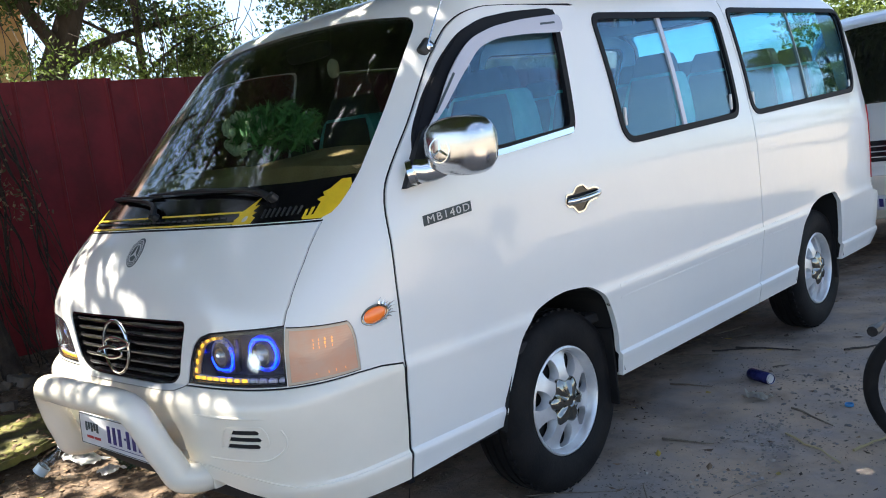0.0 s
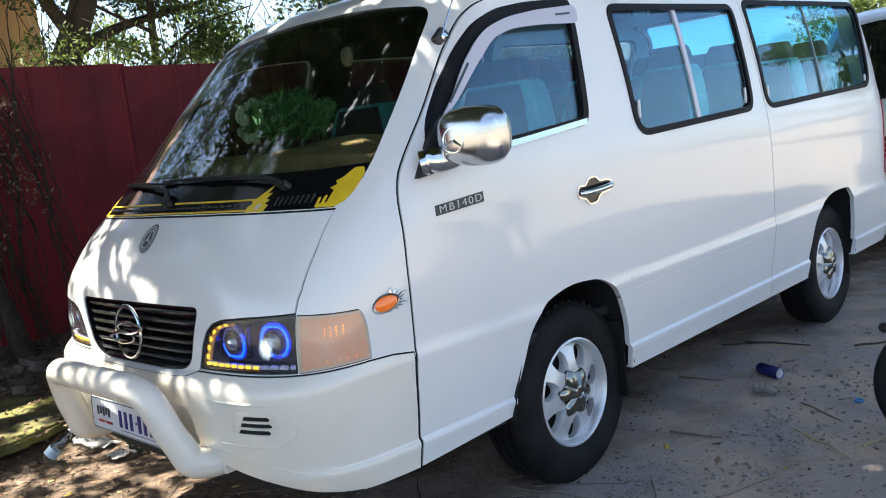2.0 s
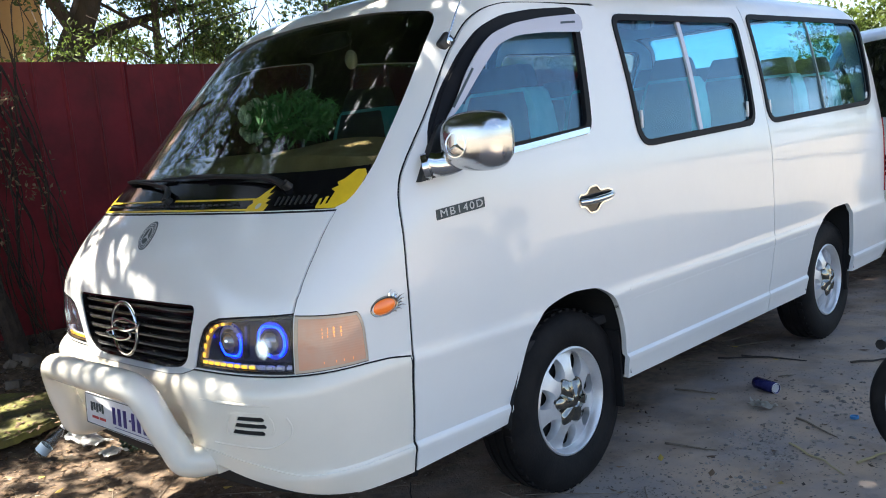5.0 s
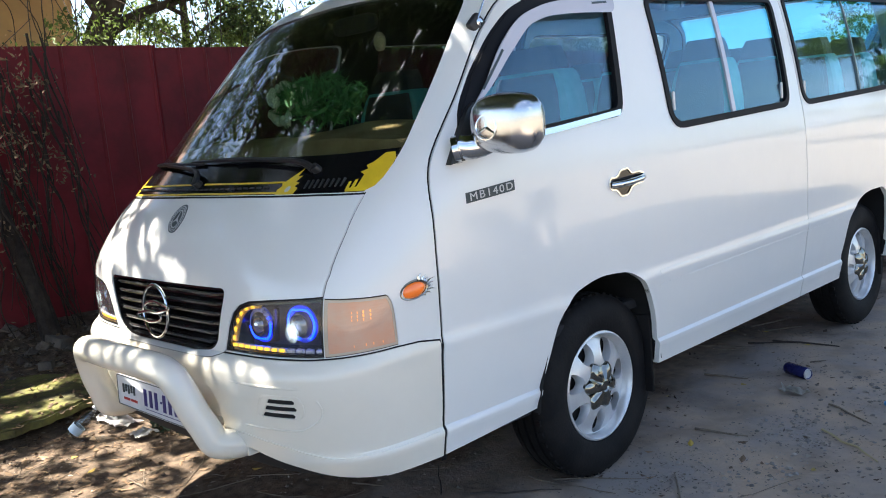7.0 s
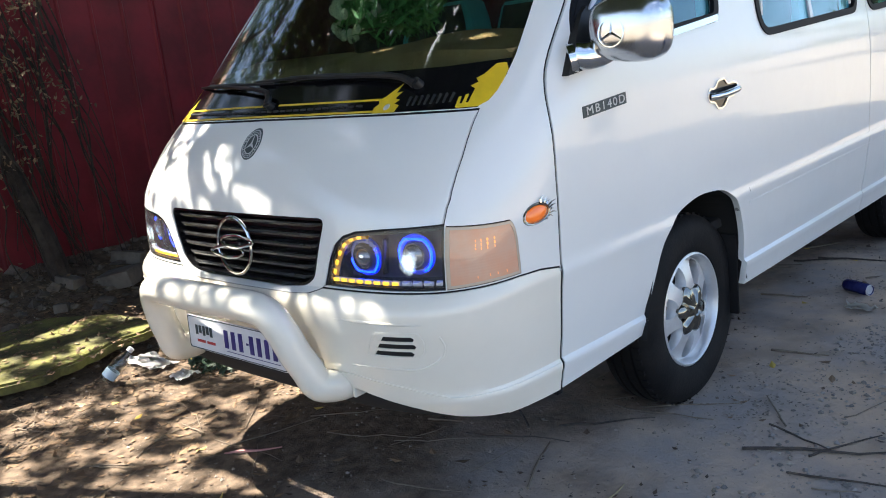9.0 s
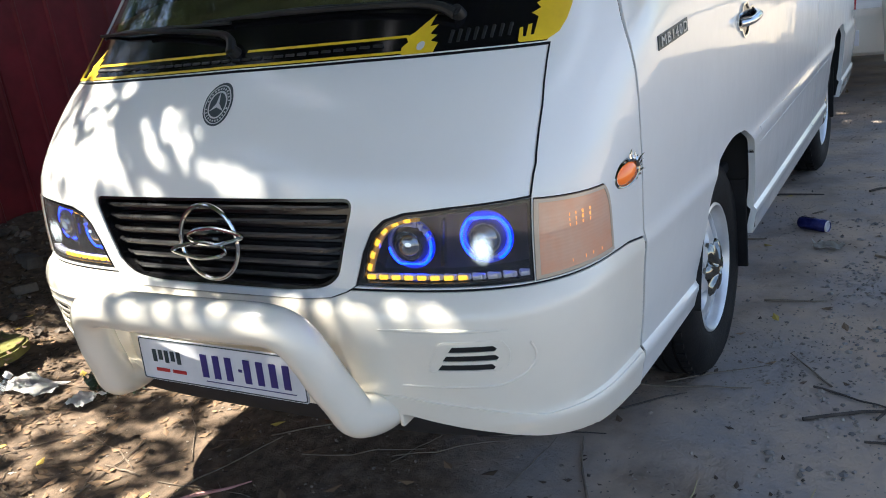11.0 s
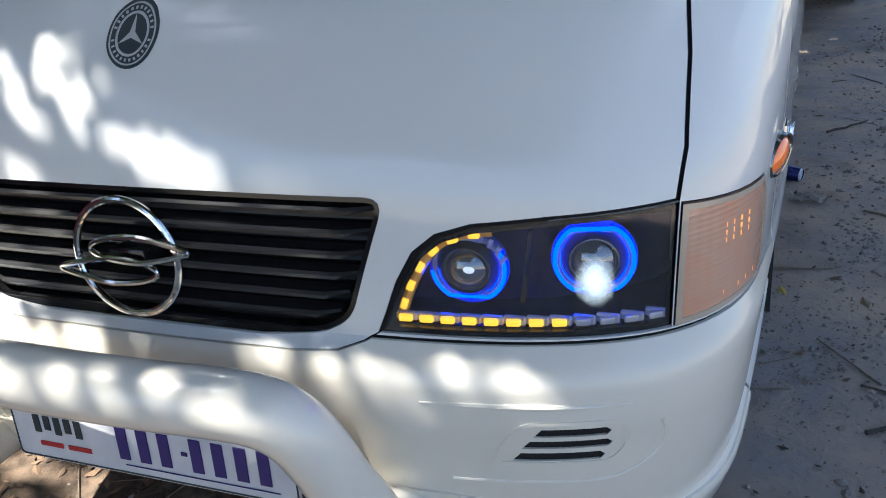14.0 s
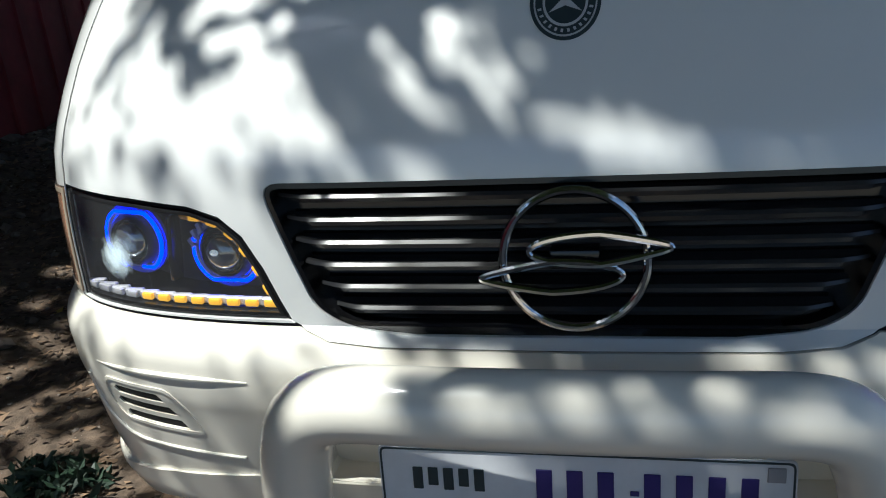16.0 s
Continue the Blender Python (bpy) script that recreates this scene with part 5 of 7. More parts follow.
ant = part("aerial", box(-0.013, 0.013, -0.03, 0.03, -0.03, 0.03, 0.010, 3), BLACK, van, "aerial with black base")
ant.matrix_basis = pose(0.752, 0.905, 1.692, -45, 0, -12)
part("aerial_rod", tube([(0.765, 0.90, 1.71), (0.764, 0.955, 1.80), (0.755, 1.06, 1.93), (0.74, 1.15, 2.02)], 0.003, 6), CHROME, ant).matrix_basis = ant.matrix_basis.inverted()
part("aerial_knob", lathe([(-0.012, 0.001), (-0.012, 0.012), (0.006, 0.012), (0.010, 0.001)], "x", 20), CHROME, ant).matrix_basis = pose(0.012, -0.004, 0.005)
part("tail_lamp", slice_of(rounded([(4.64, 0.80), (5.0, 0.80), (5.0, 1.26), (4.635, 1.26)], 0.02), "x", 0.3, 1.3, -0.006, 0.002), material("tail_lens", (0.42, 0.015, 0.02), 0.15, coat=1.0), van, "red tail lamp")

# ---- van: cowl, yellow film and wipers ----
cowl_poly = [(-0.7545, 1.29), (-0.752, 1.27), (-0.728, 1.2145), (-0.60, 1.2195), (-0.35, 1.2245), (0.0, 1.2265), (0.35, 1.2245), (0.60, 1.2195), (0.728, 1.2145), (0.752, 1.27), (0.7545, 1.29),
             (0.745, 1.330), (0.60, 1.326), (0.30, 1.330), (0.0, 1.332), (-0.30, 1.330), (-0.60, 1.326), (-0.745, 1.330)]
COWLBLACK = material("cowl_black", (0.005, 0.005, 0.006), 0.10, rough_var=0.05, bump_scale=14)
COWLBLACK.node_tree.nodes["Principled BSDF"].inputs["Specular IOR Level"].default_value = 0.25
cowl = decal("cowl", cowl_poly, van, COWLBLACK, b=1.0, d0=-0.0005, d1=0.003, label="gloss black cowl with yellow film lines")


def film(name, poly):
    decal(name, poly, cowl, YELLOW, b=1.0, d0=-0.0018, d1=-0.0006, label="yellow film")


film("film_line", [(-0.72, 1.2165), (-0.60, 1.2215), (-0.35, 1.2265), (0.0, 1.2285), (0.30, 1.227), (0.46, 1.2245), (0.46, 1.2295), (0.30, 1.232), (0.0, 1.2335), (-0.35, 1.2315), (-0.60, 1.2265), (-0.72, 1.2215)])
film("film_line", [(-0.56, 1.2515), (-0.25, 1.2565), (-0.03, 1.2575), (-0.03, 1.2625), (-0.25, 1.2615), (-0.56, 1.2565)])
film("film_line", [(0.03, 1.2575), (0.25, 1.256), (0.45, 1.2535), (0.45, 1.2585), (0.25, 1.261), (0.03, 1.2625)])
BIRD = [(0.448, 1.2225), (0.516, 1.2215), (0.519, 1.238), (0.503, 1.243), (0.513, 1.252), (0.497, 1.256), (0.508, 1.272), (0.491, 1.270), (0.497, 1.292), (0.478, 1.276), (0.463, 1.262), (0.447, 1.254), (0.455, 1.245), (0.444, 1.236)]
film("film_bird", BIRD)
film("film_bird", [(x - 1.075, z - 0.001) for x, z in BIRD])
decal("film_eye", circle(0.008, 20, 0.486, 1.236), cowl, BADGE, b=1.0, d0=-0.0032, d1=-0.0018)
FLAME = [(0.682, 1.2185), (0.728, 1.2165), (0.745, 1.228), (0.752, 1.25), (0.754, 1.275), (0.753, 1.302), (0.742, 1.320), (0.722, 1.320), (0.706, 1.296), (0.692, 1.288), (0.702, 1.278), (0.688, 1.270), (0.702, 1.262),
         (0.703, 1.230), (0.697, 1.229), (0.694, 1.250), (0.688, 1.249), (0.690, 1.228), (0.684, 1.228), (0.679, 1.246), (0.674, 1.245), (0.678, 1.222)]
film("film_flame", FLAME)
film("film_flame", mirror(FLAME))
for k in range(30):
    x = -0.54 + k * 0.032
    part("cowl_fin", box(x - 0.012, x + 0.012, -0.003, 0.004, -0.003, 0.003), BLACK, cowl).matrix_basis = pose(0, front_at(abs(x), 1.243) - 0.001, 1.243, -42)
for k in range(8):
    x = 0.545 + k * 0.016
    part("cowl_fin", box(x - 0.003, x + 0.003, -0.003, 0.003, -0.016, 0.016), BLACK, cowl).matrix_basis = pose(0, front_at(x, 1.245) - 0.001, 1.245, -42)


def wiper(pivot, elbow, tip0, tip1):
    def at(x, z, off):
        return Vector((x, front_at(abs(x), z) - off, z))
    w = part("wiper", tube(smoothed([at(*tip0, 0.014), at((tip0[0] * 2 + tip1[0]) / 3, (tip0[1] * 2 + tip1[1]) / 3 + 0.004, 0.02), at((tip0[0] + 2 * tip1[0]) / 3, (tip0[1] + 2 * tip1[1]) / 3 + 0.004, 0.02), at(*tip1, 0.014)], 4),
             [0.0045] * 4 + [0.0075] * 5 + [0.0045] * 4, 8), BLACK, van, "black wiper blade and arm")
    mid = at((tip0[0] + tip1[0]) / 2, (tip0[1] + tip1[1]) / 2 + 0.004, 0.028)
    part("wiper_arm", tube(smoothed([at(*pivot, 0.022), at(*elbow, 0.034), mid], 5), [0.014, 0.013, 0.012, 0.011, 0.010, 0.009, 0.008, 0.007, 0.006, 0.006, 0.006], 8), BLACK, w)
    part("wiper_pivot", lathe([(-0.012, 0.001), (-0.012, 0.014), (0.02, 0.017), (0.02, 0.001)], "y", 18), BLACK, w).matrix_basis = Matrix.Translation(at(*pivot, 0.012)) @ pose(0, 0, 0, -42)


wiper((-0.005, 1.262), (-0.06, 1.306), (-0.70, 1.326), (-0.06, 1.326))
wiper((0.545, 1.290), (0.46, 1.318), (-0.16, 1.334), (0.42, 1.326))


# ---- van: inside ----
TEAL = material("teal_cloth", (0.10, 0.45, 0.45), 0.85, second=(0.14, 0.52, 0.52), scale=30, bump=0.2, bump_scale=300)
GREYCLOTH = material("grey_cloth", (0.040, 0.042, 0.052), 0.85, second=(0.060, 0.062, 0.075), scale=24, bump=0.2, bump_scale=300)
DASHTOP = material("brown_dash_cloth", (0.42, 0.25, 0.11), 0.85, second=(0.62, 0.41, 0.20), scale=5, bump=0.3, bump_scale=60)
part("cabin_floor", box(-0.80, 0.80, 0.42, 4.7, 0.60, 0.64, 0.01), LINER, van)
bm = bmesh.new()
rows = []
for y, z in ((0.30, 1.05), (0.36, 1.22), (0.50, 1.350), (0.72, 1.395), (0.86, 1.365), (0.93, 1.22), (0.90, 0.95), (0.86, 0.70), (0.45, 0.70)):
    row = []
    for i in range(17):
        x = -0.74 + 1.48 * i / 16
        hump = 0.025 * math.exp(-((x - 0.42) / 0.22) ** 2) if z > 1.2 else 0.0
        row.append(bm.verts.new((x * (0.90 if y < 0.45 else 1.0), y + (0.22 if y < 0.45 else 0.05) * abs(x / 0.74) ** 3, z + hump)))
    rows.append(row)
for a, b in zip(rows, rows[1:] + rows[:1]):
    for i in range(16):
        bm.faces.new((a[i], a[i + 1], b[i + 1], b[i]))
bm.faces.new([r[0] for r in rows])
bm.faces.new([r[-1] for r in rows])
part("dashboard", bm, DASHTOP, van, "dashboard under a brown cloth")
wheel_path = [(0.19 * math.cos(a), 0.19 * math.sin(a), 0) for a in [2 * math.pi * k / 40 for k in range(40)]]
steering = part("steering_wheel", tube(wheel_path, 0.014, 8, loop=True), BLACK, van)
steering.matrix_basis = pose(0.40, 1.02, 1.27, 35, 0, 0)
part("spoke", box(-0.18, 0.18, -0.02, 0.02, -0.01, 0.005, 0.004), BLACK, steering)


def backrest_sheet(rows, depth, rake, front=0.0):
    """A padded slab from rows of (height, half width): rounded front edges, flat back."""
    b = bmesh.new()
    loops = []
    for z, h in rows:
        edge = min(0.03, h * 0.3)
        ring_ = ((-h, -0.30 * depth), (-h + edge * 0.4, -0.46 * depth), (-h + edge, -0.5 * depth), (h - edge, -0.5 * depth), (h - edge * 0.4, -0.46 * depth), (h, -0.30 * depth), (h, 0.5 * depth), (-h, 0.5 * depth))
        loops.append([b.verts.new((px, rake * z + py - front, z)) for px, py in ring_])
    for p, q in zip(loops, loops[1:]):
        for i in range(8):
            b.faces.new((p[i], p[(i + 1) % 8], q[(i + 1) % 8], q[i]))
    b.faces.new(loops[0])
    b.faces.new(loops[-1])
    return b


def seat(x, y, width, base=1.06, middle=None):
    h = width / 2
    s = part("seat", backrest_sheet([(0.0, 0.92 * h), (0.10, h), (0.30, 0.97 * h), (0.42, 0.84 * h), (0.485, 0.72 * h), (0.505, 0.62 * h)], 0.11, 0.16), TEAL, van, "teal cloth seat with grey centre")
    s.matrix_basis = pose(x, y, base)
    part("backrest_centre", backrest_sheet([(0.04, 0.66 * h), (0.14, 0.74 * h), (0.30, 0.74 * h), (0.42, 0.66 * h), (0.49, 0.56 * h)], 0.05, 0.16, 0.042), middle or GREYCLOTH, s, "cloth centre")
    part("headrest", backrest_sheet([(0.488, 0.56 * h), (0.51, 0.60 * h), (0.56, 0.54 * h), (0.59, 0.46 * h), (0.60, 0.42 * h)], 0.085, 0.16, 0.012), middle or GREYCLOTH, s, "dark cloth headrest")
    part("cushion", box(-h, h, -0.42, 0.05, -0.12, 0.02, 0.04, 3), TEAL, s)
    return s


seat(0.42, 1.50, 0.50, 1.05)
seat(-0.42, 1.50, 0.50, 1.05)
seat(0.0, 1.56, 0.34, 1.02)
for y in (2.58, 3.17, 3.76, 4.27):
    for x in (0.58, 0.13, -0.56):
        seat(x, y, 0.36)

PLANTGREEN = material("plant_leaf", (0.10, 0.30, 0.09), 0.5, island=0.35)
BUD = material("plant_bud", (0.65, 0.75, 0.50), 0.5, island=0.2)


def leaf_mesh(name, centres, size, mat, parent=None, label="", long=2.0, droop=0.3, seed=1, flat=0.0):
    """Many small folded leaves at given centres (x, y, z): each a kite of two halves bent at the rib."""
    rng = np.random.default_rng(seed)
    n = len(centres)
    c = np.asarray(centres, float)
    d = rng.normal(size=(n, 3))
    d[:, 2] = d[:, 2] * (1 - flat) - droop
    d /= np.linalg.norm(d, axis=1)[:, None]
    u = np.cross(d, rng.normal(size=(n, 3)) * (1 - flat) + np.array((0, 0, flat * 2)))
    u /= np.linalg.norm(u, axis=1)[:, None]
    nrm = np.cross(d, u)
    s = (size * rng.uniform(0.6, 1.35, n))[:, None]
    w = s / long
    v = np.stack([c - d * s / 2, c + u * w / 2 + nrm * w * 0.16 - d * s * 0.08, c + d * s / 2, c - u * w / 2 + nrm * w * 0.16 - d * s * 0.08, c - d * s * 0.05], 1).reshape(-1, 3)
    i = np.arange(n)[:, None] * 5
    f = np.concatenate([i + np.array([k]) for k in ([0, 1, 4], [1, 2, 4], [2, 3, 4], [3, 0, 4])], 0)
    me = bpy.data.meshes.new(name)
    me.from_pydata(v.tolist(), [], f.tolist())
    me.materials.append(mat)
    ob = new(name, me)
    if parent:
        ob.parent = parent
    if label:
        ob["label"] = label
    return ob


plant = empty("potted_plant", "bushy green artificial plant with pale buds on the dashboard", "plant", m=pose(-0.02, 0.74, 1.36))
part("pot", lathe([(0.0, 0.01), (0.0, 0.055), (0.10, 0.075), (0.105, 0.07), (0.09, 0.01)], "z", 28), BLACK, plant)
rng = np.random.default_rng(5)
a = rng.normal(size=(520, 3))
a /= np.linalg.norm(a, axis=1)[:, None]
pc = a * (rng.uniform(0.3, 1, 520) ** 0.6)[:, None] * np.array((0.23, 0.13, 0.10)) + np.array((0.09, 0.02, 0.15))
leaf_mesh("foliage", pc, 0.085, PLANTGREEN, plant, "narrow green leaves", 6.5, 0.1, 6)
buds = bmesh.new()
for k in range(60):
    d = Vector(rng.normal(size=3)).normalized()
    d.y = -abs(d.y)
    p = Vector((d.x * 0.10 - 0.03, d.y * 0.13 + 0.01, 0.15 + d.z * 0.085))
    bmesh.ops.create_uvsphere(buds, u_segments=8, v_segments=6, radius=0.0145, matrix=Matrix.Translation(p) @ Matrix.Diagonal((0.8, 0.8, 1.3, 1)))
part("buds", buds, BUD, plant, "pale green buds")

ornament = part("ornament", superball(0.026, 0.02, 0.036, 0.9), material("beige_cloth", (0.35, 0.31, 0.20), 0.9, second=(0.4, 0.36, 0.22), scale=30), van, "small beige charm hung below the roof")
ornament.matrix_basis = pose(0.16, 1.0, 1.715)
part("cord", tube([(0, 0, 0.03), (0, 0.02, 0.20)], 0.002, 6), BLACK, ornament)
rear_mirror = part("rear_view_mirror", superball(0.13, 0.018, 0.035, 0.5), BLACK, van)
rear_mirror.matrix_basis = pose(0.0, 1.02, 1.80, 10)
part("mirror_stalk", tube([(0, 0.0, 0.02), (0, 0.04, 0.14)], 0.008, 8), BLACK, rear_mirror)

# ---- the second minibus, parked behind ----
def build_other_van():
    other = empty("minibus", "second white minibus parked further back", "van", m=pose(0.62, 5.70, 0.0))
    me = bpy.data.meshes.new("body")
    b = hull(0.0)
    b.to_mesh(me)
    b.free()
    part("body", me, PAINT, other)
    part("windshield", slice_of(inset(WIND, 0.004), "y", -0.6, 1.15, -0.004, 0.0), material("dark_glass", (0.01, 0.012, 0.013), 0.03, coat=1.0), other, "dark windshield")
    part("grille", slice_of([(-0.74, 0.80), (0.74, 0.80), (0.74, 0.955), (-0.74, 0.955)], "y", -0.6, 0.5, -0.004, 0.0), GLOSSBLACK, other, "black grille")
    for k in range(3):
        part("grille_bar", slice_of([(-0.50, 0.83 + k * 0.04), (0.50, 0.83 + k * 0.04), (0.50, 0.838 + k * 0.04), (-0.50, 0.838 + k * 0.04)], "y", -0.6, 0.5, -0.008, 0.0), ALLOY, other)
    for s in (1, -1):
        q = [(0.52, 0.815), (0.73, 0.815), (0.73, 0.94), (0.52, 0.94)]
        part("headlamp", slice_of(q if s > 0 else mirror(q), "y", -0.6, 0.5, -0.008, 0.0), CLEAR, other)
        part("bumper_post", tube(smoothed([(s * 0.40, -0.06, 0.34), (s * 0.40, -0.09, 0.50), (s * 0.38, -0.06, 0.75)], 4), 0.035, 10), CREAM, other)
    part("bumper", slice_of([(-1, 0.36), (1, 0.36), (1, 0.70), (-1, 0.70)], "y", -0.6, 0.50, -0.03, 0.0), CREAM, other)
    p = part("number_plate", box(-0.20, 0.20, -0.006, 0.006, -0.055, 0.055, 0.004), PLATEWHITE, other, "white number plate")
    p.matrix_basis = pose(0.0, -0.01, 0.50)
    for k in range(5):
        part("plate_bar", box(-0.06 + k * 0.045, -0.03 + k * 0.045, -0.009, -0.005, -0.03, 0.03), PLATEBLUE, p)
    for c in HUBS:
        w = copy_thing(first, pose(*c) if c[0] > 0 else pose(*c) @ pose(0, 0, 0, 0, 0, 180))
        w.parent = other
    return other


build_other_van()


# ---- motorbike: its front end stands beside the van ----
def build_motorbike():
    bike = empty("motorbike", "parked motorbike with black tyres and spoked wheels", "motorbike", m=pose(1.885, 2.17, 0, 0, 0, -75))
    steel = material("bike_steel", (0.5, 0.51, 0.53), 0.25, 0.9)
    dark = material("bike_black", (0.015, 0.015, 0.017), 0.35, second=(0.03, 0.03, 0.03), scale=12)
    paint = material("bike_paint", (0.05, 0.07, 0.16), 0.2, coat=1.0)
    for y in (0.0, 1.25):
        prof = [(0.030 * math.cos(a), 0.240 + 0.029 * math.sin(a)) for a in [2 * math.pi * k / 16 for k in range(16)]]
        w = part("wheel", lathe(prof, "x", 56), RUBBER, bike, "narrow black tyre on a spoked rim")
        w.matrix_basis = pose(0, y, 0.27)
        part("rim", lathe([(-0.018, 0.216), (-0.016, 0.202), (0.0, 0.194), (0.016, 0.202), (0.018, 0.216)], "x", 56), steel, w)
        part("hub", lathe([(-0.05, 0.01), (-0.05, 0.045), (-0.03, 0.05), (-0.02, 0.032), (0.02, 0.032), (0.03, 0.05), (0.05, 0.045), (0.05, 0.01)], "x", 28), steel, w)
        for k in range(28):
            a0 = 2 * math.pi * k / 28
            a1 = a0 + (0.5 if k % 2 else -0.5)
            sx = 0.028 if (k // 2) % 2 else -0.028
            part("spoke", tube([(sx, 0.045 * math.cos(a1), 0.045 * math.sin(a1)), (0, 0.19 * math.cos(a0), 0.19 * math.sin(a0))], 0.0016, 5), steel, w)
    for s in (-1, 1):
        part("fork_leg", tube([(s * 0.075, 0.0, 0.27), (s * 0.075, 0.17, 0.72), (s * 0.06, 0.24, 0.92)], 0.018, 10), dark, bike)
        part("handlebar", tube(smoothed([(0, 0.26, 0.98), (s * 0.12, 0.27, 1.02), (s * 0.30, 0.36, 1.02)], 4), 0.012, 8), dark, bike)
        part("footrest", tube([(s * 0.06, 0.62, 0.28), (s * 0.20, 0.60, 0.29)], 0.014, 8), dark, bike)
    part("body_shell", superball(0.11, 0.42, 0.16, 0.7), paint, bike).matrix_basis = pose(0, 0.66, 0.60, -8)
    part("engine", superball(0.10, 0.20, 0.11, 0.6), steel, bike).matrix_basis = pose(0, 0.62, 0.34)
    part("saddle", superball(0.12, 0.36, 0.05, 0.6), dark, bike).matrix_basis = pose(0, 0.98, 0.78)
    part("headlamp", superball(0.09, 0.08, 0.09, 0.8), paint, bike).matrix_basis = pose(0, 0.18, 0.93)
    part("lever", tube(smoothed([(1.589, 2.355, 0.420), (1.589, 2.465, 0.420), (1.579, 2.719, 0.420)], 4), [0.022] * 4 + [0.014] * 5, 8), dark, bike).matrix_basis = pose(1.885, 2.17, 0, 0, 0, -75).inverted()
    return bike


build_motorbike()


# ---- trees ----
BARK = material("bark", (0.045, 0.033, 0.024), 0.95, second=(0.085, 0.064, 0.048), scale=9, bump=0.8, bump_scale=30, stretch=(1, 1, 0.25))


def leafy(name, base, island, through_light):
    """Leaf surface: part of the light passes through the blade."""
    m = material(name, base, 0.55, island=island)
    nt = m.node_tree
    b, out = nt.nodes["Principled BSDF"], nt.nodes["Material Output"]
    t, mix = nt.nodes.new("ShaderNodeBsdfTranslucent"), nt.nodes.new("ShaderNodeMixShader")
    nt.links.new(b.inputs["Base Color"].links[0].from_socket, t.inputs["Color"])
    mix.inputs["Fac"].default_value = through_light
    nt.links.new(b.outputs["BSDF"], mix.inputs[1])
    nt.links.new(t.outputs["BSDF"], mix.inputs[2])
    nt.links.new(mix.outputs["Shader"], out.inputs["Surface"])
    return m


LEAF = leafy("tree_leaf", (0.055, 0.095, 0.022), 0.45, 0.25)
# Paler copy of the same leaf, with sunlight put into its colour.
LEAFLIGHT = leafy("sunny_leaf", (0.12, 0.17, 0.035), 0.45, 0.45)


def limb(points, r0, r1, bm=None):
    pts = smoothed(points, 5)
    n = len(pts)
    return tube(pts, [r0 + (r1 - r0) * i / (n - 1) for i in range(n)], 9, bm)


def clump_points(centres, radius, each, seed, squash=0.7):
    rng = np.random.default_rng(seed)
    out = []
    for c in centres:
        d = rng.normal(size=(each, 3))
        d /= np.linalg.norm(d, axis=1)[:, None]
        d *= (rng.uniform(0, 1, each) ** 0.5)[:, None] * radius * rng.uniform(0.6, 1.3)
        d[:, 2] *= squash
        out.append(np.array(c) + d)
    return np.concatenate(out)


def tree(label, base, trunk, branches, centres, radius, each, size, mat, seed, thick=0.12, group=""):
    t = empty("tree", label, "tree", group, m=Matrix.Translation(base))
    back = Matrix.Translation(base).inverted()
    part("trunk", limb(trunk, thick, thick * 0.55), BARK, t).matrix_basis = back
    for b in branches:
        part("branch", limb(b, thick * 0.42, thick * 0.10), BARK, t).matrix_basis = back
    leaf_mesh("crown", clump_points(centres, radius, each, seed), size, mat, t, "", 2.2, 0.25, seed).matrix_basis = back
    return t


rng = np.random.default_rng(11)
# the trees behind the fence: leaning trunk, thin trunk, open crowns
def box_points(n, lo, hi):
    return [tuple(rng.uniform(lo, hi)) for _ in range(n)]


def parted(centres):
    """Crown clumps with a break in them, where the open sky shows between two boughs."""
    return [c for c in centres if not (abs(c[1] - 4.25 + 0.5 * (c[0] + 4.8)) < 0.40 and c[2] > 2.62)]


tree("leaning tree with open leafy crown behind the fence", (-5.0, 1.25, 0.0), [(-5.0, 1.25, 0.0), (-5.0, 1.75, 1.3), (-5.0, 2.18, 2.31), (-5.0, 2.50, 3.0), (-5.1, 3.0, 4.3)],
     [[(-5.0, 2.3, 2.6), (-4.8, 1.9, 3.1), (-4.7, 1.6, 3.7)], [(-5.0, 2.55, 3.05), (-5.2, 3.6, 3.4), (-5.4, 4.6, 3.5)], [(-5.0, 2.2, 2.4), (-4.9, 2.7, 2.65), (-4.9, 3.6, 2.9)]],
     parted(box_points(60, (-6.0, 3.0, 2.75), (-4.2, 7.0, 4.6)) + box_points(24, (-5.4, 2.9, 2.3), (-3.9, 6.5, 2.9))) + box_points(22, (-5.6, 1.3, 2.85), (-4.4, 3.2, 3.7)), 0.30, 300, 0.056, LEAF, 21, 0.17)
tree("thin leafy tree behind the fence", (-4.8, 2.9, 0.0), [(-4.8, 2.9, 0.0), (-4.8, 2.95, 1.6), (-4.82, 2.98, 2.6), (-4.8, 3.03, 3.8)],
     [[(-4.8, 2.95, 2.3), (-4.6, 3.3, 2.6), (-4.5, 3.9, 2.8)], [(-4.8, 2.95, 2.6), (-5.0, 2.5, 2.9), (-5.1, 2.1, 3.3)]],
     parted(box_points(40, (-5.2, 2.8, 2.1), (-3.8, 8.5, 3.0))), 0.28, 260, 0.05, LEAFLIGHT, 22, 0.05)
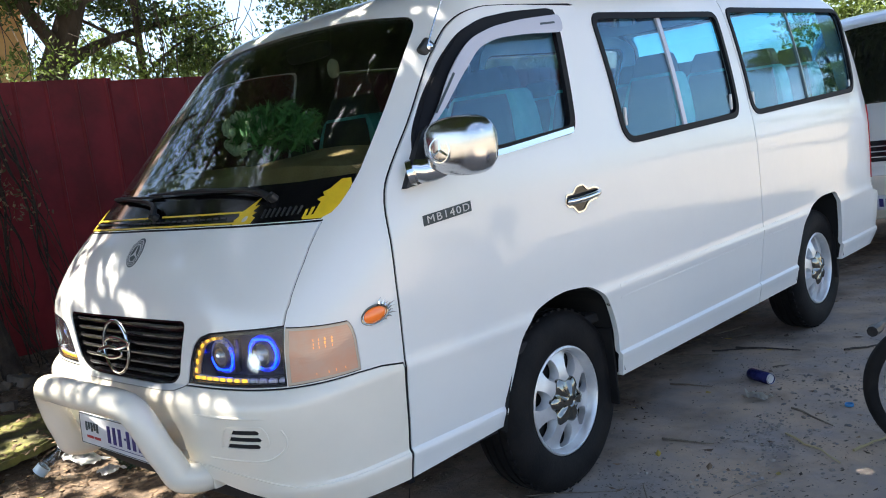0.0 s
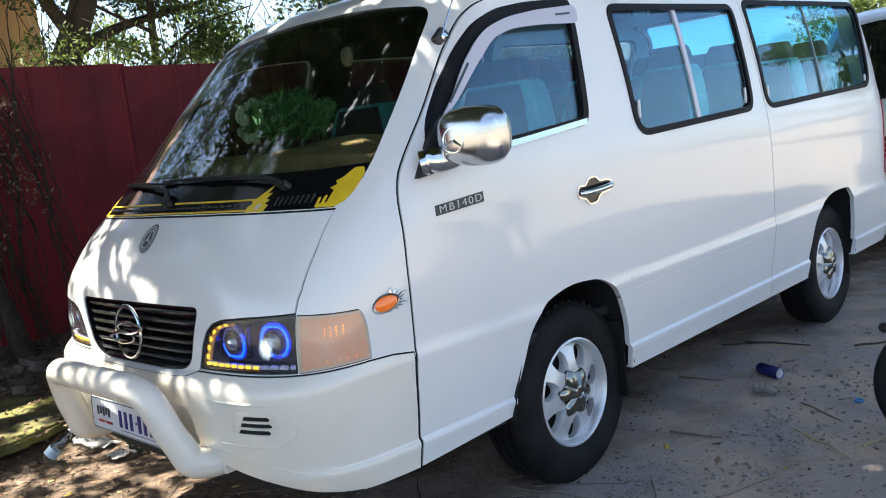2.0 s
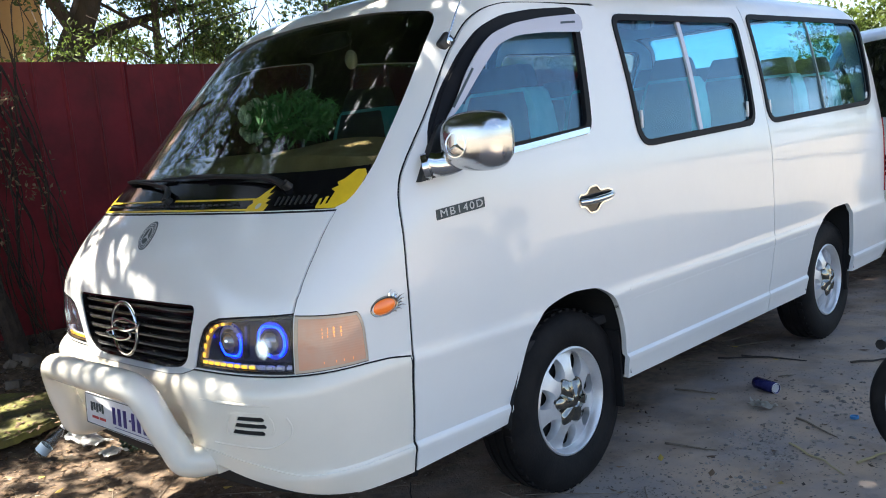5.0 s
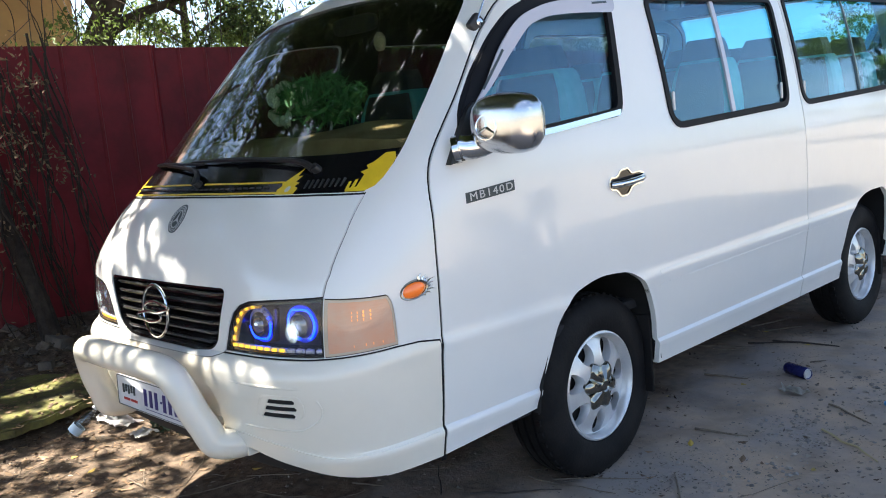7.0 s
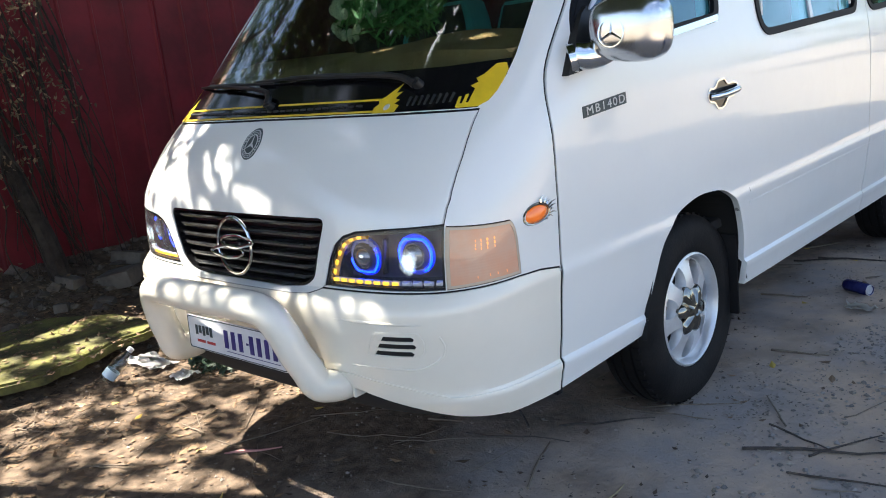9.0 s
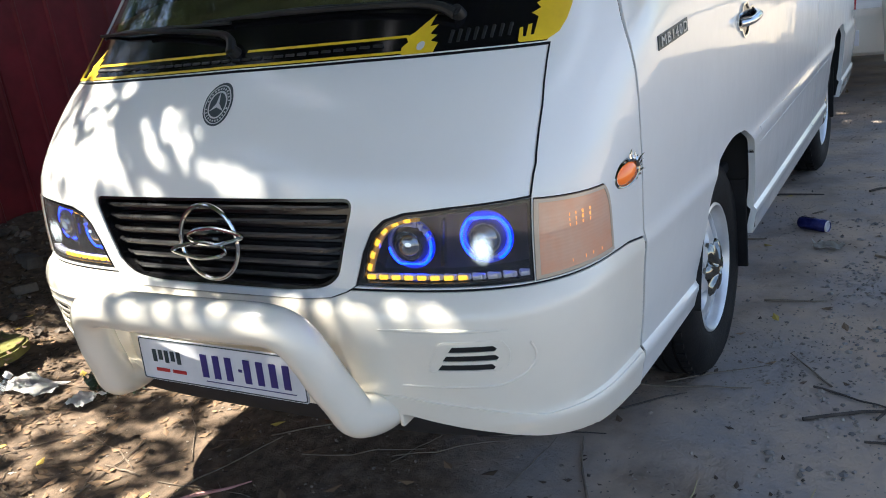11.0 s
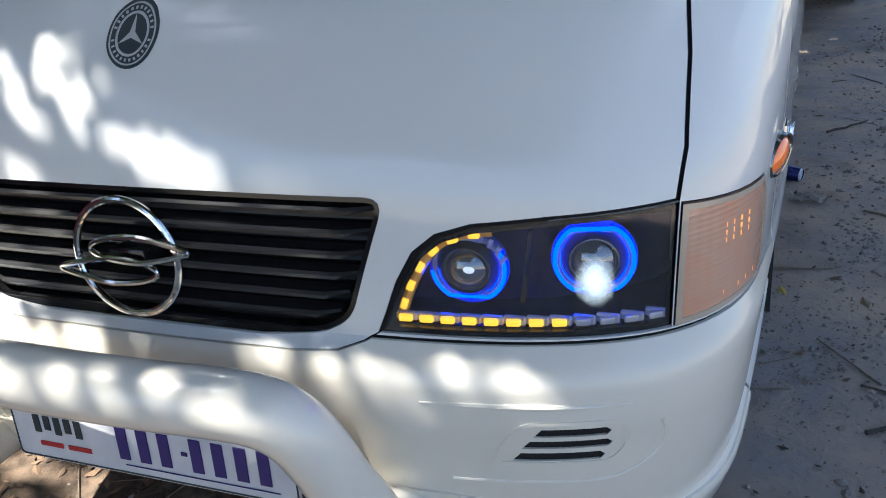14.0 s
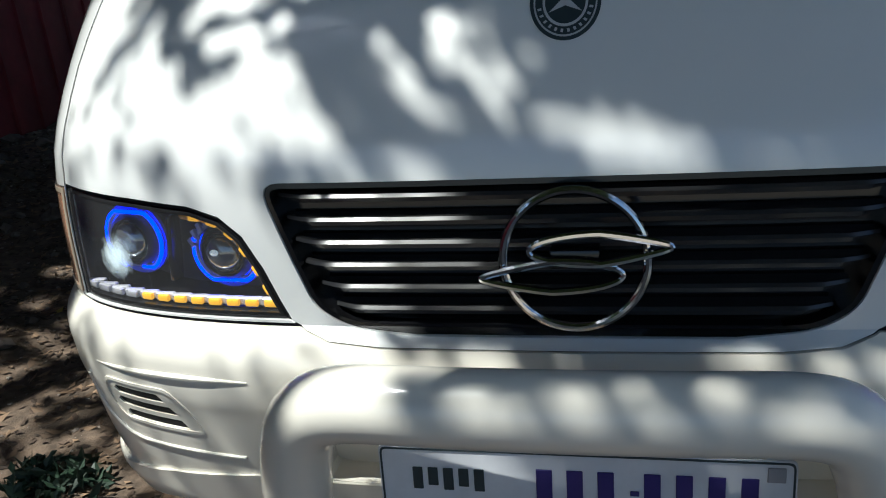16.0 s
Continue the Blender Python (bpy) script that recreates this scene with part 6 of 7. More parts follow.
tree("tall leafy tree rising behind the fence", (-6.6, -0.6, 0.0), [(-6.6, -0.6, 0), (-6.5, -0.5, 2.4), (-6.5, -0.2, 5.0), (-6.6, 0.2, 7.0)],
     [[(-6.5, -0.5, 3.2), (-6.0, 1.0, 4.6), (-5.8, 2.4, 5.4)], [(-6.5, -0.4, 3.8), (-6.6, -2.0, 4.8), (-6.8, -3.0, 5.6)], [(-6.5, -0.2, 4.8), (-5.8, -0.4, 5.8), (-5.4, -0.6, 6.6)], [(-6.5, 0, 5.4), (-6.8, 2.0, 6.4), (-7.0, 4.0, 7.0)]],
     box_points(190, (-8.6, -5.5, 4.4), (-5.8, 6.5, 7.8)) + box_points(130, (-8.2, -6.0, 2.0), (-5.0, 0.6, 4.4)), 0.60, 210, 0.13, LEAF, 27, 0.15)
tree("tall tree with dense crown beyond the yard", (-9.5, 12.0, 0.0), [(-9.5, 12.0, 0.0), (-9.4, 12.1, 2.5), (-9.5, 12.3, 5.0)], [[(-9.4, 12.1, 2.5), (-8.8, 13.5, 3.6), (-8.5, 15, 4.2)], [(-9.4, 12.1, 2.8), (-9.9, 11.0, 3.8), (-10, 10.2, 4.4)]],
     box_points(60, (-11.5, 10.0, 2.2), (-8.5, 16.5, 6.5)), 0.7, 190, 0.12, LEAF, 23, 0.16)
shrub = empty("hedge", "tangled green shrubs along the back of the fence", "hedge", m=pose(-4.2, 4, 0))
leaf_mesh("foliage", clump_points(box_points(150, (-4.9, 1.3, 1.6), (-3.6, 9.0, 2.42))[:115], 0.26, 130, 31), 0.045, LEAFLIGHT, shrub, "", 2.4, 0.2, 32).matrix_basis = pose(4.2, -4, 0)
stems = bmesh.new()
for k in range(120):
    y = rng.uniform(0.6, 7.0)
    p = Vector((rng.uniform(-4.8, -3.6), y, 0.0))
    pts = [p]
    for i in range(6):
        p = p + Vector((rng.normal() * 0.12, rng.normal() * 0.26, 0.44 + rng.normal() * 0.10))
        pts.append(p)
    limb(pts, 0.008, 0.003, stems)
part("stem_tangle", stems, BARK, shrub, "bare tangled stems").matrix_basis = pose(4.2, -4, 0)
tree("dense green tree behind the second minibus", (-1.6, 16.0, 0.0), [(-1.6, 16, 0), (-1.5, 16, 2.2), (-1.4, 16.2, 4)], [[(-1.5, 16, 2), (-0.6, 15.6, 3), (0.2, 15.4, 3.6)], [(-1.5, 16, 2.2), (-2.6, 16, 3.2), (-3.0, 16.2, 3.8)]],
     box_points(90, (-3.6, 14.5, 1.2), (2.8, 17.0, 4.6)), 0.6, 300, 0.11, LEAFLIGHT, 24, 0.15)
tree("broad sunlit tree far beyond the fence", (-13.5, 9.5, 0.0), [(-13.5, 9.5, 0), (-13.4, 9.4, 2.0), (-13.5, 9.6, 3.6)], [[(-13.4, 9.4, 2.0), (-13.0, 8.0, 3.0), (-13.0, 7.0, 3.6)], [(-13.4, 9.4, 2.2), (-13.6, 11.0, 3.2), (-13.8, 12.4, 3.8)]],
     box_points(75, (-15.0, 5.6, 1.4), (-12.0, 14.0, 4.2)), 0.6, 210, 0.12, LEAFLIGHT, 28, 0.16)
house = empty("house", "ochre-painted house beyond the fence", "house", m=pose(-11.0, 0.0, 0))
part("wall", box(-2.0, 2.0, 0.8, 3.72, 0.0, 3.9, 0.02), material("ochre_plaster", (0.55, 0.36, 0.15), 0.9, second=(0.46, 0.30, 0.13), scale=1.5), house)
part("roof", prism([(-2.5, 3.85), (2.5, 3.85), (2.5, 3.95), (0.0, 5.2), (-2.5, 3.95)], "y", 0.4, 4.1), material("roof_rust", (0.22, 0.10, 0.07), 0.8, second=(0.3, 0.16, 0.1), scale=3), house)

# the yard's shade tree: its trunk stands clear of the view, its unseen crown shaped to shade the van
SHADE_Z = 5.0


# Unseen low spray added here: its openings place sun patches on the nose.
OPENINGS = ((-0.52, 0.255, 0.220, 0.120), (-0.25, 0.275, 0.085, 0.040), (-0.20, 0.110, 0.220, 0.036), (-0.20, 0.185, 0.070, 0.044), (-0.34, 0.155, 0.080, 0.030), (0.03, 0.222, 0.105, 0.052), (0.17, 0.168, 0.085, 0.022), (-0.29, 0.205, 0.17, 0.058), (-0.42, 0.090, 0.26, 0.060), (-0.62, 0.150, 0.20, 0.080), (-0.08, 0.152, 0.045, 0.018), (0.24, 0.151, 0.080, 0.018),
            (0.36, 0.146, 0.080, 0.012), (-0.48, 0.125, 0.22, 0.050), (-0.58, 0.055, 0.24, 0.055), (-0.27, 0.030, 0.27, 0.036), (-0.25, -0.055, 0.21, 0.045), (0.16, -0.030, 0.045, 0.018), (0.31, -0.026, 0.050, 0.016),
            (0.38, 0.042, 0.090, 0.018), (0.55, 0.060, 0.10, 0.016), (0.23, 0.046, 0.050, 0.013), (-0.66, 0.25, 0.080, 0.080))
SHUT = ((-0.30, 0.262, 0.035, 0.014), (-0.07, 0.180, 0.028, 0.020), (0.02, 0.205, 0.022, 0.014), (0.09, 0.190, 0.03, 0.010), (-0.02, 0.245, 0.018, 0.012), (0.04, -0.036, 0.070, 0.016))


def over_front(X, Y):
    return -0.85 < X < 0.95 and -0.085 < Y < 0.32


def open_over_front(X, Y):
    """How far a spot lies from the openings of the low twig spray over the van's nose: below 1 inside one."""
    u, v = X + 0.030 * noise.noise((X * 9, Y * 30, 1.0)), Y + 0.010 * noise.noise((X * 10, Y * 34, 4.0))

    def reach(spots):
        return min(((u - x) / a) ** 2 + ((v - y) / b) ** 2 for x, y, a, b in spots)

    rag = 0.75 * noise.noise((X * 17, Y * 58, 2.0)) + 0.45 * noise.noise((X * 38, Y * 120, 6.0))
    return max(reach(OPENINGS), 2.0 - reach(SHUT)) + rag


def sun_gap(X, Y):
    """How open the crown is over a spot on the ground, along the sun's way: 0 shut, 1 open."""
    if over_front(X, Y):
        return 1.0 if open_over_front(X, Y) < 1 else 0.0
    rag = 0.16 * noise.noise((X * 2.6, Y * 2.6, 3.3)) + 0.10 * noise.noise((X * 7.0, Y * 7.0, 5.5))
    edge = max(-0.42, min(0.60, -0.20 + 3.0 * (0.31 - Y))) if Y > -0.25 else -0.1
    if Y > 0.32:
        edge = -0.9 if Y > 0.52 else -0.25
    right = 1 / (1 + math.exp((X - edge + 1.2 * rag) / 0.05))
    left = 1 / (1 + math.exp((-2.9 - X + 2 * rag) / 0.12))
    front = 1 / (1 + math.exp((-1.0 - Y) / 0.12))
    back = 1 / (1 + math.exp((Y - 1.3 + rag) / 0.10))
    return right * left * front * back


def near_gap(X, Y, d=0.075):
    return any(sun_gap(X + i * d, Y + j * d) > 0.5 for i, j in ((0, 0), (1, 0), (-1, 0), (0, 1), (0, -1)))


def lifted(X, Y, z):
    """A spot of the shade, raised along the sun's way to the crown's height."""
    return (X - 0.43 * (z - 0.7), Y - 0.25 * (z - 0.7), z)


def shade_points(n, seed):
    rng = np.random.default_rng(seed)
    out = []
    while len(out) < n:
        X, Y, z = rng.uniform(-4.0, 5.2), rng.uniform(-7.6, 9.6), SHADE_Z + rng.normal() * 0.32
        edge = 0.7 * noise.noise((X * 0.7, Y * 0.7, 7.0))
        # Crown's edge is stretched to cut sky light on bonnet and side panels.
        if X > 4.5 + edge or X < -3.1 + 0.5 * edge or Y < -7.0 + edge or Y > 9.0 + edge:
            continue
        if -0.99 < X < 1.09 and -0.22 < Y < 0.46:
            continue
        if -3.4 < X < 0.9 and -1.5 < Y < 1.8 and near_gap(X, Y):
            continue
        if 0.1 < X < 0.95 and 0.8 < Y < 1.7 and noise.noise((X * 7.0, Y * 7.0, 1.5)) > 0.22:
            continue
        if X < -2.2 and noise.noise((X * 3.1, Y * 3.1, 4.2)) < -0.5:
            continue
        out.append(lifted(X, Y, z))
    dense = 0
    while dense < 1700:
        X, Y = rng.uniform(-0.1, 1.3), rng.uniform(-0.7, 0.75)
        if not near_gap(X, Y) and not -0.22 < Y < 0.46:
            out.append(lifted(X, Y, SHADE_Z + rng.normal() * 0.25))
            dense += 1
    return np.array(out)


def dapple_points(n, seed):
    """Small twig leaves that break up the crown's opening."""
    rng = np.random.default_rng(seed)
    out = []
    while len(out) < n:
        X, Y = rng.uniform(-3.2, 1.0), rng.uniform(-1.3, 1.6)
        mottle = noise.noise((X * 6.2, Y * 6.2, 6.1)) + 0.6 * noise.noise((X * 14.0, Y * 14.0, 2.7))
        if over_front(X, Y):
            continue
        if sun_gap(X, Y) > 0.5:
            if mottle < ((0.07 if X < 0.05 else -0.16 if X < 0.33 else 0.0) if X > -1.0 else -0.10):
                continue
        elif not near_gap(X, Y, 0.09):
            continue
        out.append(lifted(X, Y, SHADE_Z + rng.normal() * 0.12))
    return np.array(out)


def spray_points(n, seed):
    """Leaves of the low spray, all but its openings."""
    rng = np.random.default_rng(seed)
    out = []
    while len(out) < n:
        X, Y = rng.uniform(-1.05, 1.16), rng.uniform(-0.28, 0.52)
        if over_front(X, Y):
            share = max(0.02, min(1.0, (open_over_front(X, Y) - 0.45) / 1.6)) ** 1.3
        else:
            share = 1.0 if sun_gap(X, Y) < 0.5 else 0.0
        if rng.uniform() < share:
            out.append(lifted(X, Y, 3.9 + rng.normal() * 0.06))
    return np.array(out)


shade = empty("tree", "broad shade tree whose crown spreads over the van", "tree", m=pose(-5.2, -3.4, 0))
inv = pose(-5.2, -3.4, 0).inverted()
part("trunk", limb([(-5.2, -3.4, 0), (-5.1, -3.3, 1.6), (-4.8, -3.0, 3.2), (-4.2, -2.4, 4.6)], 0.20, 0.12), BARK, shade).matrix_basis = inv
for b in ([(-4.2, -2.4, 4.6), (-2.2, -2.4, 5.0), (0.6, -1.6, 5.2)], [(-4.4, -2.6, 4.2), (-4.6, 0.2, 4.9), (-3.4, 3.4, 5.2), (-2.0, 6.0, 5.3)], [(-4.5, -2.4, 4.4), (-3.4, 1.0, 5.1), (-0.6, 2.6, 5.3), (1.2, 3.2, 5.3)], [(-4.4, -2.6, 4.2), (-4.6, -3.6, 5.0), (-4.0, -4.2, 5.2)], [(-4.6, -2.8, 3.8), (-3.0, -1.6, 3.6), (-1.6, -0.85, 3.95)]):
    part("branch", limb(b, 0.085, 0.02), BARK, shade).matrix_basis = inv
leaf_mesh("crown", shade_points(105000, 41), 0.168, LEAF, shade, "", 1.7, 0.10, 42, 0.5).matrix_basis = inv
leaf_mesh("twig_foliage", dapple_points(10500, 43), 0.062, LEAF, shade, "", 1.7, 0.10, 44, 0.5).matrix_basis = inv
leaf_mesh("low_spray", spray_points(30000, 45), 0.038, LEAF, shade, "", 1.7, 0.10, 46, 0.6).matrix_basis = inv

tree("tree across the yard, mirrored in the side windows", (6.2, 21.0, 0.0), [(6.2, 21, 0), (6.1, 21, 2.2), (6.1, 21.2, 4.6)], [[(6.1, 21, 3.2), (5.6, 20.8, 4.0), (5.2, 20.6, 4.6)], [(6.1, 21, 3.4), (6.8, 21.2, 4.2), (7.2, 21.3, 4.8)]],
     box_points(85, (4.6, 20.0, 4.1), (7.5, 22.0, 5.6)) + box_points(34, (4.4, 20, 2.8), (6.4, 22, 3.8)) + box_points(10, (4.0, 20, 1.0), (9.5, 22, 2.4)), 0.46, 300, 0.085, LEAFLIGHT, 25, 0.12)

# ---- litter and stones on the ground ----
STONE = material("rubble", (0.20, 0.17, 0.145), 0.9, second=(0.31, 0.26, 0.215), scale=12, island=0.35, bump=0.4, bump_scale=40)
DRYLEAF = material("dry_leaf", (0.17, 0.11, 0.065), 0.85, island=0.6)
TWIG = material("dry_twig", (0.13, 0.10, 0.075), 0.9, second=(0.20, 0.16, 0.12), scale=20)


def pebbles(name, pts, lo, hi, mat, label, seed):
    rng = np.random.default_rng(seed)
    vs, fs = [], []
    tmpl = [(1, 0, 0), (-1, 0, 0), (0, 1, 0), (0, -1, 0), (0, 0, 1), (0, 0, -0.6), (0.62, 0.62, 0.45), (-0.62, 0.6, 0.4), (0.6, -0.62, 0.42), (-0.6, -0.6, 0.5)]
    tf = [(0, 2, 6), (2, 4, 6), (4, 0, 6), (2, 1, 7), (1, 4, 7), (4, 2, 7), (1, 3, 9), (3, 4, 9), (4, 1, 9), (3, 0, 8), (0, 4, 8), (4, 3, 8), (2, 0, 5), (1, 2, 5), (3, 1, 5), (0, 3, 5)]
    for x, y in pts:
        s = lo * (hi / lo) ** (rng.uniform() ** 2.2)
        e = rng.uniform(0.6, 1.2, 3) * s
        a = rng.uniform(0, 6.28)
        ca, sa = math.cos(a), math.sin(a)
        k = len(vs)
        j = rng.uniform(0.75, 1.25, len(tmpl))
        for (px, py, pz), q in zip(tmpl, j):
            px, py, pz = px * e[0] * q, py * e[1] * q, pz * e[2] * 0.7 * q
            vs.append((x + px * ca - py * sa, y + px * sa + py * ca, ground_z(x, y) + pz + 0.1 * e[2]))
        fs += [tuple(k + i for i in f) for f in tf]
    me = bpy.data.meshes.new(name)
    me.from_pydata(vs, [], fs)
    me.materials.append(mat)
    return tagged(new(name, me), label, "stones", kind="stuff")


def spread(n, x0, x1, y0, y1, seed, keep=None):
    rng = np.random.default_rng(seed)
    out = []
    while len(out) < n:
        p = (rng.uniform(x0, x1), rng.uniform(y0, y1))
        if keep is None or rng.uniform() < keep(*p):
            out.append(p)
    return out


pebbles("grit", spread(11000, -3.2, 3.0, -1.2, 6.0, 51, lambda x, y: 0.25 + 0.75 * max(0, noise.noise((x * 1.6, y * 1.6, 2.0)) * 2)), 0.0022, 0.010, STONE, "loose grit and small stones on the soil", 52)
pebbles("rubble", spread(1500, -3.2, -1.9, -1.0, 7.0, 53, lambda x, y: min(1, (-1.7 - x))), 0.012, 0.06, material("dark_rubble", (0.085, 0.066, 0.052), 0.9, second=(0.165, 0.135, 0.11), scale=12, island=0.45, bump=0.4, bump_scale=40), "broken stones and clods along the fence", 54)
band = lambda x, y: math.exp(-((x - (1.05 + 0.12 * y + 0.12 * math.sin(y * 2))) / 0.22) ** 2) * (0.25 + max(0, noise.noise((x * 5, y * 5, 8.0)) * 2))
pebbles("clods", spread(3000, 0.6, 2.6, -0.3, 6.0, 55, band), 0.003, 0.015, material("grey_clod", (0.19, 0.175, 0.172), 0.95, second=(0.27, 0.235, 0.20), scale=20, island=0.35), "grey crumbly clods in the wheel track", 56)


def ground_leaves(n, x0, x1, y0, y1, size, mat, seed, name, label, keep=None, top=lambda x, y: -1.0):
    pts = spread(n, x0, x1, y0, y1, seed, keep)
    ob = leaf_mesh(name, [(x, y, max(ground_z(x, y), top(x, y)) + 0.006) for x, y in pts], size, mat, None, "", 2.0, 0.0, seed, 0.82)
    return tagged(ob, label, "leaf litter", kind="stuff")


DARKLEAF = material("rotted_leaf", (0.075, 0.05, 0.034), 0.9, island=0.6)
ground_leaves(2600, -3.1, -0.5, -1.0, 5.0, 0.056, DRYLEAF, 66, "dry_leaves", "brown dry leaves scattered over the soil", lambda x, y: 0.2 + 0.8 * max(0, noise.noise((x * 3, y * 3, 9.0)) * 2))
ground_leaves(9000, -3.15, -0.7, -1.0, 5.0, 0.034, DARKLEAF, 67, "rotted_leaves", "dark brown rotting leaf litter towards the fence", lambda x, y: min(1, max(0.08, (-1.0 - x))) * (0.3 + 0.7 * max(0, noise.noise((x * 1.5, y * 1.5, 21.0)) * 2)))
ground_leaves(5500, -3.1, -0.5, -1.0, 5.0, 0.028, DRYLEAF, 61, "dry_leaves", "brown dry leaves scattered over the soil", lambda x, y: 0.3 + 0.7 * max(0, noise.noise((x * 2, y * 2, 5.0)) * 2))
ground_leaves(260, -0.6, 3.2, -1.0, 8.0, 0.045, DRYLEAF, 62, "dry_leaves", "a few dry leaves on the trodden soil")
ground_leaves(90, -2.4, 2.6, -0.8, 5.0, 0.05, material("yellow_leaf", (0.42, 0.30, 0.06), 0.7, island=0.3), 63, "yellow_leaves", "fallen yellow leaves")

CRUMB = material("leaf_crumb", (0.15, 0.125, 0.105), 0.9, island=0.6)
for k, (cx, cy, r) in enumerate(((0.82, 2.98, 0.22), (1.50, 3.9, 0.35), (1.30, 2.05, 0.26), (1.62, 1.60, 0.30), (1.05, 1.45, 0.22), (0.60, 3.6, 0.30), (1.75, 2.4, 0.25))):
    ground_leaves(120, cx - 2 * r, cx + 2 * r, cy - 2 * r, cy + 2 * r, 0.015, CRUMB, 70 + k, "leaf_mould", "dark clump of trodden leaf scraps",
                  lambda x, y: math.exp(-((x - cx) ** 2 + (y - cy) ** 2) / (r * r) * 2.2) * (0.3 + max(0, noise.noise((x * 9, y * 9, 4.0)) * 2)))


def twig(x, y, length, heading, r, mat=TWIG, label="thin dry twig lying on the soil"):
    pts = []
    for i in range(6):
        u = i / 5 - 0.5
        px = x + math.cos(heading) * u * length + random.uniform(-1, 1) * length * 0.03
        py = y + math.sin(heading) * u * length + random.uniform(-1, 1) * length * 0.03
        pts.append((px, py, ground_z(px, py) + r * 0.9 + 0.003))
    o = part("twig", tube(pts, [r, r, r * 0.9, r * 0.8, r * 0.7, r * 0.5], 6), mat)
    return tagged(o, label, "twig", "twigs on the ground")


for k in range(70):
    twig(random.uniform(-2.6, 2.4), random.uniform(-0.9, 5.5), random.uniform(0.08, 0.34), random.uniform(0, 3.14), random.uniform(0.0015, 0.0045))
STRAW = material("straw", (0.38, 0.31, 0.17), 0.8)
twig(1.42, 2.10, 0.34, -0.6, 0.005, STRAW, "pale dry stalk on the soil")
twig(1.60, 2.22, 0.20, 1.2, 0.006, STRAW, "pale dry stalk on the soil")
twig(0.62, 2.63, 0.22, 0.1, 0.005)
twig(1.30, 2.42, 0.26, -0.5, 0.005)
twig(0.95, 1.95, 0.22, 0.2, 0.005)
DARKTWIG = material("dark_twig", (0.04, 0.032, 0.028), 0.9, second=(0.07, 0.055, 0.045), scale=20)
for x, y, length, heading, r in ((1.29, 1.18, 0.42, 0.5, 0.006), (1.36, 1.27, 0.30, 1.1, 0.004), (1.22, 1.25, 0.24, -0.3, 0.004), (1.45, 1.05, 0.36, 0.2, 0.004), (0.62, 1.02, 0.34, 0.7, 0.004), (0.42, 0.78, 0.40, 0.35, 0.003),
                                 (0.30, 0.95, 0.30, 2.4, 0.004), (1.18, 3.55, 0.30, 0.9, 0.006), (0.70, 3.35, 0.36, 0.1, 0.006), (0.55, 3.30, 0.26, 0.5, 0.005)):
    twig(x, y, length, heading, r, DARKTWIG, "dark broken twig on the soil")

can = part("can", lathe([(-0.080, 0.001), (-0.080, 0.024), (-0.076, 0.027), (-0.066, 0.033), (0.066, 0.033), (0.076, 0.028), (0.081, 0.027), (0.079, 0.024), (0.074, 0.023), (0.074, 0.001)], "x", 40),
           material("blue_can", (0.02, 0.025, 0.16), 0.25, 0.6, second=(0.05, 0.06, 0.25), scale=25), None, "crushed dark blue drinks can on the soil")
tagged(can, category="can")
can.matrix_basis = pose(0.905, 2.80, 0.029 + ground_z(0.905, 2.80), 0, 2, -20) @ Matrix.Diagonal((0.87, 0.87, 0.87, 1))
part("can_end", lathe([(0.0765, 0.001), (0.0765, 0.0235), (0.0815, 0.0275), (0.0795, 0.029), (0.0735, 0.030), (0.072, 0.001)], "x", 36), ALLOY, can, "bare metal can end")
cap = part("lost_cap", lathe([(0.0, 0.001), (0.0, 0.017), (0.002, 0.019), (0.012, 0.019), (0.012, 0.016), (0.004, 0.015), (0.004, 0.001)], "z", 28), material("blue_plastic", (0.07, 0.25, 0.5), 0.4), None, "blue plastic bottle cap on the soil")
tagged(cap, category="cap").matrix_basis = pose(1.385, 2.617, ground_z(1.385, 2.617) + 0.003)
bottle = part("bottle", lathe([(0.0, 0.002), (0.0, 0.028), (0.012, 0.033), (0.05, 0.032), (0.055, 0.029), (0.062, 0.032), (0.11, 0.032), (0.14, 0.024), (0.165, 0.013), (0.185, 0.013), (0.185, 0.010), (0.165, 0.010), (0.138, 0.021), (0.108, 0.030), (0.012, 0.031), (0.003, 0.027), (0.003, 0.002)], "x", 28, closed=False),
              glass("clear_plastic_film", (0.86, 0.88, 0.89), 0.06), None, "crumpled clear plastic water bottle")
tagged(bottle, category="bottle").matrix_basis = pose(-1.66, 0.29, ground_z(-1.66, 0.29) + 0.030, 20, -42, 62)
part("bottle_label", lathe([(0.018, 0.0334), (0.060, 0.0336), (0.060, 0.0340), (0.018, 0.0338)], "x", 28), material("pale_blue_film", (0.45, 0.58, 0.72), 0.3), bottle, "pale blue label")
part("bottle_cap", lathe([(0.172, 0.0155), (0.192, 0.0155), (0.193, 0.001), (0.172, 0.001)], "x", 20), material("cap_white", (0.7, 0.72, 0.75), 0.35), bottle, "white cap")


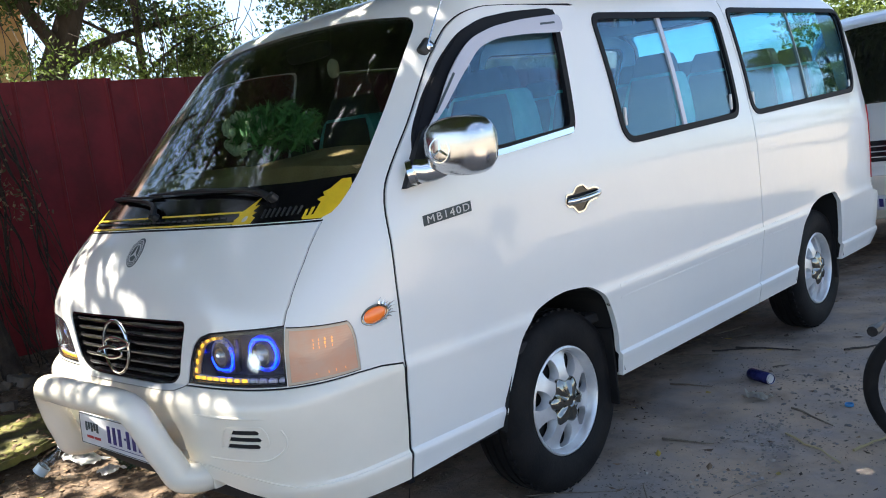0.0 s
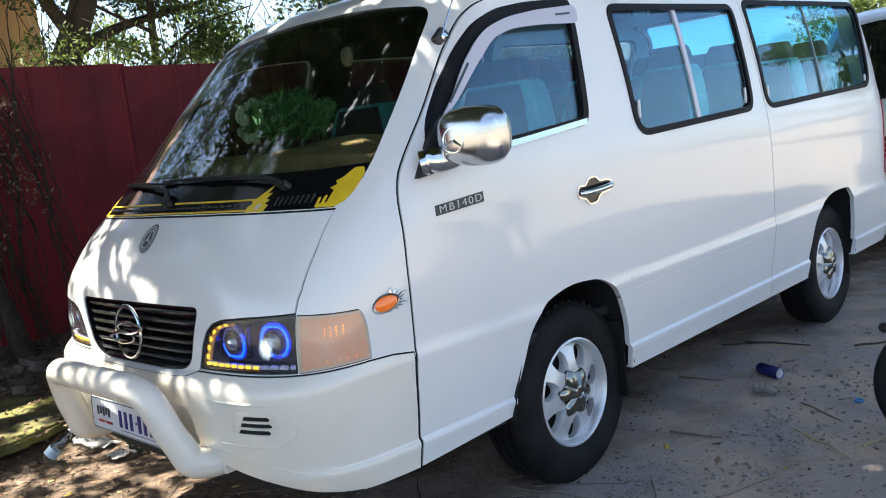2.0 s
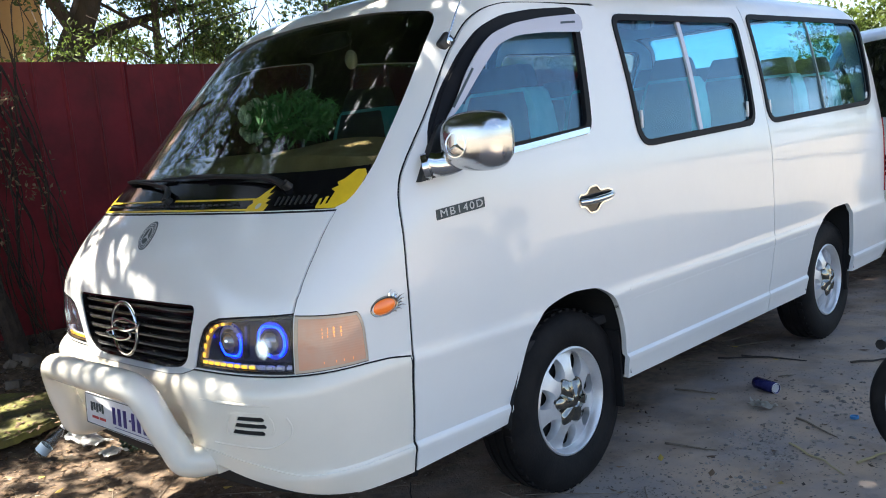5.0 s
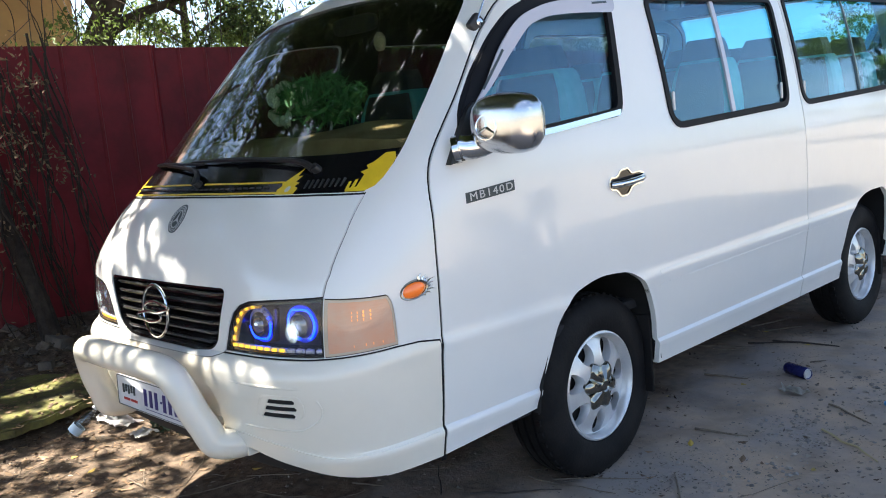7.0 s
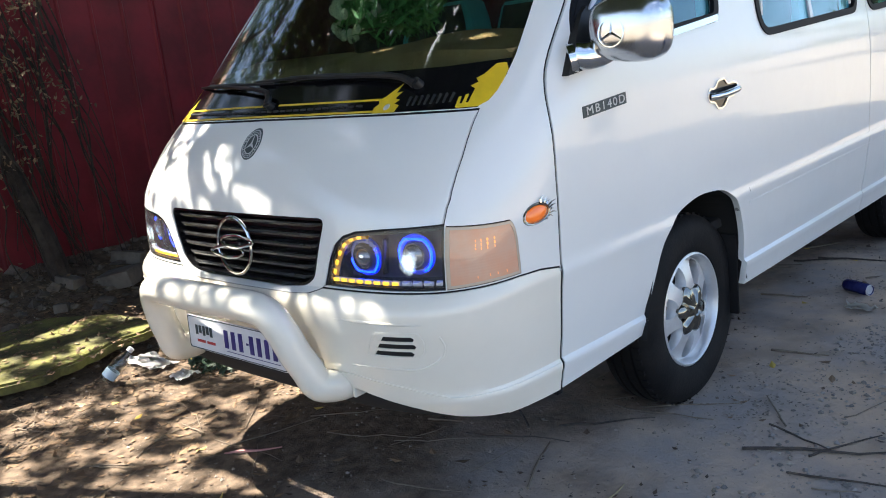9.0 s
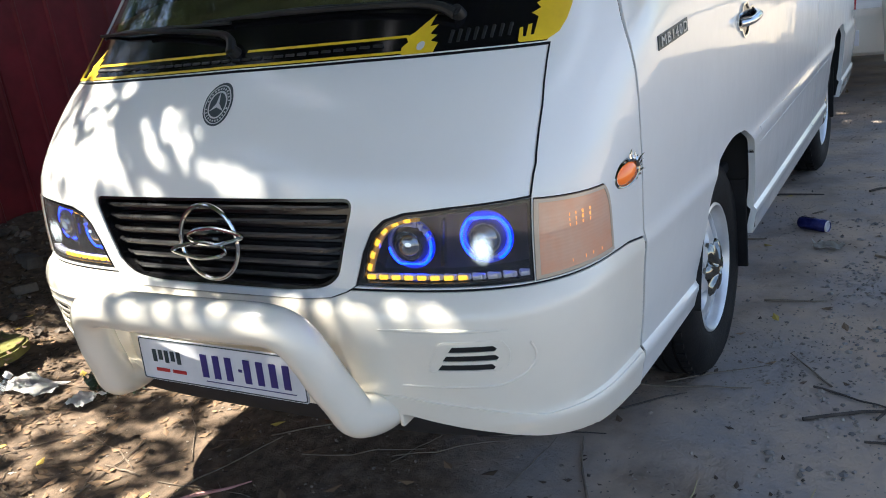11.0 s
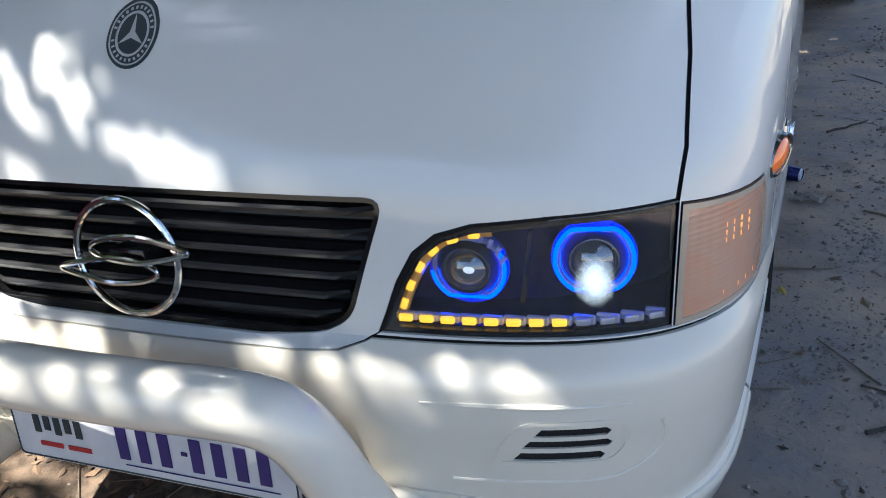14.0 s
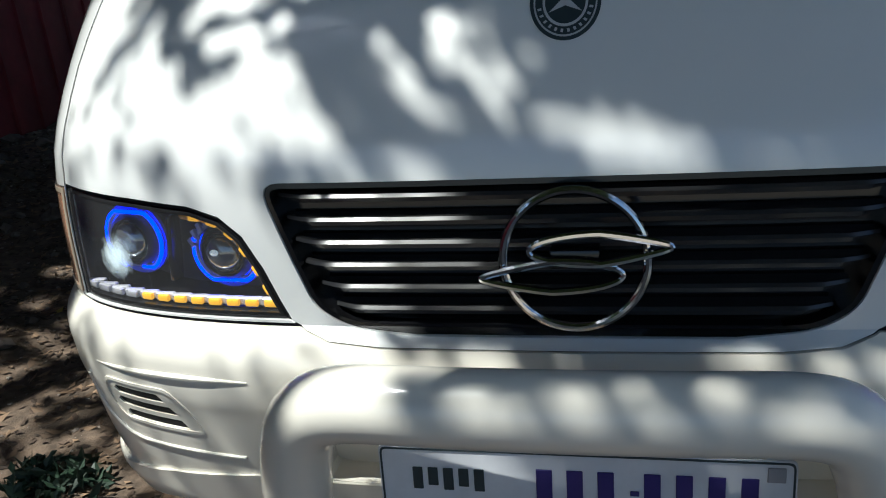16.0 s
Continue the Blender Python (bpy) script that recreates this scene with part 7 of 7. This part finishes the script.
def scrap(x, y, w, d, mat, label, seed, name="plastic_scrap", lift=0.0):
    rng = np.random.default_rng(seed)
    bm = bmesh.new()
    n = 9
    g = []
    for j in range(n):
        row = []
        for i in range(n):
            u, v = i / (n - 1) - 0.5, j / (n - 1) - 0.5
            r = 1 + 0.35 * noise.noise((u * 3 + seed, v * 3, seed * 1.7))
            px, py = x + u * w * r, y + v * d * r
            row.append(bm.verts.new((px, py, ground_z(px, py) + 0.012 + lift + 0.035 * abs(noise.noise((u * 5, v * 5, seed * 3.1))))))
        g.append(row)
    for a, b in zip(g, g[1:]):
        for i in range(n - 1):
            bm.faces.new((a[i], a[i + 1], b[i + 1], b[i]))
    r = bmesh.ops.solidify(bm, geom=bm.faces, thickness=0.002)
    return tagged(part(name, bm, mat, None, label), category="litter")


BAG = material("white_plastic", (0.72, 0.72, 0.72), 0.4, second=(0.6, 0.6, 0.62), scale=20)
scrap(-1.715, 0.56, 0.26, 0.13, BAG, "crumpled white plastic bag on the soil", 3)
scrap(-1.345, 0.52, 0.10, 0.10, BAG, "torn white plastic scrap", 4, lift=0.01)
tagged(part("paper_strip", tube([(-0.50, 0.17, ground_z(-0.50, 0.17) + 0.006), (-0.45, 0.20, ground_z(-0.45, 0.20) + 0.012), (-0.39, 0.25, ground_z(-0.39, 0.25) + 0.007), (-0.33, 0.31, ground_z(-0.33, 0.31) + 0.010)], [0.003, 0.006, 0.005, 0.002], 6), material("pink_paper", (0.42, 0.20, 0.19), 0.6), None, "faded pink twisted paper strip"), category="litter")
scrap(1.0, 2.55, 0.13, 0.06, material("pale_paper", (0.5, 0.47, 0.42), 0.8), "dirty pale paper scrap", 6)
green = empty("weed", "small tuft of dark green leaves", "plant", m=pose(-1.36, 0.66, ground_z(-1.36, 0.66)))
leaf_mesh("leaves", clump_points([(0, 0, 0.04), (0.07, 0.03, 0.03), (-0.06, 0.02, 0.03)], 0.08, 90, 71), 0.045, material("weed_leaf", (0.022, 0.045, 0.024), 0.6, island=0.4), green, "", 2.0, 0.0, 72)

MOSS = material("mossy_concrete", (0.06, 0.055, 0.026), 0.95, second=(0.17, 0.165, 0.045), scale=5.5, bump=0.5, bump_scale=50)
bm = bmesh.new()
pts = [(-2.95, -0.55), (-1.95, -0.45), (-1.80, 0.0), (-1.83, 0.35), (-1.93, 0.74), (-2.2, 0.72), (-2.55, 0.50), (-2.95, 0.30)]
pts = [(x + 0.05 * noise.noise((x * 9, y * 9, 1.0)), y + 0.05 * noise.noise((x * 9, y * 9, 5.0))) for x, y in rounded(pts, 0.16, 6)]
prism(pts, "z", -0.05, 0.0, bm)
bmesh.ops.bevel(bm, geom=[e for e in bm.edges if all(v.co.z > -0.01 for v in e.verts)], offset=0.012, segments=2, affect="EDGES")
slab = tagged(part("slab", bm, MOSS, None, "low slab of soil-stained concrete grown with yellow-green moss"), category="slab")
slab.matrix_basis = pose(0, 0, 0.004, 1.2, 3.5, 0)
block = tagged(part("concrete_block", box(-0.13, 0.13, -0.08, 0.08, 0.0, 0.10, 0.012), material("block_grey", (0.085, 0.070, 0.060), 0.9, second=(0.14, 0.12, 0.10), scale=8, bump=0.4, bump_scale=50), None, "broken grey concrete block on the rubble"), category="block")
block.matrix_basis = pose(-2.72, 0.98, ground_z(-2.72, 0.98) - 0.01, 6, -10, 25)
VINEBARK = material("dead_vine", (0.020, 0.014, 0.011), 0.95, second=(0.045, 0.033, 0.025), scale=12, bump=0.6, bump_scale=40)
vines = empty("vine", "dry climbing stems hanging on the fence", "vine", m=pose(-3.1, 0.6, 0))
for k in range(44):
    y = random.uniform(-0.1, 0.42) if k < 9 else random.uniform(0.45, 1.05)
    p = Vector((-3.12 + random.uniform(-0.02, 0.09), y, random.uniform(1.6, 2.2)))
    r = random.uniform(0.003, 0.010)
    pts = [p]
    for i in range(8):
        p = p + Vector((random.uniform(-0.012, 0.03), random.uniform(-0.05, 0.09), random.uniform(-0.27, -0.14)))
        pts.append(p)
    part("stem", limb(pts, r, r * 0.4), VINEBARK, vines).matrix_basis = pose(3.1, -0.6, 0)
leaf_mesh("dry_foliage", clump_points([(-3.06 + random.uniform(0, 0.1), random.uniform(-0.05, 1.05), random.uniform(0.3, 2.1)) for k in range(30)], 0.18, 34, 81), 0.035, DRYLEAF, vines, "shrivelled brown leaves", 2.2, 0.3, 82).matrix_basis = pose(3.1, -0.6, 0)
tagged(part("dead_trunk", limb([(-2.94, 0.74, 0.10), (-2.98, 0.70, 0.50), (-3.04, 0.62, 0.90), (-3.07, 0.52, 1.45)], 0.075, 0.03), VINEBARK, None, "dead brown trunk leaning on the fence"), category="trunk")
for k, (x, y, w, turn) in enumerate(((-2.86, 0.72, 0.10, 15), (-2.62, 0.55, 0.08, -30), (-2.95, 1.15, 0.12, 40), (-2.48, 1.12, 0.07, 70), (-2.70, 1.32, 0.09, -12), (-2.55, 0.78, 0.06, 33))):
    w *= 0.8
    b = tagged(part("concrete_block", box(-w, w, -w * 0.6, w * 0.6, 0, w * 0.8, w * 0.1), bpy.data.materials["block_grey"], None, "broken grey concrete block on the rubble"), category="block", group="blocks along the fence")
    b.matrix_basis = pose(x, y, ground_z(x, y) - 0.012, random.uniform(-12, 12), random.uniform(-12, 12), turn)
for k in range(30):
    twig(random.uniform(0.3, 2.0), random.uniform(-0.5, 1.6), random.uniform(0.12, 0.40), random.uniform(0, 3.14), random.uniform(0.0014, 0.0032), STRAW if k % 3 == 0 else TWIG, "pale dry stalk on the soil" if k % 3 == 0 else "thin dry twig lying on the soil")
for k in range(46):
    twig(random.uniform(-1.7, 0.5), random.uniform(-0.7, 0.7), random.uniform(0.12, 0.42), random.uniform(0, 3.14), random.uniform(0.0012, 0.003))
ground_leaves(350, -0.5, 2.4, -0.9, 3.0, 0.024, DARKLEAF, 68, "rotted_leaves", "dark broken leaves trodden into the soil", lambda x, y: max(0.03, noise.noise((x * 2.4, y * 2.4, 31.0)) * 2 - 0.1))
ground_leaves(8000, -0.6, 3.0, -0.9, 6.0, 0.012, material("dark_crumb", (0.17, 0.14, 0.115), 0.9, island=0.5), 64, "leaf_crumbs", "dark crumbs of leaf and bark on the soil", lambda x, y: 0.15 + 0.85 * max(0, noise.noise((x * 1.9, y * 1.9, 11.0)) * 2.2))
ground_leaves(700, -2.9, -1.75, -0.5, 0.8, 0.034, DRYLEAF, 65, "slab_leaves", "brown dry leaves lying on the mossy slab", None, lambda x, y: 0.004 - x * math.sin(radians(3.5)) + y * math.sin(radians(1.2)) + 0.002)
